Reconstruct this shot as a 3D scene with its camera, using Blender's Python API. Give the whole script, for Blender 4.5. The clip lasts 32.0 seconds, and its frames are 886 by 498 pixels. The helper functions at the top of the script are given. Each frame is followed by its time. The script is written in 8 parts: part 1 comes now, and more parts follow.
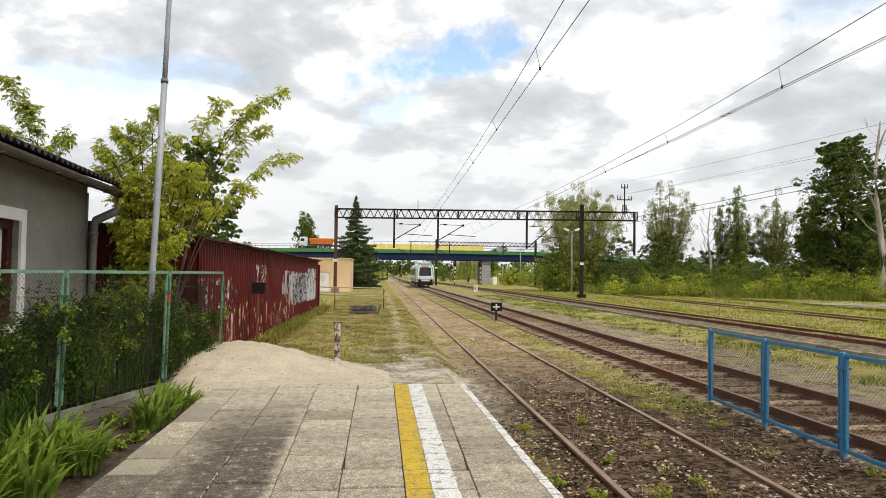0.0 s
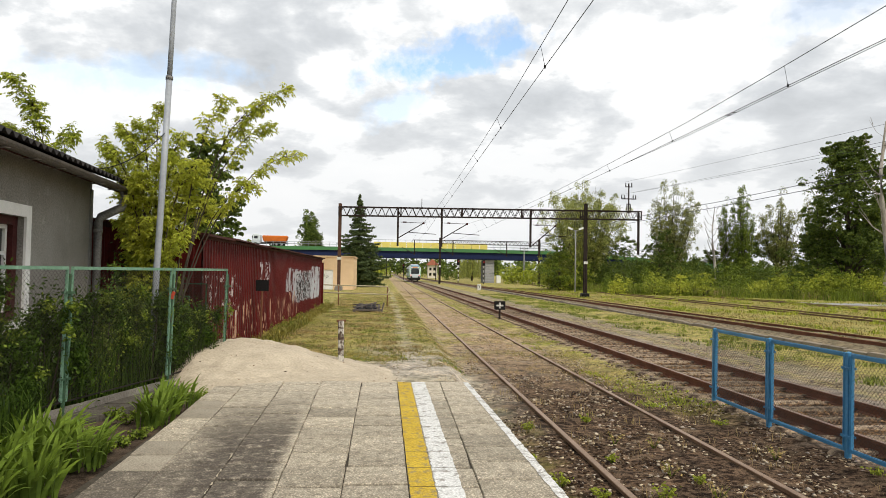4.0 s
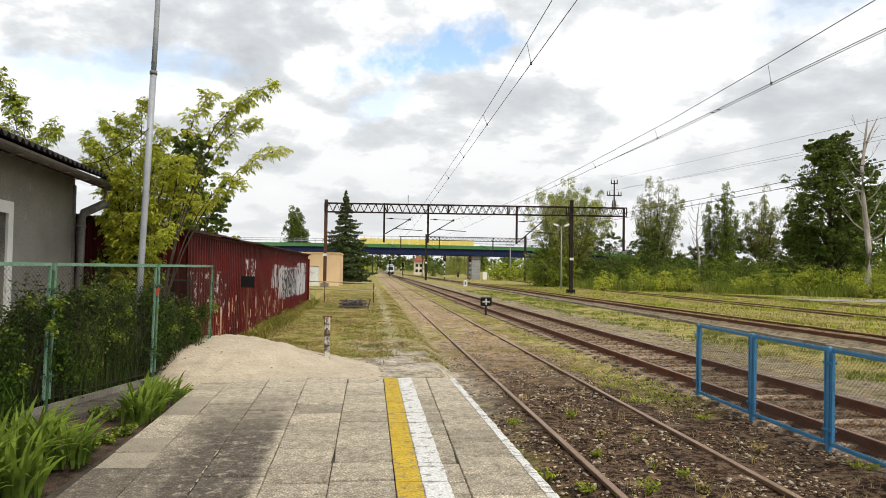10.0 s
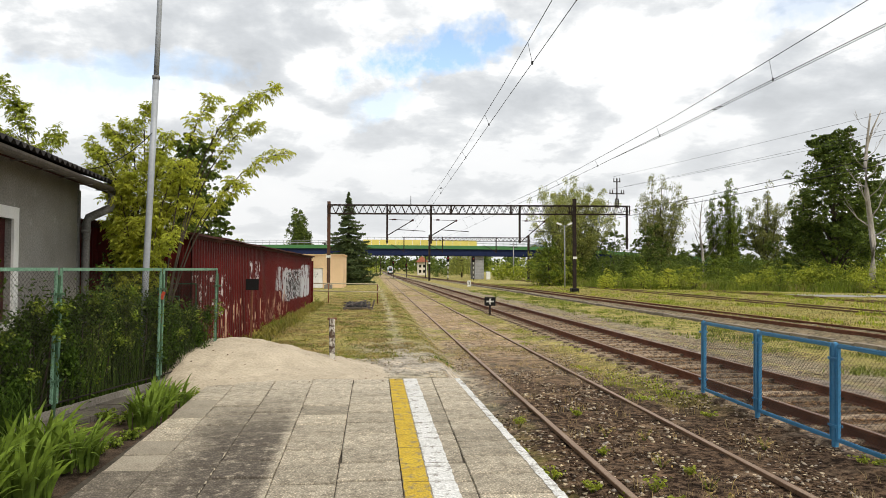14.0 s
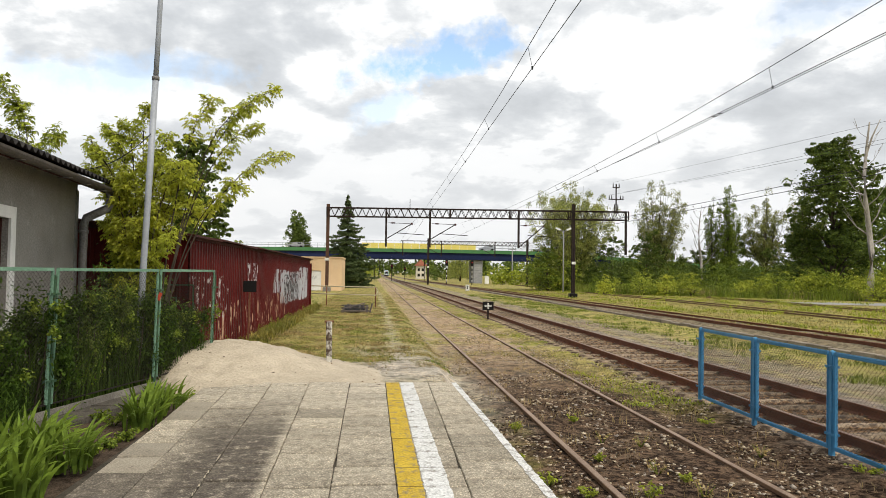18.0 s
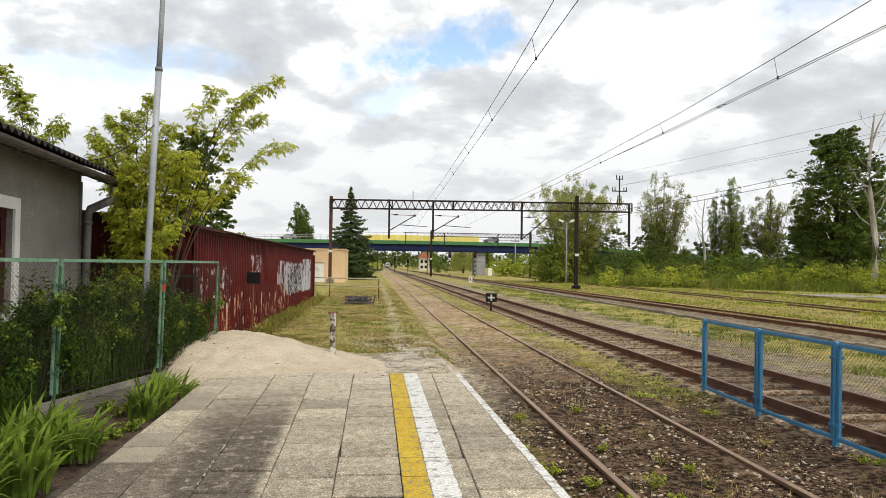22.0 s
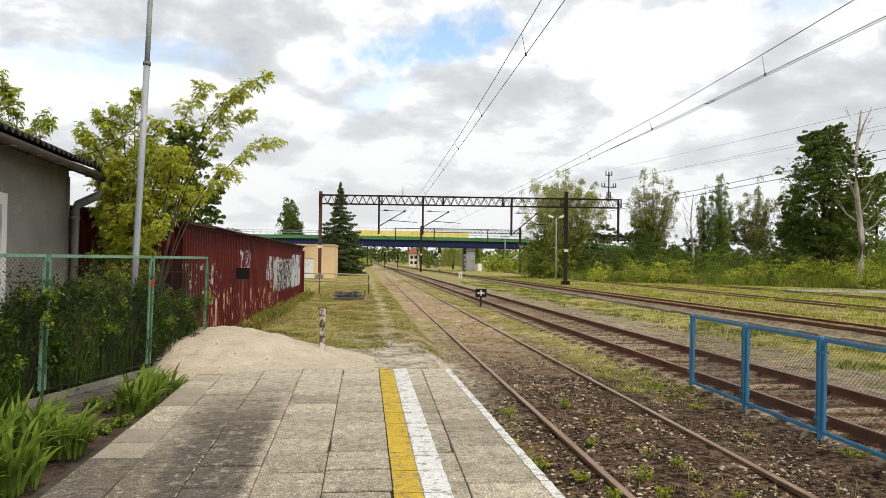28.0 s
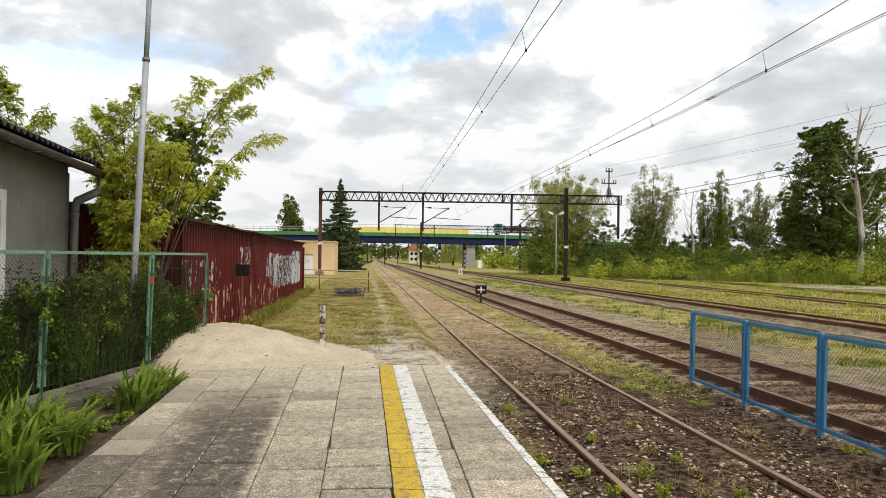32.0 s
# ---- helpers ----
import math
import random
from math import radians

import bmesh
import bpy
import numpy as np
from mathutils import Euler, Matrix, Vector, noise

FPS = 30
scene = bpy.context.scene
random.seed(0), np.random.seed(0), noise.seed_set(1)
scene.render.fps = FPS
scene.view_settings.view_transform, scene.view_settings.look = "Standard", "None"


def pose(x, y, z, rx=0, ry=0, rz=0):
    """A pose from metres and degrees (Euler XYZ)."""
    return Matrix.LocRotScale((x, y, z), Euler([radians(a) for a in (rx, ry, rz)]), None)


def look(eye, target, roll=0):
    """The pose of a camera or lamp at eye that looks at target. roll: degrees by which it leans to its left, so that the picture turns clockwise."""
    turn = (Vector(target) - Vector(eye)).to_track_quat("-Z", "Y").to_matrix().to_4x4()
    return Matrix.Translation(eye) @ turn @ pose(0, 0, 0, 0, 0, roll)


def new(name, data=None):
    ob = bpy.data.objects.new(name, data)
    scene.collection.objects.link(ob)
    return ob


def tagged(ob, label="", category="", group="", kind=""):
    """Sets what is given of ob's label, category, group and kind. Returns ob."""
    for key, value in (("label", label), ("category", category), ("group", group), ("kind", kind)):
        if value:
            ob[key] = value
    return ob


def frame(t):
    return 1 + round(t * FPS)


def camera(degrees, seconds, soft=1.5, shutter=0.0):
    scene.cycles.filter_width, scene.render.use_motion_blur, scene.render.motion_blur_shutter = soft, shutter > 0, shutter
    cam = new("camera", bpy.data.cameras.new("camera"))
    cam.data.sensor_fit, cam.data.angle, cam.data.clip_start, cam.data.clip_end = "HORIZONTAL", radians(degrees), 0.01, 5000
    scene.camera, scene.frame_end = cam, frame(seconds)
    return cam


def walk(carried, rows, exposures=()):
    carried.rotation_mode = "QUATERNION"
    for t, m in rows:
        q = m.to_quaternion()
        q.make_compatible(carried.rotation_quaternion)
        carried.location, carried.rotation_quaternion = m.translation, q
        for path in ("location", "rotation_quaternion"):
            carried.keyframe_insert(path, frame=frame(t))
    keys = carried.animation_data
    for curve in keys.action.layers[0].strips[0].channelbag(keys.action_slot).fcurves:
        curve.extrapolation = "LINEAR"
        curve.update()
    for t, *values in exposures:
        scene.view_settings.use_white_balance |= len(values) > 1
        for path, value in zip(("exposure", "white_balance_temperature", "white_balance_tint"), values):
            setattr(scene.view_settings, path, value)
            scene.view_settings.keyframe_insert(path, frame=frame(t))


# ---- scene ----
cam = camera(64.6, 32.0, soft=0.7)
PATH = [
    (0, (0.0, -0.001, 1.6), (0.174, 1.99, 1.67), 0.7),
    (0.5, (0.001, -0.003, 1.597), (0.171, 1.988, 1.67), 0.7),
    (1, (-0.006, -0.003, 1.603), (0.168, 1.987, 1.682), 0.7),
    (1.5, (-0.002, -0.005, 1.599), (0.173, 1.986, 1.683), 0.8),
    (2, (-0.013, -0.002, 1.597), (0.152, 1.989, 1.684), 0.9),
    (2.5, (-0.01, -0.005, 1.6), (0.142, 1.987, 1.686), 0.9),
    (3, (-0.001, 0.002, 1.594), (0.15, 1.994, 1.68), 1.1),
    (3.5, (-0.003, 0.007, 1.592), (0.155, 1.999, 1.668), 1.0),
    (5.5, (-0.01, 0.014, 1.6), (0.162, 2.006, 1.657), 1.0),
    (6, (-0.008, 0.016, 1.593), (0.163, 2.007, 1.655), 1.0),
    (6.5, (-0.006, 0.01, 1.593), (0.166, 2.001, 1.655), 1.0),
    (7, (-0.009, 0.008, 1.593), (0.167, 2.0, 1.649), 1.4),
    (7.5, (-0.007, 0.009, 1.588), (0.172, 2.0, 1.639), 1.4),
    (8, (-0.011, 0.006, 1.592), (0.172, 1.997, 1.644), 1.3),
    (8.5, (-0.014, 0.009, 1.595), (0.165, 2.001, 1.653), 1.3),
    (9, (-0.01, 0.0, 1.589), (0.176, 1.99, 1.654), 1.2),
    (9.5, (-0.003, -0.001, 1.592), (0.191, 1.989, 1.652), 1.2),
    (10, (-0.007, -0.002, 1.59), (0.196, 1.987, 1.646), 0.9),
    (10.5, (-0.001, -0.007, 1.591), (0.204, 1.982, 1.647), 0.5),
    (11, (-0.005, -0.003, 1.598), (0.205, 1.985, 1.648), 0.5),
    (11.5, (-0.002, -0.007, 1.59), (0.217, 1.981, 1.63), 1.0),
    (12, (-0.011, -0.001, 1.593), (0.203, 1.988, 1.629), 0.9),
    (12.5, (-0.011, -0.002, 1.596), (0.199, 1.987, 1.642), 0.7),
    (13, (-0.008, -0.008, 1.592), (0.198, 1.981, 1.648), 0.8),
    (13.5, (-0.007, -0.005, 1.592), (0.198, 1.983, 1.653), 0.6),
    (14, (-0.016, -0.02, 1.589), (0.178, 1.97, 1.646), 0.2),
    (14.5, (-0.016, -0.013, 1.589), (0.176, 1.977, 1.646), 0.5),
    (16.5, (-0.013, -0.012, 1.594), (0.182, 1.977, 1.652), 0.7),
    (17, (-0.016, -0.012, 1.595), (0.166, 1.979, 1.653), 0.9),
    (17.5, (-0.013, -0.006, 1.595), (0.179, 1.984, 1.657), 0.8),
    (18, (-0.002, -0.008, 1.591), (0.195, 1.981, 1.659), 0.8),
    (18.5, (-0.016, -0.011, 1.593), (0.181, 1.979, 1.662), 0.6),
    (19, (-0.013, -0.018, 1.589), (0.175, 1.972, 1.649), 0.7),
    (19.5, (-0.006, -0.023, 1.583), (0.185, 1.967, 1.631), 1.1),
    (20, (-0.019, -0.009, 1.589), (0.177, 1.981, 1.635), 0.9),
    (20.5, (-0.008, -0.013, 1.587), (0.191, 1.976, 1.646), 0.5),
    (21, (-0.01, -0.015, 1.585), (0.186, 1.975, 1.64), 0.6),
    (21.5, (-0.009, -0.011, 1.582), (0.183, 1.979, 1.63), 0.8),
    (22, (-0.011, -0.001, 1.58), (0.178, 1.989, 1.625), 0.8),
    (22.5, (-0.01, -0.007, 1.59), (0.182, 1.983, 1.636), 0.6),
    (23, (-0.009, -0.007, 1.586), (0.182, 1.983, 1.637), 0.8),
    (23.5, (-0.016, -0.007, 1.586), (0.181, 1.982, 1.636), 0.7),
    (24, (-0.004, -0.006, 1.585), (0.195, 1.983, 1.638), 0.7),
    (24.5, (-0.005, -0.008, 1.587), (0.199, 1.981, 1.638), 0.7),
    (25, (-0.004, -0.008, 1.584), (0.203, 1.981, 1.637), 0.8),
    (25.5, (-0.01, -0.019, 1.583), (0.199, 1.969, 1.634), 0.8),
    (27.5, (-0.014, -0.023, 1.58), (0.194, 1.966, 1.627), 1.1),
    (28, (-0.01, -0.021, 1.578), (0.208, 1.967, 1.611), 0.8),
    (28.5, (-0.014, -0.02, 1.581), (0.208, 1.968, 1.607), 0.9),
    (29, (-0.014, -0.02, 1.578), (0.215, 1.967, 1.604), 0.7),
    (29.5, (-0.015, -0.018, 1.58), (0.219, 1.968, 1.607), 0.9),
    (30, (-0.017, -0.024, 1.582), (0.211, 1.962, 1.607), 1.0),
    (30.5, (-0.024, -0.017, 1.582), (0.2, 1.971, 1.604), 1.1),
    (31, (-0.024, -0.011, 1.586), (0.198, 1.976, 1.612), 1.0),
    (31.5, (-0.014, -0.012, 1.587), (0.204, 1.975, 1.616), 0.7),
    (32, (-0.008, -0.006, 1.578), (0.21, 1.982, 1.601), 0.8),
]
walk(cam, [(t, look(eye, target, roll)) for t, eye, target, roll in PATH], exposures=[(0, 0.15), (32, 0.15)])

# ---- sky and sun ----
SUN_ELEV, SUN_AZ = 50, 148  # degrees; azimuth clockwise from +y


def sun_vector():
    e, a = radians(SUN_ELEV), radians(SUN_AZ)
    return Vector((math.sin(a) * math.cos(e), math.cos(a) * math.cos(e), math.sin(e)))


def nd(nt, kind, **sets):
    n = nt.nodes.new(kind)
    for k, v in sets.items():
        if k in n.inputs:
            n.inputs[k].default_value = v
    return n


def ramp(nt, fac, stops):
    n = nt.nodes.new("ShaderNodeValToRGB")
    while len(n.color_ramp.elements) < len(stops):
        n.color_ramp.elements.new(0.5)
    for e, (p, c) in zip(n.color_ramp.elements, stops):
        e.position = p
        e.color = (*c, 1) if len(c) == 3 else c
    nt.links.new(fac, n.inputs[0])
    return n.outputs[0]


def mixc(nt, fac, a, b, blend="MIX"):
    n = nt.nodes.new("ShaderNodeMix")
    n.data_type, n.blend_type = "RGBA", blend
    for s, v in ((n.inputs[0], fac), (n.inputs[6], a), (n.inputs[7], b)):
        if hasattr(v, "links") or hasattr(v, "is_linked"):
            nt.links.new(v, s)
        elif isinstance(v, (int, float)):
            s.default_value = v
        else:
            s.default_value = (*v, 1) if len(v) == 3 else v
    return n.outputs[2]


def math_node(nt, op, a, b=None, clamp=False):
    n = nt.nodes.new("ShaderNodeMath")
    n.operation, n.use_clamp = op, clamp
    for s, v in zip(n.inputs, (a, b)):
        if v is None:
            continue
        if isinstance(v, (int, float)):
            s.default_value = v
        else:
            nt.links.new(v, s)
    return n.outputs[0]


def noise_node(nt, vec, scale, detail=4.0, rough=0.55, dist=0.0):
    n = nt.nodes.new("ShaderNodeTexNoise")
    n.inputs["Scale"].default_value, n.inputs["Detail"].default_value = scale, detail
    n.inputs["Roughness"].default_value, n.inputs["Distortion"].default_value = rough, dist
    nt.links.new(vec, n.inputs["Vector"])
    return n.outputs["Fac"]


def make_world():
    w = bpy.data.worlds.new("sky")
    scene.world = w
    w.use_nodes = True
    nt = w.node_tree
    nt.nodes.clear()
    out, bg = nd(nt, "ShaderNodeOutputWorld"), nd(nt, "ShaderNodeBackground")
    tc = nt.nodes.new("ShaderNodeTexCoord")
    sky = nt.nodes.new("ShaderNodeTexSky")
    sky.sky_type, sky.sun_disc = "NISHITA", False
    sky.sun_elevation, sky.sun_rotation = radians(SUN_ELEV), radians(SUN_AZ)
    blue = mixc(nt, 1.0, sky.outputs[0], (0.245, 0.235, 0.22), "MULTIPLY")
    sep = nt.nodes.new("ShaderNodeSeparateXYZ")
    nt.links.new(tc.outputs["Generated"], sep.inputs[0])
    h = math_node(nt, "ADD", math_node(nt, "MAXIMUM", sep.outputs[2], 0.0), 0.30)
    comb = nt.nodes.new("ShaderNodeCombineXYZ")
    nt.links.new(math_node(nt, "DIVIDE", sep.outputs[0], h), comb.inputs[0])
    nt.links.new(math_node(nt, "DIVIDE", sep.outputs[1], h), comb.inputs[1])
    big = noise_node(nt, comb.outputs[0], 2.1, 8.0, 0.55, 0.15)
    off = nt.nodes.new("ShaderNodeVectorMath")
    off.operation = "ADD"
    off.inputs[1].default_value = (7.3, 2.1, 4.0)
    nt.links.new(comb.outputs[0], off.inputs[0])
    shade = noise_node(nt, off.outputs[0], 4.6, 8.0, 0.56, 0.2)
    both = math_node(nt, "ADD", math_node(nt, "MULTIPLY", big, 0.6), math_node(nt, "MULTIPLY", shade, 0.4))
    # the cloud bases grow greyer overhead and to the west
    over = math_node(nt, "MULTIPLY", math_node(nt, "MAXIMUM", math_node(nt, "SUBTRACT", sep.outputs[2], 0.2), 0.0), math_node(nt, "SUBTRACT", 0.35, sep.outputs[0], True))
    both = math_node(nt, "SUBTRACT", both, math_node(nt, "MULTIPLY", over, 0.45))
    cloud = ramp(nt, both, [(0.38, (0.53, 0.555, 0.58)), (0.45, (0.645, 0.67, 0.695)), (0.485, (0.77, 0.79, 0.805)), (0.508, (0.93, 0.94, 0.945)), (0.68, (0.99, 0.99, 0.985))])
    # towards the horizon the layer thins to an even pale grey
    low = ramp(nt, sep.outputs[2], [(0.0, (1, 1, 1)), (0.26, (0, 0, 0))])
    cloud = mixc(nt, math_node(nt, "MULTIPLY", low, 0.8), cloud, (0.765, 0.775, 0.78))
    # gaps in the clouds, soft and ragged
    rag = noise_node(nt, tc.outputs["Generated"], 22.0, 5.0, 0.6)
    ahead = math_node(nt, "GREATER_THAN", sep.outputs[1], 0.0)
    col = cloud
    for at, wx, wz, slope, amount in GAPS:
        sub = nt.nodes.new("ShaderNodeVectorMath")
        sub.operation = "SUBTRACT"
        sub.inputs[1].default_value = at
        nt.links.new(tc.outputs["Generated"], sub.inputs[0])
        s2 = nt.nodes.new("ShaderNodeSeparateXYZ")
        nt.links.new(sub.outputs[0], s2.inputs[0])
        tilt = math_node(nt, "SUBTRACT", s2.outputs[2], math_node(nt, "MULTIPLY", s2.outputs[0], slope))
        e1 = math_node(nt, "POWER", math_node(nt, "ABSOLUTE", math_node(nt, "DIVIDE", s2.outputs[0], wx)), 2.0)
        e2 = math_node(nt, "POWER", math_node(nt, "ABSOLUTE", math_node(nt, "DIVIDE", tilt, wz)), 2.0)
        g = math_node(nt, "ADD", math_node(nt, "ADD", e1, e2), math_node(nt, "MULTIPLY", math_node(nt, "SUBTRACT", rag, 0.5), 3.6))
        mask = ramp(nt, g, [(0.0, (1, 1, 1)), (0.95, (0, 0, 0))])
        col = mixc(nt, math_node(nt, "MULTIPLY", math_node(nt, "MULTIPLY", mask, ahead), amount), col, blue)
    nt.links.new(col, bg.inputs[0])
    bg.inputs[1].default_value = 1.0
    nt.links.new(bg.outputs[0], out.inputs[0])


GAPS = (((0.088, 0.95, 0.297), 0.14, 0.037, 0.2, 1.0), ((-0.30, 0.92, 0.25), 0.16, 0.03, 0.1, 0.45), ((0.0, 0.97, 0.225), 0.05, 0.03, 0.5, 0.45), ((0.54, 0.78, 0.33), 0.10, 0.03, 0.3, 0.4))
make_world()
sun = new("sun", bpy.data.lights.new("sun", "SUN"))
sun.data.energy, sun.data.angle, sun.data.color = 2.2, radians(16), (1.0, 0.93, 0.82)
sun.matrix_world = look(sun_vector() * 50, (0, 0, 0))


# ---- materials ----
def mat(name, c1, c2, scale=4.0, fine=60.0, rough=0.85, bump=0.25, metal=0.0, c3=None, spots=0.62, vary=0.0, island=0.0,
        stretch=None, spec=0.15, thin=0.0, bump_dist=0.01, grain=0.6):
    """Two-scale surface: patches c1/c2, spots of c3, fine grain in tone and relief; vary: tone from object to object; island: from leaf to leaf."""
    m = bpy.data.materials.new(name)
    m.use_nodes = True
    nt = m.node_tree
    b = nt.nodes["Principled BSDF"]
    tc = nt.nodes.new("ShaderNodeTexCoord")
    vec = tc.outputs["Object"]
    if stretch:
        mp = nt.nodes.new("ShaderNodeMapping")
        mp.inputs["Scale"].default_value = stretch
        nt.links.new(vec, mp.inputs[0])
        vec = mp.outputs[0]
    a, f = noise_node(nt, vec, scale, 5.0, 0.6), noise_node(nt, vec, fine, 4.0, 0.65)
    col = mixc(nt, ramp(nt, a, [(0.35, (0, 0, 0)), (0.65, (1, 1, 1))]), c1, c2)
    if c3:
        s = noise_node(nt, vec, scale * 3.1, 7.0, 0.68, 0.4)
        col = mixc(nt, ramp(nt, s, [(spots - 0.03, (0, 0, 0)), (spots + 0.05, (1, 1, 1))]), col, c3)
    col = mixc(nt, grain, col, ramp(nt, f, [(0.33, (0.30, 0.30, 0.30)), (0.66, (1.15, 1.15, 1.15))]), "MULTIPLY")
    if vary:
        oi = nt.nodes.new("ShaderNodeObjectInfo")
        v = ramp(nt, oi.outputs["Random"], [(0.0, (1 - vary,) * 3), (1.0, (1 + vary * 0.4,) * 3)])
        col = mixc(nt, 1.0, col, v, "MULTIPLY")
    if island:
        ge = nt.nodes.new("ShaderNodeNewGeometry")
        v = ramp(nt, ge.outputs["Random Per Island"], [(0.0, (1 - island, 1 - island, 1 - island * 0.8)), (1.0, (1 + island, 1 + island * 0.7, 1.0))])
        col = mixc(nt, 1.0, col, v, "MULTIPLY")
    nt.links.new(col, b.inputs["Base Color"])
    b.inputs["Roughness"].default_value, b.inputs["Metallic"].default_value = rough, metal
    b.inputs["Specular IOR Level"].default_value = spec
    if bump:
        bp = nt.nodes.new("ShaderNodeBump")
        bp.inputs["Strength"].default_value, bp.inputs["Distance"].default_value = bump, bump_dist
        nt.links.new(f, bp.inputs["Height"])
        nt.links.new(bp.outputs[0], b.inputs["Normal"])
    if thin:
        tr = nt.nodes.new("ShaderNodeBsdfTranslucent")
        nt.links.new(col, tr.inputs[0])
        mx = nt.nodes.new("ShaderNodeMixShader")
        mx.inputs[0].default_value = thin
        nt.links.new(b.outputs[0], mx.inputs[1])
        nt.links.new(tr.outputs[0], mx.inputs[2])
        nt.links.new(mx.outputs[0], nt.nodes["Material Output"].inputs[0])
    return m


def leaf_mat(name, c1, c2, island=0.3, thin=0.28):
    return mat(name, c1, c2, scale=0.6, fine=9.0, rough=0.55, bump=0, island=island, thin=thin, spec=0.12)


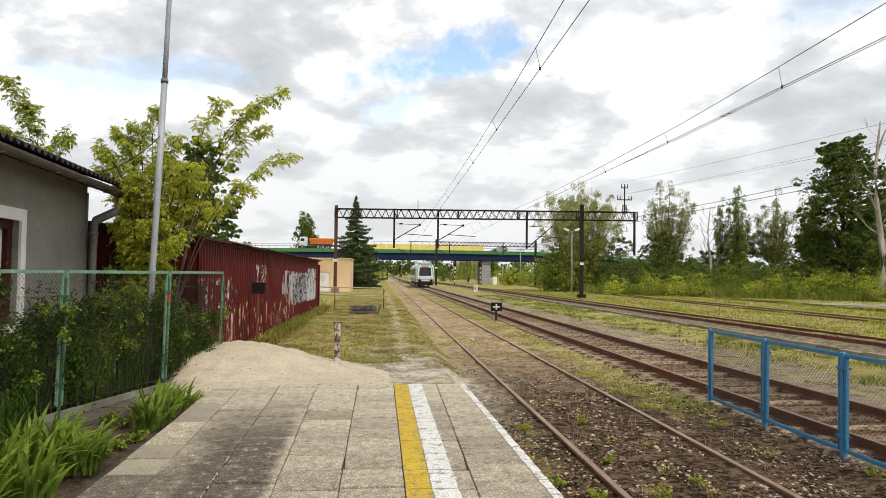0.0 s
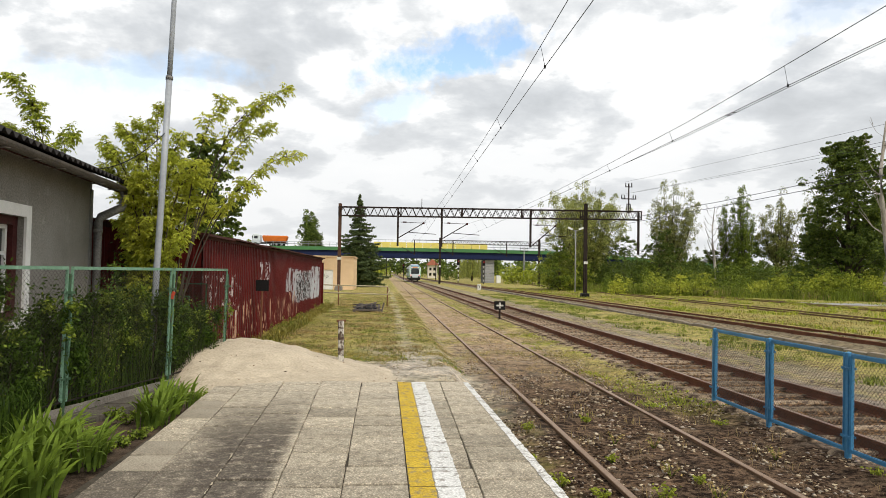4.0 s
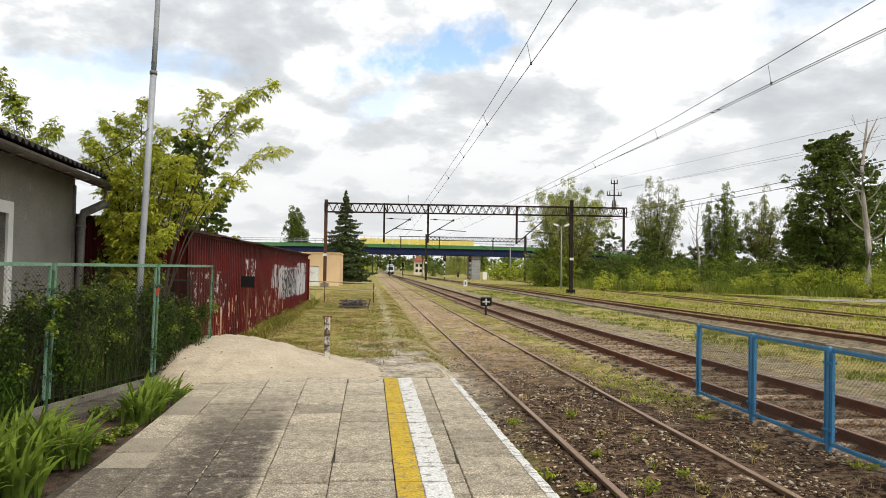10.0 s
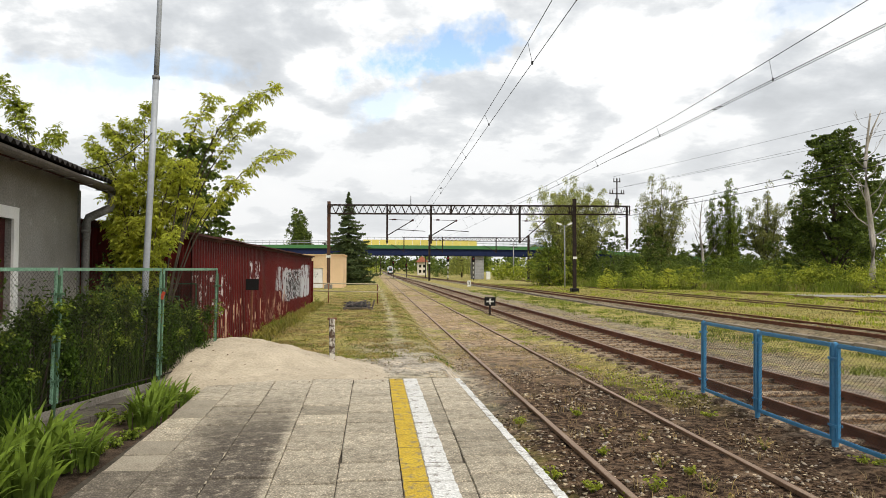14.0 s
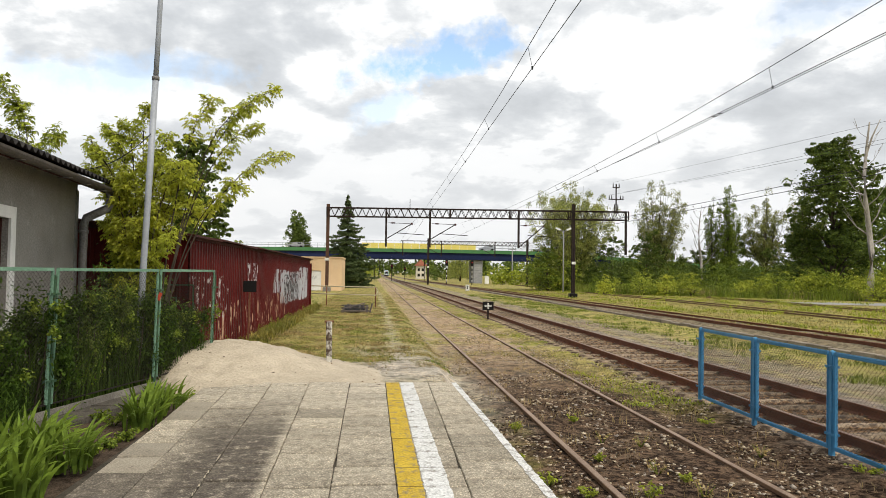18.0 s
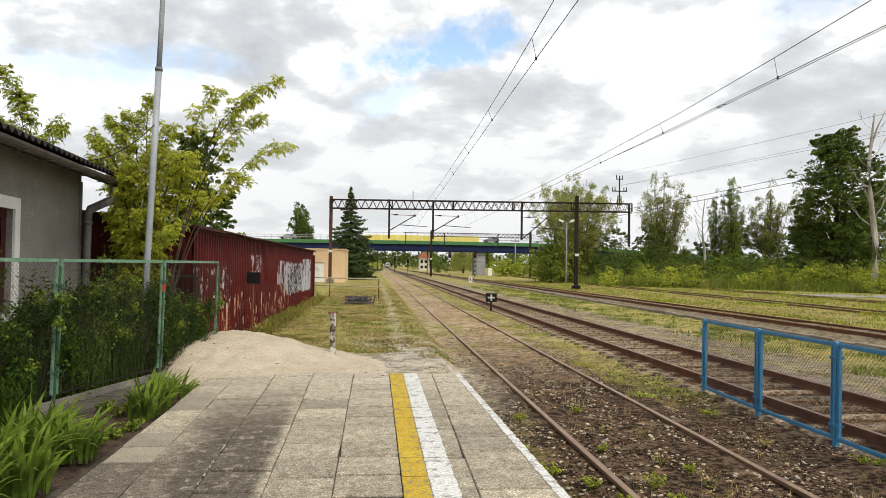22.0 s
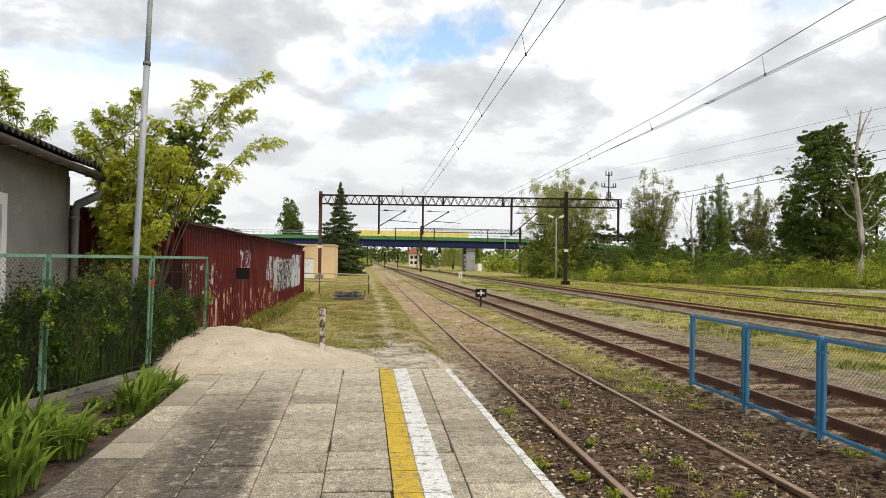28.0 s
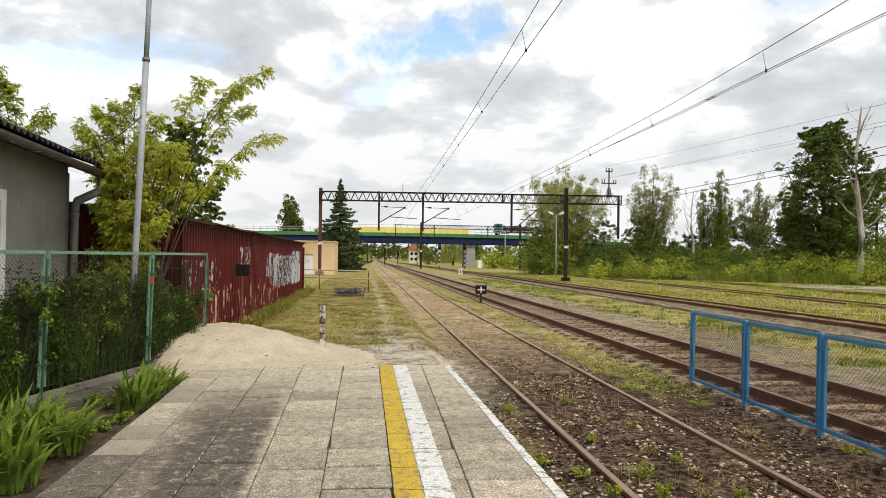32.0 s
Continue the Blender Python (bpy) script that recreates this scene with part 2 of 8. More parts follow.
M = dict(
    slab_light=mat("pale_slab", (0.46, 0.405, 0.315), (0.38, 0.33, 0.255), 2.5, 60, 0.9, 0.6, c3=(0.24, 0.205, 0.16), spots=0.62, vary=0.15),
    yellow=mat("yellow_paint", (0.74, 0.52, 0.06), (0.60, 0.40, 0.05), 3, 45, 0.85, 0.8, c3=(0.36, 0.28, 0.14), spots=0.56),
    white=mat("white_paint", (0.88, 0.87, 0.84), (0.76, 0.75, 0.71), 3, 45, 0.85, 0.6, c3=(0.38, 0.355, 0.31), spots=0.56),
    concrete=mat("old_concrete", (0.30, 0.275, 0.235), (0.20, 0.18, 0.155), 2, 50, 0.9, 0.5, c3=(0.14, 0.13, 0.11)),
    apron=mat("grimy_concrete", (0.16, 0.14, 0.115), (0.09, 0.08, 0.066), 2, 50, 0.9, 0.5, c3=(0.08, 0.07, 0.058), spots=0.56),
    sand=mat("sand", (0.62, 0.53, 0.40), (0.51, 0.43, 0.32), 2.5, 34, 0.95, 0.6, c3=(0.42, 0.35, 0.265), spots=0.62, bump_dist=0.02, grain=0.4),
    rail=mat("rusty_rail", (0.25, 0.108, 0.062), (0.17, 0.073, 0.043), 3, 60, 0.75, 0.3, c3=(0.15, 0.07, 0.042), grain=0.4),
    rail_top=mat("worn_rail_head", (0.33, 0.22, 0.16), (0.26, 0.16, 0.11), 2, 80, 0.45, 0.1, metal=0.4),
    rail_top_old=mat("rusty_rail_head", (0.43, 0.30, 0.205), (0.31, 0.205, 0.135), 2, 80, 0.45, 0.1, metal=0.4),
    rail_old=mat("pale_rusty_rail", (0.27, 0.165, 0.102), (0.19, 0.112, 0.068), 3, 60, 0.7, 0.3, c3=(0.13, 0.075, 0.05)),
    sleeper=mat("sleeper_concrete", (0.47, 0.36, 0.25), (0.34, 0.25, 0.165), 3, 40, 0.9, 0.5, c3=(0.12, 0.085, 0.06), spots=0.52, vary=0.45),
    stone=mat("ballast_stone", (0.27, 0.185, 0.12), (0.12, 0.08, 0.05), 6, 50, 0.9, 0.3, island=0.45),
    bed_stone=mat("rusty_ballast_stone", (0.32, 0.21, 0.135), (0.17, 0.11, 0.07), 6, 50, 0.9, 0.3, island=0.55),
    grey_stone=mat("grey_ballast_stone", (0.47, 0.39, 0.32), (0.28, 0.23, 0.185), 6, 50, 0.9, 0.3, island=0.5),
    clod=mat("dark_soil_clod", (0.075, 0.048, 0.032), (0.04, 0.026, 0.018), 6, 50, 0.95, 0.3, island=0.5),
    pale_stone=mat("pale_stone", (0.68, 0.60, 0.49), (0.46, 0.395, 0.31), 6, 50, 0.9, 0.3, island=0.3),
    shed=mat("red_painted_metal", (0.115, 0.011, 0.010), (0.085, 0.009, 0.008), 1.2, 40, 0.6, 0.1, c3=(0.075, 0.014, 0.010), spots=0.66),
    roof_felt=mat("roof_felt", (0.10, 0.035, 0.03), (0.06, 0.028, 0.026), 2, 50, 0.9, 0.4),
    plaster=mat("grey_plaster", (0.36, 0.34, 0.31), (0.27, 0.255, 0.232), 1.2, 45, 0.95, 0.9, c3=(0.42, 0.40, 0.37), spots=0.63),
    trim=mat("white_trim_plaster", (0.86, 0.85, 0.82), (0.78, 0.77, 0.74), 3, 60, 0.85, 0.3, grain=0.15),
    maroon=mat("maroon_wood", (0.085, 0.02, 0.018), (0.06, 0.016, 0.015), 4, 50, 0.5, 0.2),
    asbestos=mat("dark_corrugated_sheet", (0.055, 0.05, 0.048), (0.035, 0.033, 0.032), 2, 50, 0.9, 0.4, c3=(0.10, 0.09, 0.08)),
    gutter=mat("weathered_gutter", (0.15, 0.13, 0.115), (0.10, 0.088, 0.078), 3, 40, 0.7, 0.1, c3=(0.20, 0.14, 0.10), spots=0.64),
    zinc=mat("dull_zinc", (0.27, 0.265, 0.255), (0.19, 0.185, 0.18), 3, 40, 0.55, 0.1, metal=0.2, c3=(0.14, 0.09, 0.06), spots=0.68),
    galv=mat("galvanised_pole", (0.40, 0.425, 0.455), (0.31, 0.33, 0.355), 2, 40, 0.5, 0.1, metal=0.1, grain=0.2, c3=(0.17, 0.15, 0.14), spots=0.66),
    green=mat("green_painted_steel", (0.22, 0.38, 0.27), (0.15, 0.28, 0.19), 4, 50, 0.55, 0.15, c3=(0.19, 0.12, 0.075), spots=0.64),
    green_post=mat("dark_green_post", (0.075, 0.15, 0.085), (0.05, 0.10, 0.058), 4, 50, 0.6, 0.15, c3=(0.11, 0.07, 0.045), spots=0.6),
    wire=mat("rusty_mesh_wire", (0.05, 0.041, 0.034), (0.032, 0.027, 0.023), 5, 40, 0.6, 0.0, metal=0.4),
    blue=mat("blue_painted_steel", (0.075, 0.29, 0.52), (0.058, 0.23, 0.42), 4, 50, 0.45, 0.15, c3=(0.12, 0.28, 0.42), spots=0.66, grain=0.3, spec=0.4),
    mesh_grey=mat("grey_mesh_wire", (0.10, 0.09, 0.08), (0.06, 0.055, 0.05), 5, 40, 0.5, 0.0, metal=0.5),
    steel_brown=mat("brown_steel", (0.042, 0.028, 0.024), (0.028, 0.020, 0.018), 3, 40, 0.7, 0.2),
    mast_left=mat("rust_brown_mast", (0.115, 0.060, 0.038), (0.085, 0.045, 0.03), 3, 40, 0.7, 0.2),
    cable=mat("dark_cable", (0.05, 0.05, 0.052), (0.035, 0.035, 0.036), 5, 40, 0.6, 0.0, metal=0.3),
    black=mat("black_board", (0.014, 0.013, 0.013), (0.010, 0.010, 0.010), 4, 50, 0.6, 0.1),
    bark=mat("bark", (0.115, 0.092, 0.070), (0.075, 0.06, 0.046), 3, 25, 0.95, 0.7, stretch=(1, 1, 0.25)),
    dead_bark=mat("dead_grey_wood", (0.44, 0.40, 0.345), (0.26, 0.235, 0.20), 3, 25, 0.9, 0.5, stretch=(1, 1, 0.25)),
    leaf_yellow=leaf_mat("leaf_yellow_green", (0.66, 0.70, 0.105), (0.48, 0.565, 0.078), island=0.28, thin=0.5),
    # hedge leaves with the deep shade among them put into the colour
    leaf_shade=leaf_mat("leaf_hedge_shaded", (0.085, 0.155, 0.024), (0.042, 0.088, 0.015), island=0.6, thin=0.25),
    leaf_willow=leaf_mat("leaf_willow_green", (0.47, 0.53, 0.175), (0.33, 0.40, 0.115), island=0.55),
    leaf_mid=leaf_mat("leaf_green", (0.26, 0.355, 0.055), (0.15, 0.235, 0.038), island=0.55),
    leaf_dark=leaf_mat("leaf_dark_green", (0.185, 0.265, 0.06), (0.10, 0.16, 0.038), island=0.55),
    leaf_grey=leaf_mat("leaf_grey_green", (0.38, 0.42, 0.15), (0.24, 0.285, 0.092), island=0.55),
    leaf_meadow=leaf_mat("meadow_grass", (0.31, 0.38, 0.075), (0.17, 0.24, 0.045), island=0.5),
    leaf_lime=leaf_mat("leaf_lime", (0.45, 0.52, 0.07), (0.31, 0.40, 0.058), island=0.4),
    needle=leaf_mat("spruce_needles", (0.135, 0.185, 0.075), (0.085, 0.125, 0.052), thin=0.15),
    iris=leaf_mat("iris_blade", (0.17, 0.265, 0.04), (0.095, 0.165, 0.03), island=0.45),
    grass=leaf_mat("grass_blade", (0.43, 0.375, 0.115), (0.18, 0.205, 0.048), island=0.5),
    straw=leaf_mat("dry_grass", (0.58, 0.47, 0.24), (0.40, 0.31, 0.15), island=0.4),
    beige=mat("peach_plaster", (0.80, 0.58, 0.36), (0.73, 0.52, 0.32), 0.6, 20, 0.9, 0.2, grain=0.2, c3=(0.45, 0.32, 0.2), spots=0.7),
    bridge_green=mat("bridge_green", (0.085, 0.225, 0.09), (0.07, 0.19, 0.075), 0.4, 8, 0.6, 0, grain=0.2),
    bridge_blue=mat("bridge_dark_blue", (0.016, 0.026, 0.085), (0.012, 0.020, 0.065), 0.4, 8, 0.6, 0, grain=0.2),
    bridge_yellow=mat("yellow_parapet_panel", (0.80, 0.68, 0.19), (0.73, 0.61, 0.16), 0.4, 8, 0.6, 0, grain=0.2),
    pier=mat("pier_concrete", (0.42, 0.42, 0.42), (0.33, 0.33, 0.33), 0.8, 10, 0.9, 0.2),
    asphalt=mat("asphalt", (0.075, 0.073, 0.07), (0.055, 0.054, 0.052), 1, 40, 0.9, 0.2),
    orange=mat("orange_truck_paint", (0.62, 0.16, 0.025), (0.52, 0.13, 0.02), 1, 20, 0.5, 0, grain=0.2),
    teal=mat("teal_truck_paint", (0.04, 0.18, 0.18), (0.03, 0.14, 0.14), 1, 20, 0.45, 0, grain=0.2),
    rubber=mat("black_rubber", (0.02, 0.02, 0.02), (0.014, 0.014, 0.014), 4, 30, 0.8, 0),
    train_white=mat("white_train_paint", (0.70, 0.76, 0.80), (0.62, 0.69, 0.74), 0.5, 10, 0.35, 0, grain=0.2),
    train_blue=mat("light_blue_train_paint", (0.26, 0.42, 0.56), (0.22, 0.37, 0.50), 0.5, 10, 0.35, 0, grain=0.2),
    train_green=mat("green_train_paint", (0.20, 0.42, 0.10), (0.17, 0.36, 0.08), 0.5, 10, 0.35, 0, grain=0.2),
    dark_glass=mat("dark_glass", (0.018, 0.02, 0.022), (0.012, 0.014, 0.016), 0.5, 10, 0.08, 0, spec=0.6),
    under=mat("dark_underframe", (0.03, 0.028, 0.027), (0.02, 0.019, 0.018), 2, 20, 0.8, 0.1),
    red_tile=mat("red_roof_tile", (0.36, 0.13, 0.075), (0.28, 0.10, 0.06), 0.6, 8, 0.85, 0.2),
    old_timber=mat("grey_weathered_timber", (0.20, 0.165, 0.14), (0.11, 0.09, 0.076), 3, 40, 0.9, 0.5, c3=(0.055, 0.045, 0.04), spots=0.58),
    train_glass=mat("grey_windscreen_glass", (0.06, 0.068, 0.072), (0.04, 0.046, 0.05), 0.5, 10, 0.1, 0, spec=0.7),
    ribbon_red=mat("faded_red_cloth", (0.52, 0.09, 0.05), (0.42, 0.07, 0.04), 8, 90, 0.9, 0.2),
    cream=mat("cream_wall", (0.80, 0.73, 0.62), (0.72, 0.65, 0.54), 0.5, 8, 0.9, 0.1),
)


def glow(name, color, strength):
    m = bpy.data.materials.new(name)
    m.use_nodes = True
    b = m.node_tree.nodes["Principled BSDF"]
    b.inputs["Base Color"].default_value = (*color, 1)
    b.inputs["Emission Color"].default_value = (*color, 1)
    b.inputs["Emission Strength"].default_value = strength
    return m


M["tail_lamp"] = glow("tail_lamp_red", (0.9, 0.08, 0.04), 1.2)
M["display"] = glow("orange_display", (0.6, 0.25, 0.07), 0.25)
M["signal_red"] = glow("signal_lamp_red", (0.45, 0.03, 0.025), 0.3)


# ---- mesh helpers ----
def box(bm, x0, x1, y0, y1, z0, z1, bevel=0.0, at=None):
    r = bmesh.ops.create_cube(bm, size=1.0)
    vs = r["verts"]
    for v in vs:
        v.co = Vector((x0 + (v.co.x + 0.5) * (x1 - x0), y0 + (v.co.y + 0.5) * (y1 - y0), z0 + (v.co.z + 0.5) * (z1 - z0)))
    if bevel:
        es = list({e for v in vs for e in v.link_edges})
        rb = bmesh.ops.bevel(bm, geom=es, offset=bevel, segments=1, affect="EDGES", profile=0.5)
        vs = list({v for f in rb["faces"] for v in f.verts} | {v for v in vs if v.is_valid})
    if at is not None:
        for v in vs:
            v.co = at @ v.co
    return vs


def cyl(bm, p0, p1, r0, r1=None, n=8, caps=True):
    """A tapered rod from p0 to p1."""
    r1 = r0 if r1 is None else r1
    p0, p1 = Vector(p0), Vector(p1)
    q = (p1 - p0).to_track_quat("Z", "Y")
    rings = []
    for p, r in ((p0, r0), (p1, r1)):
        rings.append([bm.verts.new(p + q @ Vector((r * math.cos(2 * math.pi * i / n), r * math.sin(2 * math.pi * i / n), 0))) for i in range(n)])
    for i in range(n):
        f = bm.faces.new((rings[0][i], rings[0][(i + 1) % n], rings[1][(i + 1) % n], rings[1][i]))
        f.smooth = n > 5
    if caps:
        bm.faces.new(rings[0][::-1])
        bm.faces.new(rings[1])
    return rings


def tube(bm, pts, radii, n=7):
    """A bent, tapering rod through pts."""
    pts = [Vector(p) for p in pts]
    rings = []
    for i, p in enumerate(pts):
        d = (pts[min(i + 1, len(pts) - 1)] - pts[max(i - 1, 0)]).normalized()
        q = d.to_track_quat("Z", "Y")
        r = radii[i] if hasattr(radii, "__len__") else radii
        rings.append([bm.verts.new(p + q @ Vector((r * math.cos(2 * math.pi * k / n), r * math.sin(2 * math.pi * k / n), 0))) for k in range(n)])
    for a, b in zip(rings, rings[1:]):
        for k in range(n):
            f = bm.faces.new((a[k], a[(k + 1) % n], b[(k + 1) % n], b[k]))
            f.smooth = True
    bm.faces.new(rings[0][::-1])
    bm.faces.new(rings[-1])


def extrude_profile(bm, prof, y0, y1):
    """A closed profile of (x, z) swept along y."""
    a = [bm.verts.new((x, y0, z)) for x, z in prof]
    b = [bm.verts.new((x, y1, z)) for x, z in prof]
    n = len(prof)
    for i in range(n):
        bm.faces.new((a[i], a[(i + 1) % n], b[(i + 1) % n], b[i]))
    bm.faces.new(a[::-1])
    bm.faces.new(b)


def mesh_of(name, bm, material, smooth=False):
    bmesh.ops.recalc_face_normals(bm, faces=bm.faces[:])
    me = bpy.data.meshes.new(name)
    bm.to_mesh(me)
    bm.free()
    me.materials.append(material)
    if smooth:
        for p in me.polygons:
            p.use_smooth = True
    return me


def part(name, bm, material, parent=None, label="", smooth=False):
    ob = new(name, mesh_of(name, bm, material, smooth))
    ob.parent = parent
    return tagged(ob, label) if label else ob


def piece(name, me, parent, m=None):
    ob = new(name, me)
    ob.parent = parent
    if m is not None:
        ob.matrix_basis = m
    return ob


def raw(name, verts, faces, material, parent=None, smooth=False):
    me = bpy.data.meshes.new(name)
    me.from_pydata([tuple(map(float, v)) for v in verts], [], faces)
    me.materials.append(material)
    if smooth:
        for p in me.polygons:
            p.use_smooth = True
    ob = new(name, me)
    ob.parent = parent
    return ob


def raw_quads(name, quads, material, parent=None):
    """quads: an array of n x 4 corners."""
    q = np.asarray(quads, dtype=np.float32).reshape(-1, 4, 3)
    n = len(q)
    me = bpy.data.meshes.new(name)
    me.vertices.add(n * 4)
    me.vertices.foreach_set("co", q.reshape(-1))
    me.loops.add(n * 4)
    me.loops.foreach_set("vertex_index", np.arange(n * 4, dtype=np.int32))
    me.polygons.add(n)
    me.polygons.foreach_set("loop_start", np.arange(0, n * 4, 4, dtype=np.int32))
    me.update(calc_edges=True)
    me.materials.append(material)
    ob = new(name, me)
    ob.parent = parent
    return ob


def thing(name, label, category, at=None, group="", kind=""):
    ob = new(name)
    if at is not None:
        ob.matrix_basis = at
    return tagged(ob, label, category, group, kind)


rng = np.random.default_rng(7)


def unit(n):
    v = rng.normal(size=(n, 3))
    return v / np.linalg.norm(v, axis=1)[:, None]


def leaf_quads(centres, size, flat=0.5, ratio=0.55, droop=0.0):
    """Pointed leaves of about that length at the centres, turned at random."""
    n = len(centres)
    d = unit(n)
    d[:, 2] = d[:, 2] * flat - droop
    d /= np.linalg.norm(d, axis=1)[:, None]
    s = np.cross(d, unit(n))
    s /= np.linalg.norm(s, axis=1)[:, None] + 1e-9
    L = size * rng.uniform(0.6, 1.3, n)[:, None]
    w = L * ratio * 0.5
    a = centres - d * L * 0.5
    m = centres - d * L * 0.05
    return np.stack([a, m + s * w, centres + d * L * 0.5, m - s * w], axis=1)


def facing_leaves(p, nrm, size, ratio=0.55, spread=0.55, droop=0.0):
    """Pointed leaves whose faces follow the given outward directions, loosely."""
    n = len(p)
    f = nrm + spread * unit(n)
    f /= np.linalg.norm(f, axis=1)[:, None] + 1e-9
    d = np.cross(f, unit(n))
    d[:, 2] -= droop
    d /= np.linalg.norm(d, axis=1)[:, None] + 1e-9
    s = np.cross(f, d)
    s /= np.linalg.norm(s, axis=1)[:, None] + 1e-9
    L = size * rng.uniform(0.6, 1.35, n)[:, None]
    w = L * ratio * 0.5
    m = p - d * L * 0.05
    return np.stack([p - d * L * 0.5, m + s * w, p + d * L * 0.5, m - s * w], axis=1)


def dome_leaves(centres, radii, n, size, ratio=0.55, spread=0.55, droop=0.0):
    """Leaves on the upper shells of many small clumps, so that each clump is lit on top and dark below."""
    k = rng.integers(0, len(centres), n)
    u = unit(n)
    u[:, 2] = np.where(u[:, 2] < -0.3, -u[:, 2], u[:, 2])
    r = np.asarray(radii)[k] * (0.55 + 0.5 * rng.random(n) ** 0.6)[:, None]
    p = np.asarray(centres)[k] + u * r
    p[:, 2] = np.maximum(p[:, 2], 0.08)
    return facing_leaves(p, u + np.array([0, 0, 0.35]), size, ratio, spread, droop)


# ---- ground ----
FALL = 0.003  # the land falls gently away from the platform


def fall(y):
    return -FALL * np.clip(y, 0, 330)


def sstep(a, b, x):
    t = np.clip((x - a) / (b - a), 0, 1)
    return t * t * (3 - 2 * t)


def ground_z(x, y):
    x, y = np.asarray(x, float), np.asarray(y, float)
    left = -0.09 - 0.02 * sstep(10, 20, y)
    edge = 1.2 + 0.25 * sstep(10.2, 14, y)
    soft = 0.1 + 0.6 * sstep(10.2, 14, y)
    z = left + (-0.44 - left) * sstep(edge - soft * 0.5, edge + soft * 0.5, x)
    z = z + 0.05 * sstep(1.6, 2.0, x) * (1 - sstep(4.1, 4.6, x))
    z = z + 0.07 * sstep(4.3, 5.1, x) * (1 - sstep(7.6, 9.2, x))
    z = z + 0.12 * sstep(13.9, 14.3, x) * (1 - sstep(16.8, 18.5, x))
    z = z + 0.9 * sstep(46, 70, x) * sstep(20, 45, y)
    return z + fall(y)


def gz(x, y):
    return float(ground_z(x, y))


def ground_material():
    m = bpy.data.materials.new("ground")
    m.use_nodes = True
    nt = m.node_tree
    b = nt.nodes["Principled BSDF"]
    tc = nt.nodes.new("ShaderNodeTexCoord")
    vec = tc.outputs["Object"]
    sep = nt.nodes.new("ShaderNodeSeparateXYZ")
    nt.links.new(vec, sep.inputs[0])
    X, Y = sep.outputs[0], sep.outputs[1]
    n1, n2 = noise_node(nt, vec, 0.5, 5, 0.62), noise_node(nt, vec, 2.2, 6, 0.65)
    fine, grain = noise_node(nt, vec, 14, 5, 0.7), noise_node(nt, vec, 55, 4, 0.7)
    wob = math_node(nt, "MULTIPLY", math_node(nt, "SUBTRACT", n2, 0.5), 1.6)
    xw = math_node(nt, "ADD", X, wob)

    def band(lo, hi, soft, v=xw):
        u = math_node(nt, "DIVIDE", math_node(nt, "SUBTRACT", v, lo), soft, True)
        d = math_node(nt, "DIVIDE", math_node(nt, "SUBTRACT", hi, v), soft, True)
        return math_node(nt, "MULTIPLY", u, d)

    def pick(v, lo, hi, p, q):
        return mixc(nt, ramp(nt, v, [(lo, (0, 0, 0)), (hi, (1, 1, 1))]), p, q)

    n3 = noise_node(nt, vec, 1.1, 7, 0.68, 0.6)
    grass = pick(n1, 0.38, 0.62, (0.46, 0.39, 0.13), (0.32, 0.31, 0.08))
    grass = pick(n2, 0.45, 0.68, grass, (0.50, 0.385, 0.17))
    grass = pick(n3, 0.56, 0.64, grass, (0.15, 0.165, 0.04))
    dry = pick(n2, 0.42, 0.6, (0.60, 0.45, 0.30), (0.42, 0.29, 0.18))
    dry = pick(n3, 0.54, 0.66, dry, (0.56, 0.46, 0.34))
    dry = pick(n1, 0.52, 0.64, dry, (0.40, 0.36, 0.13))
    soil = pick(fine, 0.43, 0.57, (0.028, 0.016, 0.010), (0.19, 0.125, 0.08))
    soil = pick(n2, 0.53, 0.68, soil, (0.27, 0.19, 0.125))
    soil = pick(n3, 0.58, 0.66, soil, (0.03, 0.019, 0.013))
    ballast = pick(fine, 0.36, 0.64, (0.23, 0.188, 0.152), (0.46, 0.39, 0.33))
    ballast = pick(n3, 0.52, 0.66, ballast, (0.22, 0.17, 0.13))
    bed = pick(fine, 0.36, 0.64, (0.075, 0.05, 0.034), (0.21, 0.14, 0.09))
    path = pick(fine, 0.36, 0.6, (0.44, 0.385, 0.31), (0.66, 0.59, 0.49))
    far = math_node(nt, "DIVIDE", math_node(nt, "SUBTRACT", math_node(nt, "ADD", Y, math_node(nt, "MULTIPLY", wob, 4.0)), 11.0), 9.0, True)
    zone = mixc(nt, far, soil, dry)
    col = mixc(nt, band(1.1, 4.9, 0.8), grass, zone)
    near = math_node(nt, "SUBTRACT", 1.0, math_node(nt, "DIVIDE", math_node(nt, "SUBTRACT", math_node(nt, "ADD", Y, math_node(nt, "MULTIPLY", wob, 2.0)), 9.0), 4.0, True))
    col = mixc(nt, math_node(nt, "MULTIPLY", band(3.5, 6.2, 0.8), near), col, soil)
    col = mixc(nt, band(5.0, 8.6, 0.6), col, ballast)
    col = mixc(nt, math_node(nt, "MULTIPLY", band(5.3, 7.35, 0.25, math_node(nt, "SUBTRACT", X, math_node(nt, "MULTIPLY", Y, 0.0045))), 0.9), col, bed)
    col = mixc(nt, math_node(nt, "MULTIPLY", band(8.3, 10.3, 0.6), 0.7), col, ballast)
    col = mixc(nt, math_node(nt, "MULTIPLY", band(13.0, 16.4, 0.4, X), 0.8), col, mixc(nt, 0.5, ballast, bed))
    # trodden gravel path
    pw = math_node(nt, "ADD", X, math_node(nt, "MULTIPLY", wob, 0.6))
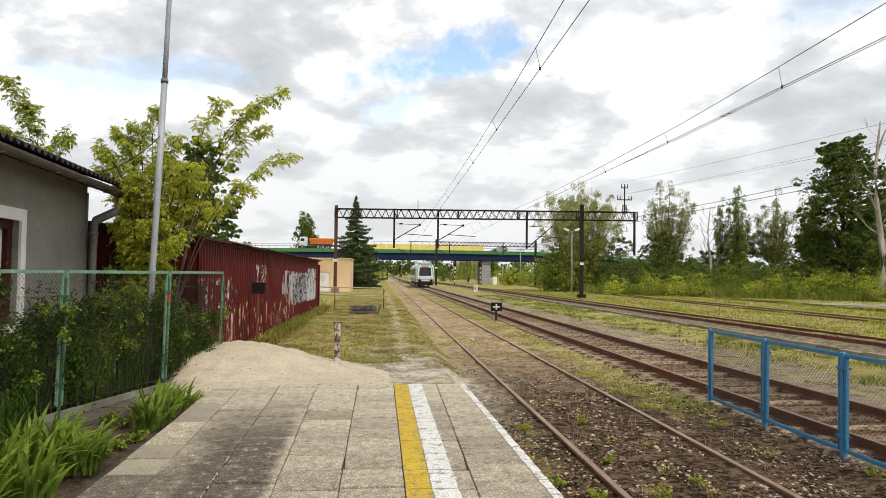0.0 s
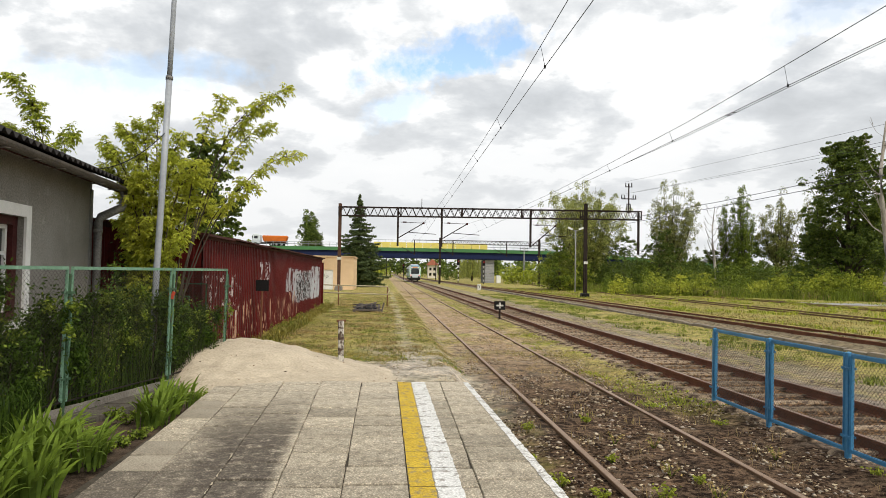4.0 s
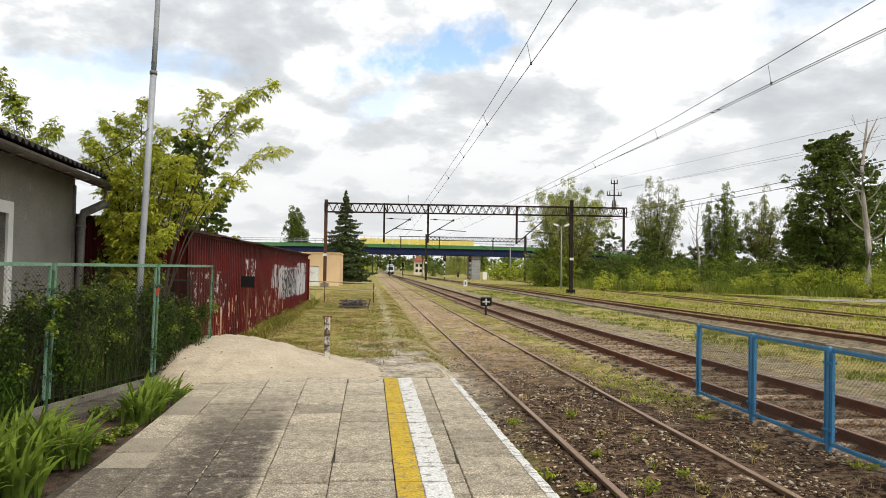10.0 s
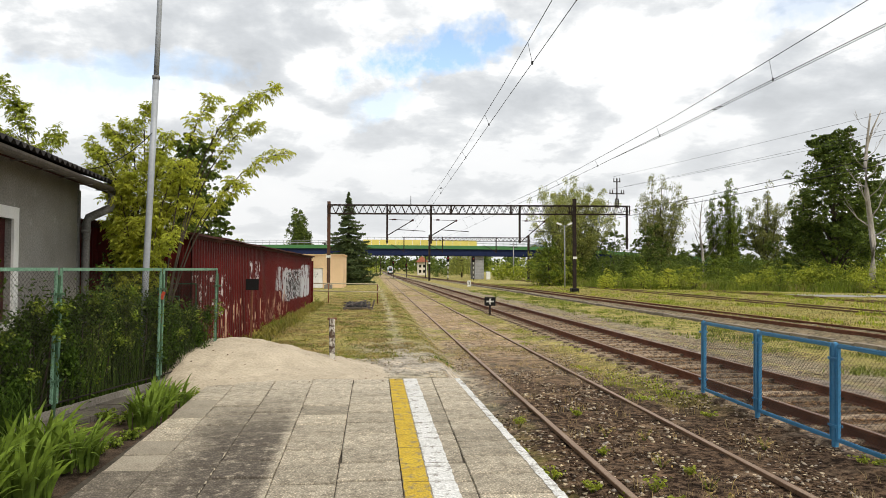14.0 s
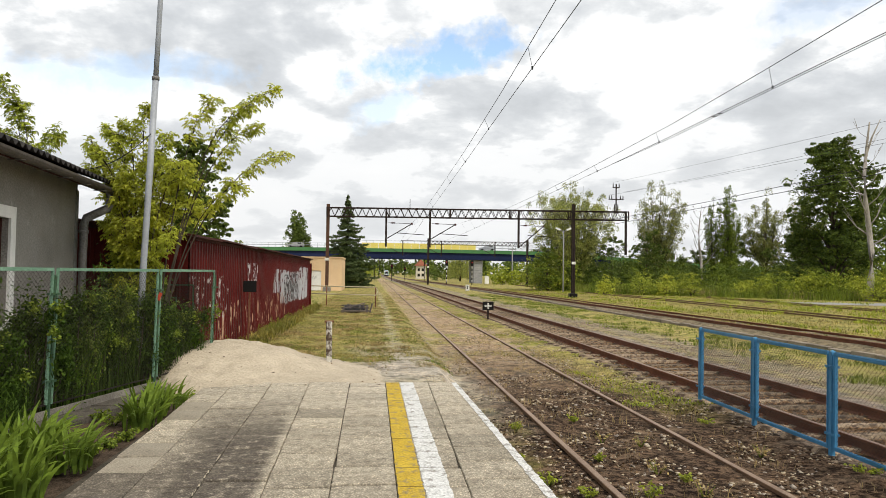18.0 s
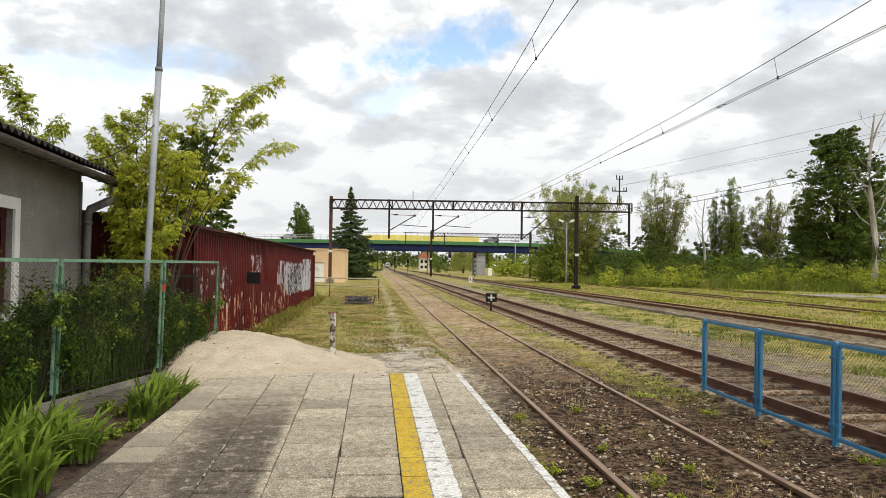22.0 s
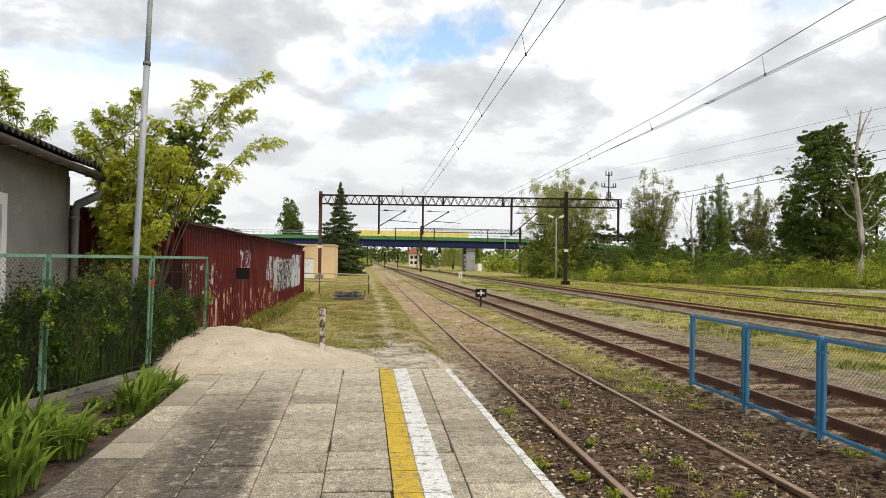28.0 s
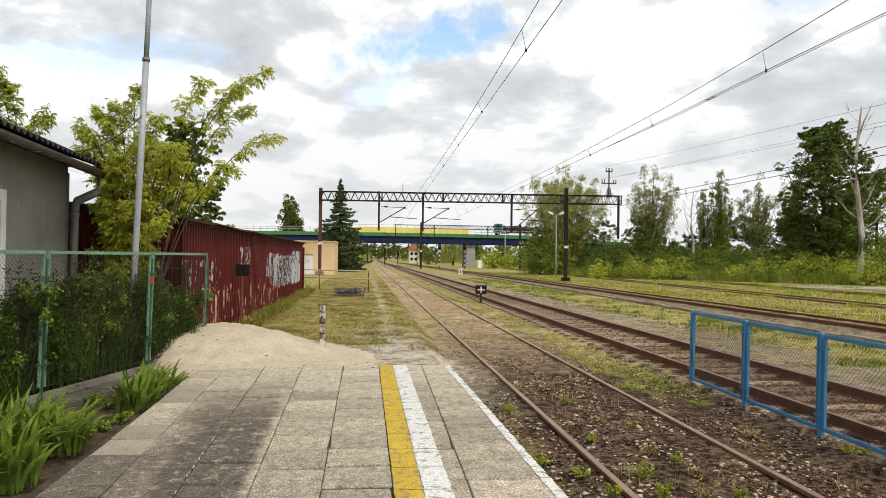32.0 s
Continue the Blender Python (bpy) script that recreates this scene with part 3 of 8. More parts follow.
    p_on = math_node(nt, "MULTIPLY", band(0.25, 0.9, 0.3, pw), math_node(nt, "MULTIPLY", band(9.0, 66, 3.0, Y), ramp(nt, n2, [(0.4, (0.0, 0.0, 0.0)), (0.6, (0.8, 0.8, 0.8))])))
    col = mixc(nt, p_on, col, path)
    apron = math_node(nt, "MULTIPLY", band(-0.9, 2.2, 0.9, xw), band(8.0, 17.5, 4.0, math_node(nt, "ADD", Y, wob)))
    col = mixc(nt, apron, col, path)
    bed2 = math_node(nt, "MULTIPLY", band(-3.4, -1.9, 0.3, X), band(-9, 11.0, 0.5, Y))
    col = mixc(nt, bed2, col, (0.11, 0.08, 0.058))
    col = mixc(nt, 0.7, col, ramp(nt, grain, [(0.35, (0.25, 0.25, 0.25)), (0.65, (1.3, 1.3, 1.3))]), "MULTIPLY")
    clod = noise_node(nt, vec, 4.0, 8, 0.72)
    col = mixc(nt, 0.9, col, ramp(nt, clod, [(0.37, (0.3, 0.3, 0.28)), (0.51, (1.0, 1.0, 1.0)), (0.64, (1.5, 1.45, 1.35))]), "MULTIPLY")
    nt.links.new(col, b.inputs["Base Color"])
    b.inputs["Roughness"].default_value = 0.95
    b.inputs["Specular IOR Level"].default_value = 0.08
    bp = nt.nodes.new("ShaderNodeBump")
    bp.inputs["Strength"].default_value, bp.inputs["Distance"].default_value = 0.8, 0.03
    nt.links.new(math_node(nt, "ADD", fine, math_node(nt, "MULTIPLY", grain, 0.6)), bp.inputs["Height"])
    nt.links.new(bp.outputs[0], b.inputs["Normal"])
    return m


def make_ground():
    xs = np.concatenate([[-3000, -1200, -500, -200, -90, -50, -30, -18], np.arange(-10, 1.0, 0.5), np.arange(1.0, 1.6, 0.06), np.arange(1.7, 9.6, 0.2),
                         np.arange(10, 19, 0.35), np.arange(20, 72, 2.0), [80, 110, 200, 500, 1200, 3000]])
    ys = np.concatenate([[-400, -60, -20], np.arange(-8, 4, 1.0), np.arange(4, 40, 0.3), np.arange(40, 100, 2.0), np.arange(100, 340, 12), [400, 600, 1000, 2000, 4500]])
    gx, gy = np.meshgrid(xs, ys)
    z = ground_z(gx, gy)
    near = (np.abs(gx) < 20) & (gy < 60)
    z = z + near * 0.02 * np.sin(gx * 3.1 + 1.3 * np.sin(gy * 1.7)) * np.sin(gy * 2.3 + np.sin(gx * 2.2))
    nx = len(xs)
    v = np.stack([gx, gy, z], -1).reshape(-1, 3)
    f = [(j * nx + i, j * nx + i + 1, (j + 1) * nx + i + 1, (j + 1) * nx + i) for j in range(len(ys) - 1) for i in range(nx - 1)]
    ob = raw("ground", v, f, ground_material(), smooth=True)
    tagged(ob, "dry grassy ground with dark soil and gravel between the tracks", "ground", kind="structure")


make_ground()

# ---- platform ----
PLAT_END = 10.25
platform = thing("platform", "low railway platform of worn concrete slabs with painted lines", "platform", kind="structure")
bm = bmesh.new()
box(bm, -2.2, 1.2, -8, PLAT_END - 0.02, -0.4, -0.024)
part("platform_base", bm, mat("joint_soil", (0.11, 0.092, 0.07), (0.05, 0.042, 0.03), 3, 40), platform)
bm = bmesh.new()
for k in range(19):
    y0 = -8 + k * 0.96
    box(bm, 1.12, 1.262, y0, y0 + 0.95, -0.55, -0.07, 0.012)
part("edge_wall", bm, M["concrete"], platform, "concrete edge wall under the slabs")


# ---- tracks ----
LEAN = 0.0045  # the tracks bear slightly away from the platform


def rail_prof(h=0.15, head=0.036, foot=0.07):
    r = [(head, 0), (head, -0.035), (0.009, -0.05), (0.009, -h + 0.02), (foot, -h + 0.008), (foot, -h)]
    return r + [(-x, z) for x, z in r[::-1]]


def rail(name, x0, z0, y0, y1, parent, material, head_material, lean=LEAN, bend=None, step=6.0):
    """One rail with a worn running surface, following the fall of the land."""
    prof = rail_prof()
    ys = np.arange(y0, y1 + step, step)
    verts, faces, n = [], [], len(prof)
    for y in ys:
        dx = x0 + lean * y + (bend(y) if bend else 0)
        for px, pz in prof:
            verts.append((dx + px, y, z0 + pz + float(fall(y))))
    for j in range(len(ys) - 1):
        for i in range(n):
            k = (i + 1) % n
            faces.append((j * n + i, j * n + k, (j + 1) * n + k, (j + 1) * n + i))
    ob = raw(name, verts, faces, material, parent)
    hv, hf = [], []
    for y in ys:
        dx = x0 + lean * y + (bend(y) if bend else 0)
        zz = z0 + float(fall(y)) + 0.003
        hv += [(dx - 0.028, y, zz - 0.0015), (dx + 0.028, y, zz - 0.0015)]
    for j in range(len(ys) - 1):
        hf.append((2 * j, 2 * j + 1, 2 * j + 3, 2 * j + 2))
    raw("running_surface", hv, hf, head_material, ob)
    return ob


siding = thing("railway_track_siding", "rusty siding track half buried in dark soil", "railway track", kind="structure")
rail("rail", 2.19, -0.35, -8, 230, siding, M["rail_old"], M["rail_top_old"])
rail("rail", 3.74, -0.35, -8, 230, siding, M["rail_old"], M["rail_top_old"])
main = thing("railway_track_main", "rusty running track on concrete sleepers in stone ballast", "railway track", kind="structure")
rail("rail", 5.52, -0.2, -8, 900, main, M["rail"], M["rail_top"])
rail("rail", 7.02, -0.2, -8, 900, main, M["rail"], M["rail_top"])
third = thing("railway_track_third", "rusty track beyond a low concrete kerb", "railway track", kind="structure")
rail("rail", 14.55, -0.20, -8, 300, third, M["rail"], M["rail"], lean=-0.002)
rail("rail", 16.05, -0.235, -8, 300, third, M["rail"], M["rail"], lean=-0.002)
for k, (xa, lean) in enumerate(((22.3, 0.055), (29.6, 0.075))):
    tr = thing("railway_track_overgrown", "old rusty track overgrown with grass", "railway track", kind="structure")
    rail("rail", xa, -0.345, 10, 150, tr, M["rail_old"], M["rail_old"], lean=lean)
    rail("rail", xa + 1.5, -0.345, 10, 150, tr, M["rail_old"], M["rail_old"], lean=lean)


# sleepers of the main track, and their rail fastenings
bm = bmesh.new()
box(bm, -1.28, 1.28, -0.12, 0.12, -0.2, 0.0, 0.04)
for v in bm.verts:
    if v.co.z > -0.05:
        v.co.z += 0.03 * (abs(v.co.x) > 0.5) - 0.022
        v.co.y *= 0.85
sleeper_mesh = mesh_of("sleeper", bm, M["sleeper"])
srng = random.Random(3)
for k in range(230):
    y = 2.0 + k * 0.62
    piece("sleeper", sleeper_mesh, main, pose(6.27 + LEAN * y + srng.uniform(-0.03, 0.03), y, -0.325 + float(fall(y)) + srng.uniform(-0.02, 0.012), 0, 0, srng.uniform(-1.2, 1.2)))
bm = bmesh.new()
for k in range(120):
    y = 2.0 + k * 0.62
    for rx in (5.52, 7.02):
        for s in (-0.095, 0.095):
            x, z = rx + s + LEAN * y, -0.325 + float(fall(y))
            r = bmesh.ops.create_cone(bm, segments=5, radius1=0.035, radius2=0.025, depth=0.05, cap_ends=True)
            for v in r["verts"]:
                v.co += Vector((x, y, z))
fast = part("rail_fastenings", bm, M["rail"], main, "rusty rail bolts and clips")
tagged(fast, kind="stuff")

# kerb along the old low platform
kerb = thing("platform_kerb", "low weathered concrete kerb of an old island platform", "kerb", kind="structure")
bm = bmesh.new()
box(bm, -0.1, 0.1, 0, 0.99, -0.35, 0, 0.012)
kerb_mesh = mesh_of("kerb_block", bm, mat("old_kerb", (0.40, 0.34, 0.265), (0.27, 0.225, 0.175), 2, 40, 0.9, 0.5, c3=(0.10, 0.085, 0.07), vary=0.3))
for k in range(150):
    y = 4 + k * 1.0
    piece("kerb_block", kerb_mesh, kerb, pose(12.9 + 0.011 * y, y, -0.335 + float(fall(y)) + srng.uniform(-0.02, 0.02), srng.uniform(-0.6, 0.6), srng.uniform(-2, 2), -0.6))

# ---- red shed ----
def corrugated(y0, y1, z0, z1, p=0.2):
    """A ribbed sheet standing along y, at x = 0."""
    prof = []
    for k in range(int((y1 - y0) / p)):
        y = y0 + k * p
        prof += [(0.0, y), (0.0, y + 0.11), (0.022, y + 0.13), (0.022, y + 0.18)]
    prof.append((0.0, y1))
    verts = [v for px, py in prof for v in ((px, py, z0), (px, py, z1))]
    faces = [(2 * k, 2 * k + 2, 2 * k + 3, 2 * k + 1) for k in range(len(prof) - 1)]
    return verts, faces


def make_shed():
    s = thing("shed", "long red corrugated metal shed with peeling paint and graffiti", "shed")
    x, y0, y1, z0, z1, w, rise = -3.1, 12.25, 34.8, -0.3, 2.16, 3.2, 0.12
    v, f = corrugated(y0, y1, z0, z1)
    raw("front_wall", [(x + a, b, c) for a, b, c in v], f, shed_material(), s)
    # near end wall, ribbed too, with a sloping top
    v, f = corrugated(0.03, w, z0, z1)
    raw("end_wall", [(x - b, y0 - 0.004 - a, c + (b * rise if c > 1 else 0)) for a, b, c in v], f, M["shed"], s)
    bm = bmesh.new()
    vs = box(bm, x - w, x - 0.03, y0 + 0.02, y1 - 0.01, z0 - 0.1, z1 - 0.02)
    for q in vs:
        q.co.z += (x - q.co.x) * rise if q.co.z > 1 else 0
    part("body", bm, M["shed"], s)
    # roof in overlapping felt sheets with an uneven edge
    r = random.Random(4)
    for k in range(11):
        ya, yb = y0 - 0.18 + k * 2.08, y0 - 0.18 + (k + 1) * 2.08 + 0.04
        bm = bmesh.new()
        d = 0.004 * (k % 2)
        vs = box(bm, x - w - 0.1, x + 0.15 + r.uniform(-0.02, 0.03), ya, yb, z1 + d, z1 + 0.035 + d)
        for q in vs:
            q.co.z += (x - q.co.x) * rise + (r.uniform(-0.012, 0.012) if q.co.x > x else 0)
        part("roof_sheet", bm, M["roof_felt"], s, "dark red-brown roof sheet with an uneven edge")
    bm = bmesh.new()
    box(bm, x + 0.03, x + 0.06, y0 - 0.1, y1 + 0.1, z1 - 0.07, z1 - 0.012)
    part("fascia", bm, M["roof_felt"], s)
    bm = bmesh.new()
    vs = box(bm, x - w, x + 0.03, y0 - 0.065, y0 - 0.03, z1 - 0.09, z1 - 0.012)
    for q in vs:
        q.co.z += (x - q.co.x) * rise
    part("fascia", bm, M["roof_felt"], s)
    bm = bmesh.new()
    box(bm, x - 0.02, x + 0.10, y1 - 0.12, y1 + 0.02, z0, z1 - 0.2, 0.01)
    part("corner_flashing", bm, M["shed"], s)


def shed_material():
    """Red paint with drips of silver and pale paint in two patches, and rust at the foot."""
    m = mat("graffiti_red_metal", (0.115, 0.011, 0.010), (0.08, 0.009, 0.008), 1.2, 40, 0.55, 0.1, c3=(0.075, 0.014, 0.010), spots=0.66)
    nt = m.node_tree
    b = nt.nodes["Principled BSDF"]
    col = b.inputs["Base Color"].links[0].from_socket
    tc = nt.nodes.new("ShaderNodeTexCoord")
    vec = tc.outputs["Object"]
    sep = nt.nodes.new("ShaderNodeSeparateXYZ")
    nt.links.new(vec, sep.inputs[0])
    Y, Z = sep.outputs[1], sep.outputs[2]

    def field(scale, loc, size, detail, dist):
        mp = nt.nodes.new("ShaderNodeMapping")
        mp.inputs["Scale"].default_value, mp.inputs["Location"].default_value = scale, loc
        nt.links.new(vec, mp.inputs[0])
        return noise_node(nt, mp.outputs[0], size, detail, 0.68, dist)

    def blend(a, b, k):
        return math_node(nt, "ADD", math_node(nt, "MULTIPLY", a, k), math_node(nt, "MULTIPLY", b, 1 - k))

    drips = field((1, 2.2, 0.32), (0, 0, 0), 3.0, 7, 0.8)
    blots = field((1, 0.8, 0.8), (0, 3, 1), 2.0, 6, 1.6)
    strokes = field((1, 1.1, 0.75), (0, 9, 4), 3.4, 4, 2.6)
    flakes = field((1, 2.6, 0.5), (0, 5, 2), 2.6, 8, 1.2)

    def patch(ya, yb, za, zb, soft=0.35):
        def band(v, lo, hi, s):
            return math_node(nt, "MULTIPLY", math_node(nt, "DIVIDE", math_node(nt, "SUBTRACT", v, lo), s, True), math_node(nt, "DIVIDE", math_node(nt, "SUBTRACT", hi, v), s, True))
        return math_node(nt, "MULTIPLY", band(Y, ya, yb, soft * 3), band(Z, za, zb, soft))

    def paint(col, msk, nz, lo, hi, c):
        f = ramp(nt, math_node(nt, "MULTIPLY", nz, msk), [(lo, (0, 0, 0)), (hi, (1, 1, 1))])
        return mixc(nt, f, col, c)

    col = paint(col, patch(22.5, 34.2, 0.0, 2.0, 0.5), blend(drips, blots, 0.62), 0.45, 0.475, (0.37, 0.38, 0.40))
    col = paint(col, patch(29.0, 34.2, 0.1, 2.0, 0.3), blend(drips, blots, 0.7), 0.44, 0.465, (0.42, 0.43, 0.45))
    col = paint(col, patch(21.5, 26.5, 0.6, 1.9, 0.3), blend(drips, blots, 0.75), 0.48, 0.505, (0.36, 0.36, 0.38))
    col = paint(col, patch(24.0, 30.5, 0.1, 1.8), strokes, 0.495, 0.515, (0.025, 0.02, 0.02))
    col = paint(col, patch(17.0, 19.8, 1.05, 2.0, 0.25), blend(drips, strokes, 0.5), 0.49, 0.52, (0.46, 0.44, 0.46))
    col = paint(col, patch(12.0, 27.0, -0.5, 1.45, 0.6), flakes, 0.565, 0.585, (0.40, 0.25, 0.165))
    col = paint(col, patch(15.0, 17.2, -0.5, 1.0, 0.5), flakes, 0.46, 0.49, (0.46, 0.30, 0.20))
    col = paint(col, patch(11.0, 16.5, 0.2, 1.8), blend(flakes, strokes, 0.5), 0.55, 0.575, (0.45, 0.40, 0.38))
    nt.links.new(col, b.inputs["Base Color"])
    for l in list(nt.links):
        if l.to_socket == b.inputs["Base Color"]:
            nt.links.remove(l)
    nt.links.new(col, b.inputs["Base Color"])
    return m


make_shed()

# ---- house ----
def make_house():
    h = thing("house", "grey plastered single-storey house with a dark corrugated roof", "house", pose(-4.45, 11.0, 0, 0, 0, 4.57))
    L, D, top = 9.5, 6.0, 2.80
    # openings along the wall, local y from the corner
    wy0, wy1, wz0, wz1 = -3.55, -2.36, 0.95, 2.16
    bm = bmesh.new()
    t = 0.3
    box(bm, -t, 0, wy1, 0, -0.3, top + 0.17)
    box(bm, -t, 0, -L, wy0, -0.3, top + 0.17)
    box(bm, -t, 0, wy0, wy1, -0.3, wz0)
    box(bm, -t, 0, wy0, wy1, wz1, top + 0.17)
    part("wall", bm, M["plaster"], h, "rough grey plaster wall")
    for a in ((-D, -t - 0.003, -t, -0.003, top), (-D, -t - 0.003, -L, -L + t, top), (-D - t, -D - 0.003, -L, 0, top + 1.6)):
        bm = bmesh.new()
        vs = box(bm, a[0], a[1], a[2], a[3], -0.3, a[4])
        for v in vs:
            if v.co.z > 1:
                v.co.z = top + 0.17 - v.co.x * 0.33
        part("wall", bm, M["plaster"], h)
    bm = bmesh.new()
    box(bm, -0.006, 0.018, -0.09, 0.012, 0, top - 0.05)
    part("corner_strip", bm, M["zinc"], h)
    w = part("window", frame_bm(wy0, wy1, wz0, wz1), M["maroon"], h, "maroon wooden window with white inner frame")
    bm = bmesh.new()
    for a in ((wy0 - 0.14, wy0, wz0 - 0.14, wz1 + 0.14), (wy1, wy1 + 0.14, wz0 - 0.14, wz1 + 0.14), (wy0, wy1, wz1, wz1 + 0.14), (wy0, wy1, wz0 - 0.14, wz0)):
        box(bm, 0.0, 0.03, a[0], a[1], a[2], a[3])
    part("window_surround", bm, M["trim"], h, "white plaster window surround")
    bm = bmesh.new()
    for a in ((wy0 + 0.12, wy0 + 0.17, wz0 + 0.1, wz1 - 0.1), (wy1 - 0.17, wy1 - 0.12, wz0 + 0.1, wz1 - 0.1), (wy0 + 0.57, wy0 + 0.62, wz0 + 0.1, wz1 - 0.1),
              (wy0 + 0.12, wy1 - 0.12, wz0 + 0.1, wz0 + 0.15), (wy0 + 0.12, wy1 - 0.12, wz1 - 0.15, wz1 - 0.1), (wy0 + 0.12, wy1 - 0.12, wz1 - 0.45, wz1 - 0.41)):
        box(bm, -0.19, -0.13, a[0], a[1], a[2], a[3])
    part("sash", bm, M["trim"], w)
    bm = bmesh.new()
    box(bm, -0.17, -0.163, wy0 + 0.1, wy1 - 0.1, wz0 + 0.1, wz1 - 0.1)
    part("pane", bm, M["dark_glass"], w)
    # roof: corrugated sheets, waves run down the slope
    rise = 0.33
    verts, faces = [], []
    n = int((L + 0.5) / 0.177 * 8)
    ex = 0.42
    for i in range(n + 1):
        y = -L - 0.1 + i * 0.177 / 8
        dz = 0.028 * math.cos(2 * math.pi * i / 8)
        for k in range(2):
            for lift in (0.0, 0.012):
                xx = ex if k == 0 else -D - 0.3
                verts.append((xx, y, top + 0.10 + dz + lift + (ex - xx) * rise))
    for i in range(n):
        a, c = 4 * i, 4 * (i + 1)
        faces += [(a, c, c + 2, a + 2), (a + 1, a + 3, c + 3, c + 1), (a, a + 1, c + 1, c)]
    raw("roof", verts, faces, M["asbestos"], h, True)
    bm = bmesh.new()
    vs = box(bm, -D, ex - 0.06, -L - 0.05, 0.42, top + 0.005, top + 0.05)
    for v in vs:
        v.co.z += (ex - v.co.x) * rise * 0.98 - 0.02
    box(bm, ex - 0.09, ex - 0.065, -L, 0.42, top - 0.06, top + 0.06)
    part("eave_board", bm, M["roof_felt"], h)
    # gutter and downspout
    bm = bmesh.new()
    r = 0.075
    gx0, gzz = ex + 0.02, top + 0.0
    segs = [(gx0 + r * math.cos(a), gzz + r * math.sin(a)) for a in np.linspace(math.pi, 2 * math.pi, 9)]
    inn = [(gx0 + (r - 0.008) * math.cos(a), gzz + (r - 0.008) * math.sin(a)) for a in np.linspace(2 * math.pi, math.pi, 9)]
    extrude_profile(bm, segs + inn, -L, 0.45)
    for k in range(14):
        box(bm, gx0 - 0.085, gx0 + 0.085, -L + 0.4 + k * 0.72, -L + 0.43 + k * 0.72, gzz - 0.088, gzz - 0.078)
    part("gutter", bm, M["gutter"], h, "sagging zinc gutter")
    bm = bmesh.new()
    tube(bm, [(gx0, 0.05, gzz - 0.05), (gx0, 0.05, gzz - 0.24), (gx0 - 0.02, 0.05, gzz - 0.30), (0.13, 0.0, gzz - 0.46), (0.10, 0.0, gzz - 0.56), (0.10, 0.0, 0.1)], 0.064, 12)
    for z in (gzz - 0.64, 1.2):
        cyl(bm, (0.10, 0.0, z), (0.10, 0.0, z - 0.05), 0.072, n=12)
    part("downspout", bm, M["zinc"], h, "dented zinc downspout")


def frame_bm(y0, y1, z0, z1):
    bm = bmesh.new()
    for a in ((y0, y0 + 0.12, z0, z1), (y1 - 0.12, y1, z0, z1), (y0 + 0.12, y1 - 0.12, z0, z0 + 0.1), (y0 + 0.12, y1 - 0.12, z1 - 0.1, z1)):
        box(bm, -0.22, -0.07, a[0], a[1], a[2], a[3])
    return bm


make_house()

# ---- overhead line gantry ----
GY = 67.0


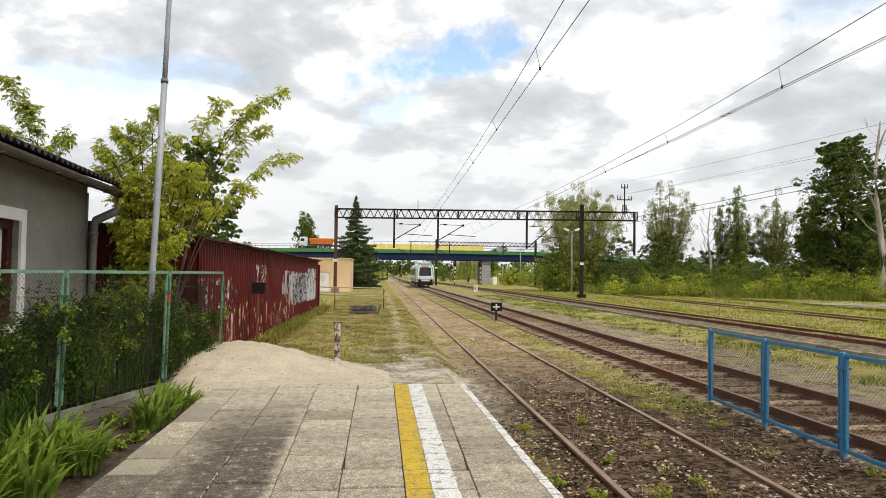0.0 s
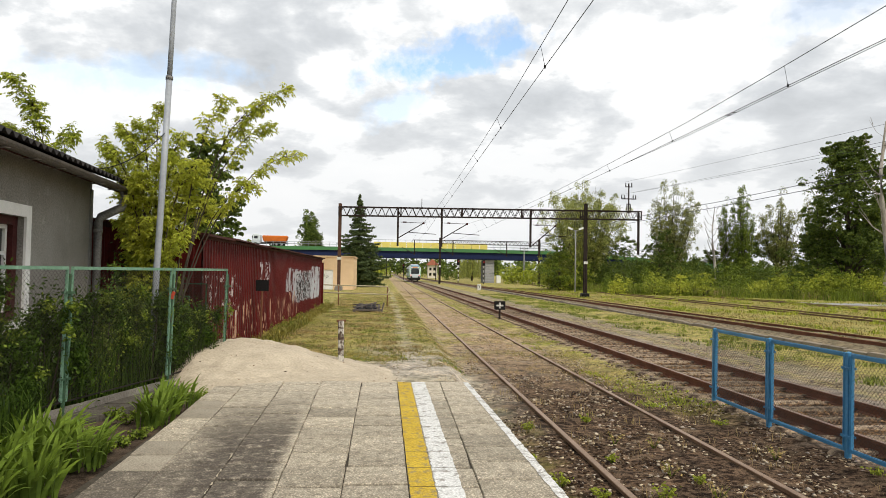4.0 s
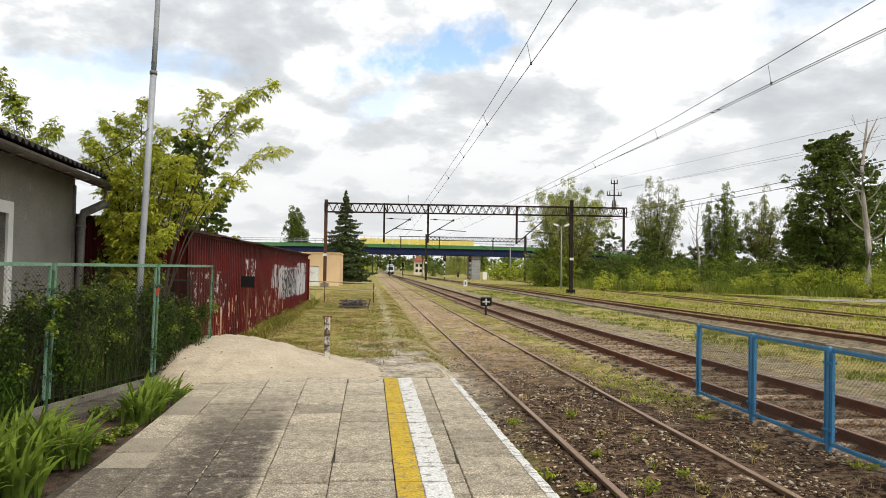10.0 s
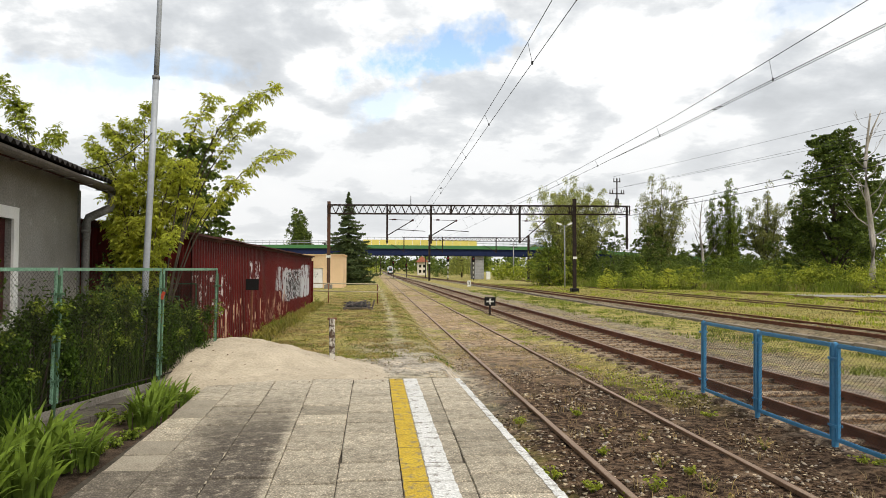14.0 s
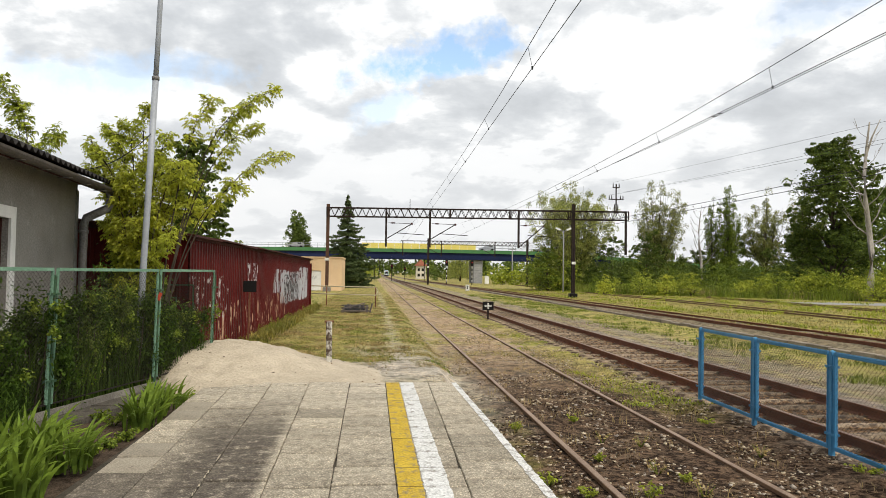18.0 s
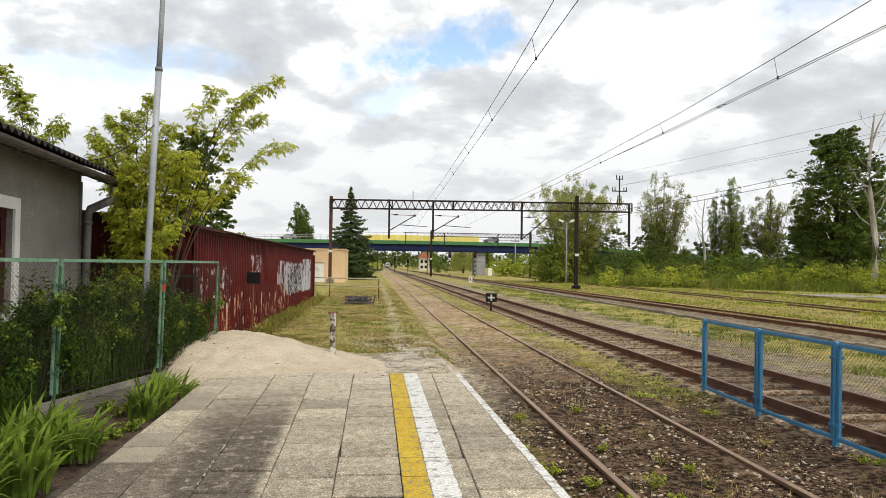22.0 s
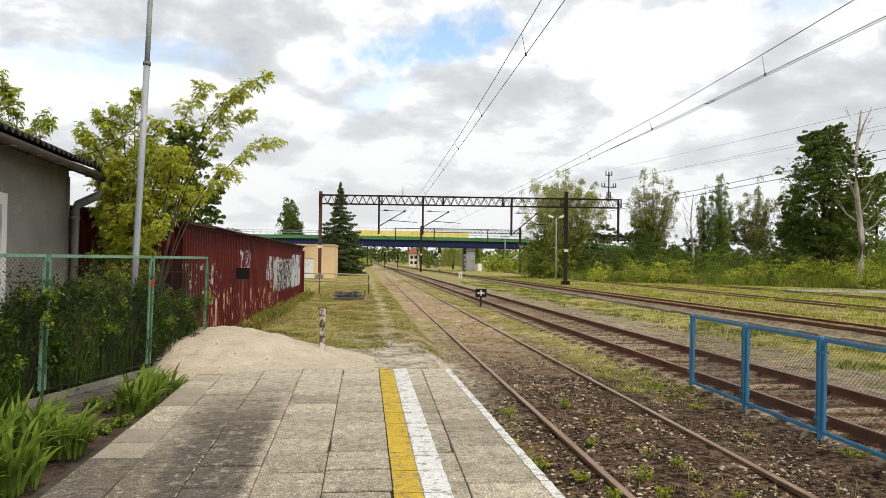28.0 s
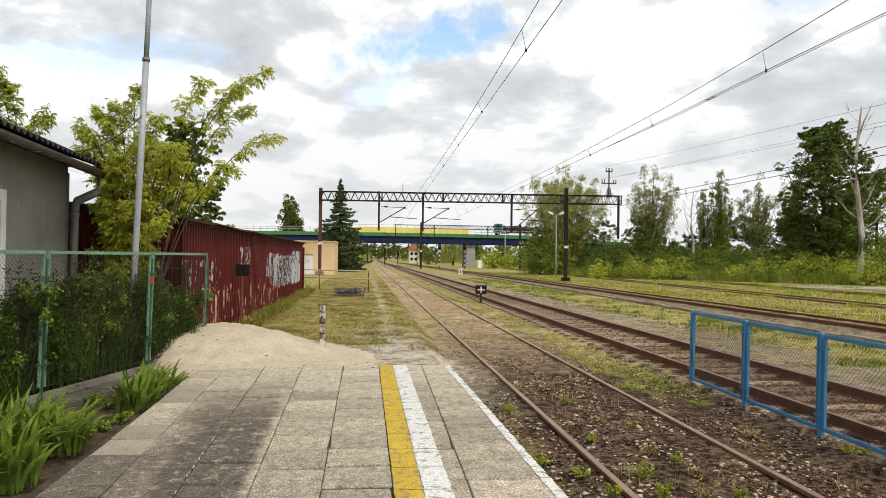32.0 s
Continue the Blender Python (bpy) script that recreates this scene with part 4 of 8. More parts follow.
def make_gantry():
    g = thing("overhead_line_gantry", "dark lattice steel gantry carrying the overhead line", "gantry")
    zb = float(fall(GY))
    # lattice beam
    bm = bmesh.new()
    x0, x1, z0, z1 = -4.45, 24.9, 6.80, 7.62
    for yy in (GY - 0.35, GY + 0.35):
        for z in (z0, z1):
            box(bm, x0, x1, yy - 0.05, yy + 0.05, z - 0.045, z + 0.045)
        n = 40
        st = (x1 - x0) / n
        for k in range(n):
            a, c = x0 + k * st, x0 + (k + 0.5) * st
            cyl(bm, (a, yy, z0), (c, yy, z1), 0.026, n=4, caps=False)
            cyl(bm, (c, yy, z1), (a + st, yy, z0), 0.026, n=4, caps=False)
        for k in range(6):
            xx = x0 + (x1 - x0) * k / 5
            box(bm, xx - 0.05, xx + 0.05, yy - 0.05, yy + 0.05, z0, z1)
    for k in range(21):
        xx = x0 + (x1 - x0) * k / 20
        for z in (z0, z1):
            box(bm, xx - 0.03, xx + 0.03, GY - 0.35, GY + 0.35, z - 0.03, z + 0.03)
    for v in bm.verts:
        v.co.z += (v.co.x - x0) * 0.0075
    part("lattice_beam", bm, M["steel_brown"], g)
    for nm, x, top, w, mt in (("mast", -4.35, 7.95, 0.17, "mast_left"), ("mast", 19.45, 8.5, 0.17, "steel_brown")):
        bm = bmesh.new()
        f0 = gz(x, GY)
        off = (-0.085, 0.085) if x > 0 else (0.0,)
        w = 0.065 if x > 0 else 0.15
        for o in off:
            box(bm, x + o - w, x + o + w, GY - 0.17, GY - 0.13, f0, top)
            box(bm, x + o - w, x + o + w, GY + 0.13, GY + 0.17, f0, top)
            box(bm, x + o - 0.03, x + o + 0.03, GY - 0.13, GY + 0.13, f0, top)
        if len(off) > 1:
            for k in range(8):
                box(bm, x - 0.16, x + 0.16, GY - 0.2, GY - 0.175, f0 + 0.6 + k, f0 + 0.7 + k)
        ms = part("mast", bm, M[mt], g)
        bm = bmesh.new()
        box(bm, x - 0.36, x + 0.36, GY - 0.4, GY + 0.4, f0 - 0.3, f0 + 0.4, 0.05)
        part("foundation", bm, M["black"] if x > 0 else M["concrete"], g)
        bm = bmesh.new()
        box(bm, x - 0.2, x + 0.2, GY - 0.225, GY - 0.205, 2.6, 2.85)
        part("number_plate", bm, M["white"], ms, "small white plate on the mast")
    # hanging posts with their arms
    for x, bot, arm in ((1.15, 4.0, 1), (5.35, 4.0, 1), (14.0, 4.1, 1), (24.75, 3.6, 0)):
        bm = bmesh.new()
        box(bm, x - 0.09, x + 0.09, GY - 0.09, GY + 0.09, bot, 7.75)
        hp = part("hanging_post", bm, M["steel_brown"], g)
        if arm:
            bm = bmesh.new()
            tip = x + 2.45
            cyl(bm, (x, GY, 4.75 + (bot > 4.05) * -0.6), (tip, GY, 6.25), 0.05, n=6)
            cyl(bm, (x + 0.9, GY, 5.35), (tip + 1.2, GY, 5.2), 0.035, n=6)
            cyl(bm, (x + 0.2, GY, 6.3), (tip, GY, 6.25), 0.025, n=6)
            part("cantilever", bm, M["steel_brown"], hp)
            bm = bmesh.new()
            tube(bm, [(x + 0.5 + q * 0.04, GY, 6.3) for q in range(9)], [0.05 if q % 2 else 0.09 for q in range(9)], 8)
            part("insulator", bm, M["maroon"], hp)
            bm = bmesh.new()
            cyl(bm, (tip, GY, 6.15), (tip, GY, 6.35), 0.09, n=8)
            part("insulator", bm, M["maroon"], hp)
    # switch rack on top of the beam
    x = 23.75
    bm = bmesh.new()
    box(bm, x - 0.05, x + 0.05, GY - 0.05, GY + 0.05, 7.7, 10.6)
    for q in (-0.2, 0.14):
        box(bm, x + q, x + q + 0.06, GY - 0.06, GY + 0.06, 7.66, 8.55)
    box(bm, x - 0.2, x + 0.2, GY - 0.055, GY + 0.055, 8.5, 8.57)
    box(bm, x - 0.75, x + 0.75, GY - 0.045, GY + 0.045, 9.03, 9.12)
    box(bm, x - 0.35, x + 0.35, GY - 0.04, GY + 0.04, 10.22, 10.3)
    rk = part("switch_rack", bm, M["steel_brown"], g)
    for dx, z in ((-0.7, 9.12), (-0.45, 9.12), (0.45, 9.12), (0.7, 9.12), (-0.3, 10.3), (0.3, 10.3)):
        bm = bmesh.new()
        cyl(bm, (x + dx, GY, z), (x + dx, GY, z + 0.35), 0.055, 0.04, n=8)
        part("insulator", bm, M["steel_brown"], rk)
    bm = bmesh.new()
    cyl(bm, (3.4, GY, 7.7), (3.4, GY, 8.6), 0.03, n=6)
    part("spike", bm, M["steel_brown"], g)


make_gantry()


def wire_thing(pts_list, r, label):
    w = thing("overhead_wire", label, "cable")
    for pts in pts_list:
        bm = bmesh.new()
        tube(bm, pts, r, 5)
        part("wire", bm, M["cable"], w)
    return w


def sag(p0, p1, drop, n=14):
    p0, p1 = Vector(p0), Vector(p1)
    return [p0.lerp(p1, t) - Vector((0, 0, 4 * drop * t * (1 - t))) for t in np.linspace(0, 1, n)]


def far_of(p0, p1, k):
    return Vector(p0) + (Vector(p1) - Vector(p0)) * k


def make_wires():
    sets = (  # carrying wire, contact wire: (x, y, z) along each track
        (((2.5, -12, 6.6), (2.77, 10.9, 5.87), (2.84, 15.7, 5.73), (2.93, 22, 5.64), (3.08, 31.9, 5.65), (3.3, 47.5, 5.75), (3.6, GY, 6.28), (3.9, 120, 5.8), (4.2, 172, 6.0)),
         ((2.45, -12, 5.43), (2.83, 9.7, 5.43), (2.93, 15.5, 5.43), (3.08, 22.9, 5.44), (3.26, 33.2, 5.43), (3.45, 43.6, 5.43), (3.89, GY, 5.43), (4.0, 120, 5.3), (4.2, 172, 5.3)), 0.0068),
        (((7.2, -12, 6.6), (7.49, 9.9, 5.74), (7.53, 12.9, 5.63), (7.58, 17.2, 5.5), (7.7, 26, 5.42), (7.78, 32.1, 5.41), (7.9, 41, 5.5), (7.9, GY, 6.28), (7.4, 120, 5.8), (7.0, 172, 6.0)),
         ((7.3, -12, 5.28), (7.55, 9.7, 5.27), (7.67, 17.4, 5.24), (7.82, 26.4, 5.24), (7.94, 34, 5.25), (8.47, GY, 5.35), (7.4, 120, 5.3), (7.0, 172, 5.3)), 0.0072),
        (((23.6, -12, 7.8), (24.0, 31.4, 7.0), (23.8, 48, 6.95), (23.46, GY, 7.11), (25.4, 120, 6.4)),
         ((23.6, -12, 6.9), (24.0, 31.4, 6.62), (23.8, 48, 6.6), (23.46, GY, 6.61), (25.4, 120, 6.0)), 0.018))
    for top, low, r in sets:
        w = wire_thing([top, low], r, "pair of dark overhead wires with droppers above a track")
        tt, ll = np.array(top, float), np.array(low, float)
        for y in np.arange(1.5, 66, 5.6):
            p, q = [[np.interp(y, a[:, 1], a[:, c]) for c in (0, 1, 2)] for a in (tt, ll)]
            bm = bmesh.new()
            cyl(bm, p, q, 0.0045, n=4)
            cyl(bm, Vector(q) - Vector((0, 0, 0.03)), Vector(q) + Vector((0, 0, 0.03)), 0.02, n=5)
            part("dropper", bm, M["cable"], w)
    # a second contact wire runs beside the first until it is clamped on
    w = wire_thing([((7.4, -12, 5.29), (7.65, 9.84, 5.285), (7.78, 17.6, 5.245), (7.78, 22.4, 5.25))], 0.0062, "second contact wire clamped beside the first")
    for y in (14.93, 15.2):
        bm = bmesh.new()
        box(bm, 7.62, 7.75, y - 0.012, y + 0.012, 5.24, 5.266, 0.004)
        part("clamp", bm, M["cable"], w)
    for a, b in (((23.4, GY, 10.75), (22.41, 29.96, 8.72)), ((24.48, GY, 9.8), (22.73, 29.19, 7.98)), ((23.1, GY, 9.5), (22.16, 28.45, 7.64))):
        wire_thing([sag(a, far_of(a, b, 1.5), 0.12)], 0.0075, "thin feeder cable from the gantry")


make_wires()

# ---- road bridge ----
BY = 174.0


def bridge_top(x):
    """Height of the deck: a long hump that falls away on both sides."""
    return 7.35 - 0.00011 * (x - 4) ** 2 - np.maximum(-x - 60, 0) * 0.03 - np.maximum(x - 44, 0) * 0.05


def strip(name, xs, y0, y1, lo, hi, material, parent, label=""):
    bm = bmesh.new()
    rows = []
    for x in xs:
        t = bridge_top(x)
        rows.append([bm.verts.new((x, y, t + z)) for y, z in ((y0, lo), (y1, lo), (y1, hi), (y0, hi))])
    for a, b in zip(rows, rows[1:]):
        for k in range(4):
            bm.faces.new((a[k], a[(k + 1) % 4], b[(k + 1) % 4], b[k]))
    bm.faces.new(rows[0])
    bm.faces.new(rows[-1][::-1])
    return part(name, bm, material, parent, label)


def make_bridge():
    b = thing("road_bridge", "road bridge with dark blue girder, green edge and yellow panels", "bridge")
    xs = np.linspace(-170, 190, 61)
    strip("deck", xs, BY, BY + 11, -0.75, -0.05, M["concrete"], b)
    strip("carriageway", xs, BY + 0.6, BY + 10.4, -0.045, 0.0, M["asphalt"], b)
    strip("edge_beam", xs, BY - 0.15, BY - 0.004, -0.75, 0.1, M["bridge_green"], b, "green painted edge beam")
    strip("girder", xs, BY + 0.3, BY + 1.0, -2.35, -0.755, M["bridge_blue"], b, "dark blue steel girder")
    strip("girder", xs, BY + 9.5, BY + 10.2, -2.35, -0.755, M["bridge_blue"], b)
    bm = bmesh.new()
    box(bm, -0.05, 0.05, BY + 0.24, BY + 0.297, -2.3, -0.78)
    me = mesh_of("stiffener", bm, M["bridge_blue"])
    for k in range(60):
        x = -60 + k * 2.0
        piece("stiffener", me, b, pose(x, 0, bridge_top(x)))
    # parapet panels
    for k in range(14):
        x0 = -2.9 + k * 2.03
        bm = bmesh.new()
        t = bridge_top(x0 + 1)
        box(bm, x0 + 0.04, x0 + 1.97, BY + 0.0, BY + 0.06, t + 0.1, t + 1.45)
        part("parapet_panel", bm, M["bridge_yellow"], b, "yellow parapet panel")
    posts = []
    for hh in (1.25, 2.05):
        bm = bmesh.new()
        box(bm, -0.035, 0.035, BY + 0.1, BY + 0.17, 0, hh)
        posts.append(mesh_of("railing_post", bm, M["galv"]))
    for x in np.arange(-80, 80, 1.7):
        piece("railing_post", posts[int(x > -3)], b, pose(x, 0, bridge_top(x)))
    for z in (0.7, 1.2):
        strip("rail_bar", xs, BY + 0.1, BY + 0.16, z - 0.04, z + 0.04, M["galv"], b)
    strip("rail_bar", np.linspace(-3, 80, 20), BY + 0.1, BY + 0.15, 1.98, 2.06, M["galv"], b)
    strip("rail_bar", xs, BY + 10.6, BY + 10.7, 1.0, 1.1, M["galv"], b)
    for px in (26.3, -22.0, 62.0):
        for dy in (1.2, 7.0):
            g0 = gz(px, BY + dy)
            for k in range(7):
                bm = bmesh.new()
                box(bm, px - 1.15, px + 1.15, BY + dy, BY + dy + 2.2, g0 - 0.2 + k * 0.86, g0 - 0.2 + k * 0.86 + 0.83, 0.05)
                part("pier_course", bm, M["pier"], b, "grey concrete course of a bridge pier")


make_bridge()


# ---- trees ----
def cluster_points(centres, radii, n):
    k = rng.integers(0, len(centres), n)
    c, r = np.asarray(centres)[k], np.asarray(radii)[k]
    return c + unit(n) * np.clip(np.abs(rng.normal(0, 0.62, n)), 0, 1.5)[:, None] * r


def tree(name, label, x, y, h, w, leaf, n=5000, size=0.3, crown_from=0.22, lobes=18, shape="round", trunk=0.2, bark="bark", z=None, droop=0.0, category="tree"):
    """A trunk with limbs and a crown of leaf clumps with gaps."""
    z = gz(x, y) if z is None else z
    t = thing(name, label, category, pose(x, y, z))
    bm = bmesh.new()
    cs, rs = [], []
    top = h * 0.8
    sway = rng.uniform(-0.03, 0.03, 2) * h
    tube(bm, [(0, 0, -0.3), (sway[0] * 0.3, sway[1] * 0.3, top * 0.4), (sway[0], sway[1], top * 0.75), (sway[0] * 1.4, sway[1], top)], [trunk, trunk * 0.75, trunk * 0.4, trunk * 0.1], 7)
    for k in range(lobes):
        u = (k + rng.uniform(0.2, 0.8)) / lobes
        zz = h * (crown_from + (1 - crown_from) * u * 0.94)
        if shape == "round":
            spread = w * 0.5 * math.sqrt(max(0.05, 1 - (2 * (u - 0.42)) ** 2 * 0.8))
        elif shape == "column":
            spread = w * 0.5 * (0.6 + 0.4 * math.sin(math.pi * min(1, u * 1.1)) if u < 0.85 else 0.4)
        else:
            spread = w * 0.5 * (1.05 - u)
        a = k * 2.399 + rng.uniform(-0.5, 0.5)
        d = spread * rng.uniform(0.45, 0.85)
        c = Vector((d * math.cos(a) + sway[0] * u, d * math.sin(a), zz))
        start = Vector((sway[0] * u * 0.8, sway[1] * u * 0.8, max(0.1, zz - d * rng.uniform(0.5, 1.0) - 0.05 * h)))
        mid = start.lerp(c, 0.55) + Vector((0, 0, 0.06 * h * rng.uniform(0, 1)))
        tube(bm, [start, mid, c], [trunk * 0.38 * (1.1 - u), trunk * 0.22 * (1.1 - u), 0.012], 5)
        cr = max(0.15 * w, (spread * 0.62) * rng.uniform(0.6, 1.05)) if shape != "cone" else max(0.06 * w, spread * 0.5)
        if shape == "column":
            cr = w * rng.uniform(0.26, 0.36)
        cs.append(c)
        rs.append((cr, cr, cr * rng.uniform(0.55, 0.95) if shape != "column" else h * 0.075))
        for q in range(2):
            b = rng.uniform(0, 6.28)
            e = c + Vector((math.cos(b), math.sin(b), rng.uniform(-0.2, 0.9))) * cr * 1.05
            tube(bm, [c, e], [0.02 + trunk * 0.05, 0.008], 4)
            cs.append(e)
            rs.append((cr * 0.5, cr * 0.5, cr * 0.45))
    part("trunk", bm, M[bark], t)
    sc, sr = [], []
    for c, r in zip(cs, rs):
        for q in range(8):
            d = unit(1)[0]
            d[2] = d[2] * 0.9 + 0.1
            k = rng.uniform(0.5, 1.12)
            sc.append((c[0] + d[0] * r[0] * k, c[1] + d[1] * r[1] * k, c[2] + d[2] * r[2] * k))
            b = 0.2 * (r[0] + r[2]) * rng.uniform(0.4, 1.15)
            sr.append((b, b, b * 0.8))
    inner = cluster_points([tuple(c) for c in cs], [tuple(0.8 * q for q in r) for r in rs], int(n * 0.3))
    inner[:, 2] = np.maximum(inner[:, 2], 0.1)
    raw_quads("crown", np.concatenate([dome_leaves(sc, sr, int(n * 1.4), size * 1.08, 0.6, 0.85, droop), leaf_quads(inner, size, 0.8, 0.6, droop)]), M[leaf], t)
    return t


def finger_tree(name, label, x, y, h, w, leaf, n, size, fingers=26, low=0.1, trunk=0.25, out=0.8, ragged=0.3, fat=0.4, stems=1, lean=(0.0, 0.0), droop=0.0, sprays=16, slope=0.42):
    """Limbs that leave the trunk and then climb, each feathered with twig clumps: willows, poplars, birches."""
    t = thing(name, label, "tree", pose(x, y, gz(x, y)))
    pts = []
    per = n // fingers
    foot = [Vector((0.5 * (k - (stems - 1) / 2), 0.2 * k, -0.3)) for k in range(stems)]
    for k in range(stems):
        bm = bmesh.new()
        e = Vector((foot[k].x * 2.4, 0, h * 0.72))
        tube(bm, [foot[k], foot[k].lerp(e, 0.5), e], [trunk, trunk * 0.65, trunk * 0.15], 7)
        part("trunk", bm, M["bark"], t)
    bm = bmesh.new()
    for k in range(fingers):
        a = k * 2.399 + rng.uniform(-0.4, 0.4)
        r = w * 0.5 * math.sqrt((k + 0.5) / fingers) * rng.uniform(0.8, 1.1)
        zt = h * (1 - slope * (r / (w * 0.5)) ** 2) * rng.uniform(1 - ragged, 1.0)
        zb = zt * rng.uniform(low, low + 0.25)
        s0 = foot[k % stems]
        p0 = np.array([s0.x, s0.y, zb])
        p2 = np.array([s0.x + r * math.cos(a) + lean[0] * zt, s0.y + r * math.sin(a), zt])
        p1 = p0 + (p2 - p0) * np.array([out, out, 0.35])
        arc = [p0 * (1 - s) ** 2 + p1 * 2 * s * (1 - s) + p2 * s * s for s in np.linspace(0, 1, 6)]
        tube(bm, arc, [trunk * 0.3 * (1 - 0.93 * s) + 0.006 for s in np.linspace(0, 1, 6)], 5)
        m = sprays
        s = rng.uniform(0.18, 1.0, m)[:, None]
        c = p0 * (1 - s) ** 2 + p1 * 2 * s * (1 - s) + p2 * s * s
        c = c + rng.normal(0, fat, (m, 3)) * (1.15 - s)
        rr = [(fat * q, fat * q, fat * q * 1.5) for q in rng.uniform(0.35, 0.9, m)]
        pts.append(dome_leaves(c, rr, per, size, 0.42, 0.95, droop))
    part("branchwork", bm, M["bark"], t)
    raw_quads("crown", np.concatenate(pts), M[leaf], t)


def spruce(x, y, h, w, label):
    z = gz(x, y)
    t = thing("spruce", label, "tree", pose(x, y, z))
    bm = bmesh.new()
    cyl(bm, (0, 0, -0.3), (0, 0, h), 0.2, 0.015, 8)
    q = []
    tiers = 24
    for k in range(tiers):
        u = k / (tiers - 1)
        zz = 0.7 + (h - 1.0) * u
        R = w * 0.9 * (1 - u) ** 0.95 + 0.14
        if u < 0.12:
            R *= 0.75 + u * 2
        nb = int(6 + 7 * (1 - u))
        for j in range(nb):
            a = 2 * math.pi * (j + rng.random() * 0.8) / nb + k * 1.3
            rr = R * rng.uniform(0.5, 1.15)
            z1 = zz + rng.uniform(-0.15, 0.15)
            e = Vector((rr * math.cos(a), rr * math.sin(a), z1 - rr * rng.uniform(0.05, 0.28)))
            m = Vector((e.x * 0.6, e.y * 0.6, z1 - rr * 0.26))
            tube(bm, [(0, 0, z1), m, e], [0.024, 0.014, 0.005], 4)
            cnt = int(30 + 100 * rr)
            s = rng.uniform(0.12, 1.0, cnt)[:, None]
            c = np.array([0, 0, z1]) * (1 - s) ** 2 + np.array(m) * 2 * s * (1 - s) + np.array(e) * s * s
            side = np.array([-math.sin(a), math.cos(a), 0]) * rng.normal(0, 0.16, cnt)[:, None] * rr * (1.1 - s)
            c = c + side + rng.normal(0, 0.05, (cnt, 3))
            c[:, 2] -= np.abs(rng.normal(0, 0.07, cnt))
            q.append(leaf_quads(c, 0.24, 0.5, 0.36, 0.45))
    part("trunk", bm, M["bark"], t)
    raw_quads("needles", np.concatenate(q), M["needle"], t)


finger_tree("willow_tree", "tall grey-green willow behind the tracks", 28.3, 98, 15.8, 12.6, "leaf_willow", 72000, 0.21, 62, 0.06, 0.2, 0.75, 0.2, 0.8, 3, sprays=15, slope=0.22)
tree("oak_tree", "dark leafy tree at the foot of the willow", 24.2, 96, 5.6, 5.5, "leaf_mid", 6000, 0.18, 0.04, 12, "round", 0.18)
tree("oak_tree", "small dense green tree between willow and birch", 34.6, 99, 8.6, 4.4, "leaf_dark", 6500, 0.18, 0.08, 12, "round", 0.16)
finger_tree("birch_tree", "tall birch with feathery wind-blown branches", 41.8, 100, 17.6, 8.8, "leaf_grey", 42000, 0.19, 40, 0.12, 0.2, 0.6, 0.3, 0.8, 2, (0.02, 0), sprays=13, slope=0.3)
tree("birch_tree", "smaller dark leafy tree beside the birch", 38.8, 97, 8.6, 5.4, "leaf_dark", 9500, 0.18, 0.1, 14, "round", 0.16)
finger_tree("poplar_tree", "slender upright poplar behind the meadow", 52.8, 100, 16.8, 3.8, "leaf_mid", 24000, 0.2, 26, 0.05, 0.2, 0.9, 0.22, 0.52, 1, sprays=26)
finger_tree("poplar_tree", "slender upright poplar behind the meadow", 51.2, 102, 15.6, 2.4, "leaf_mid", 11000, 0.2, 15, 0.05, 0.16, 0.9, 0.25, 0.45, 1, sprays=24)
finger_tree("maple_tree", "light green tree with an open crown", 58.4, 100, 16.4, 7.0, "leaf_grey", 24000, 0.2, 24, 0.2, 0.22, 0.7, 0.4, 0.75, 1, sprays=10, slope=0.3)
finger_tree("maple_tree", "light green tree with an open crown and dark limbs", 63.0, 97, 15.0, 7.4, "leaf_grey", 20000, 0.2, 24, 0.25, 0.24, 0.6, 0.4, 0.75, 1, sprays=9, slope=0.3)
tree("maple_tree", "large dark green maple with a dense crown", 52.0, 75, 18.4, 8.2, "leaf_dark", 50000, 0.23, 0.2, 46, "round", 0.34)
tree("maple_tree", "dark green tree at the edge of the meadow", 66.5, 90, 13.0, 7.0, "leaf_dark", 9000, 0.24, 0.1, 20, "round", 0.26)
tree("maple_tree", "green tree at the edge of the meadow", 57.5, 68, 6.5, 6.0, "leaf_mid", 5000, 0.2, 0.05, 16, "round", 0.2)
tree("maple_tree", "green tree behind the bare dead trunk", 62.5, 80, 13.0, 8.5, "leaf_mid", 16000, 0.22, 0.1, 24, "round", 0.24)
tree("oak_tree", "dark bushy tree under the large maple", 49.8, 77, 8.0, 6.5, "leaf_dark", 11000, 0.2, 0.04, 16, "round", 0.2)
tree("oak_tree", "dark bushy tree under the large maple", 55.5, 78, 8.5, 7.0, "leaf_dark", 11000, 0.2, 0.04, 16, "round", 0.2)
finger_tree("poplar_tree", "distant columnar poplar behind the bridge", -24.4, 230, 25.0, 7.5, "leaf_dark", 15000, 0.65, 22, 0.05, 0.3, 0.9, 0.3, 1.25, 1)
tree("oak_tree", "distant round yellow-green tree behind the bridge", -37.5, 200, 10.2, 7.5, "leaf_lime", 2600, 0.42, 0.1, 14, "round", 0.3)
for x, y, h, w in ((50.3, 105, 6.5, 4.5), (56.0, 104, 9.0, 5.0), (60.6, 104, 9.5, 5.5), (65.2, 103, 9.0, 5.5), (69.5, 100, 9.5, 6.0), (31.5, 103, 8.5, 6.0), (46.0, 106, 6.0, 4.5)):
    tree("oak_tree", "dark leafy tree filling the row behind the meadow", x, y, h, w, "leaf_dark", 5500, 0.22, 0.05, 14, "round", 0.16)
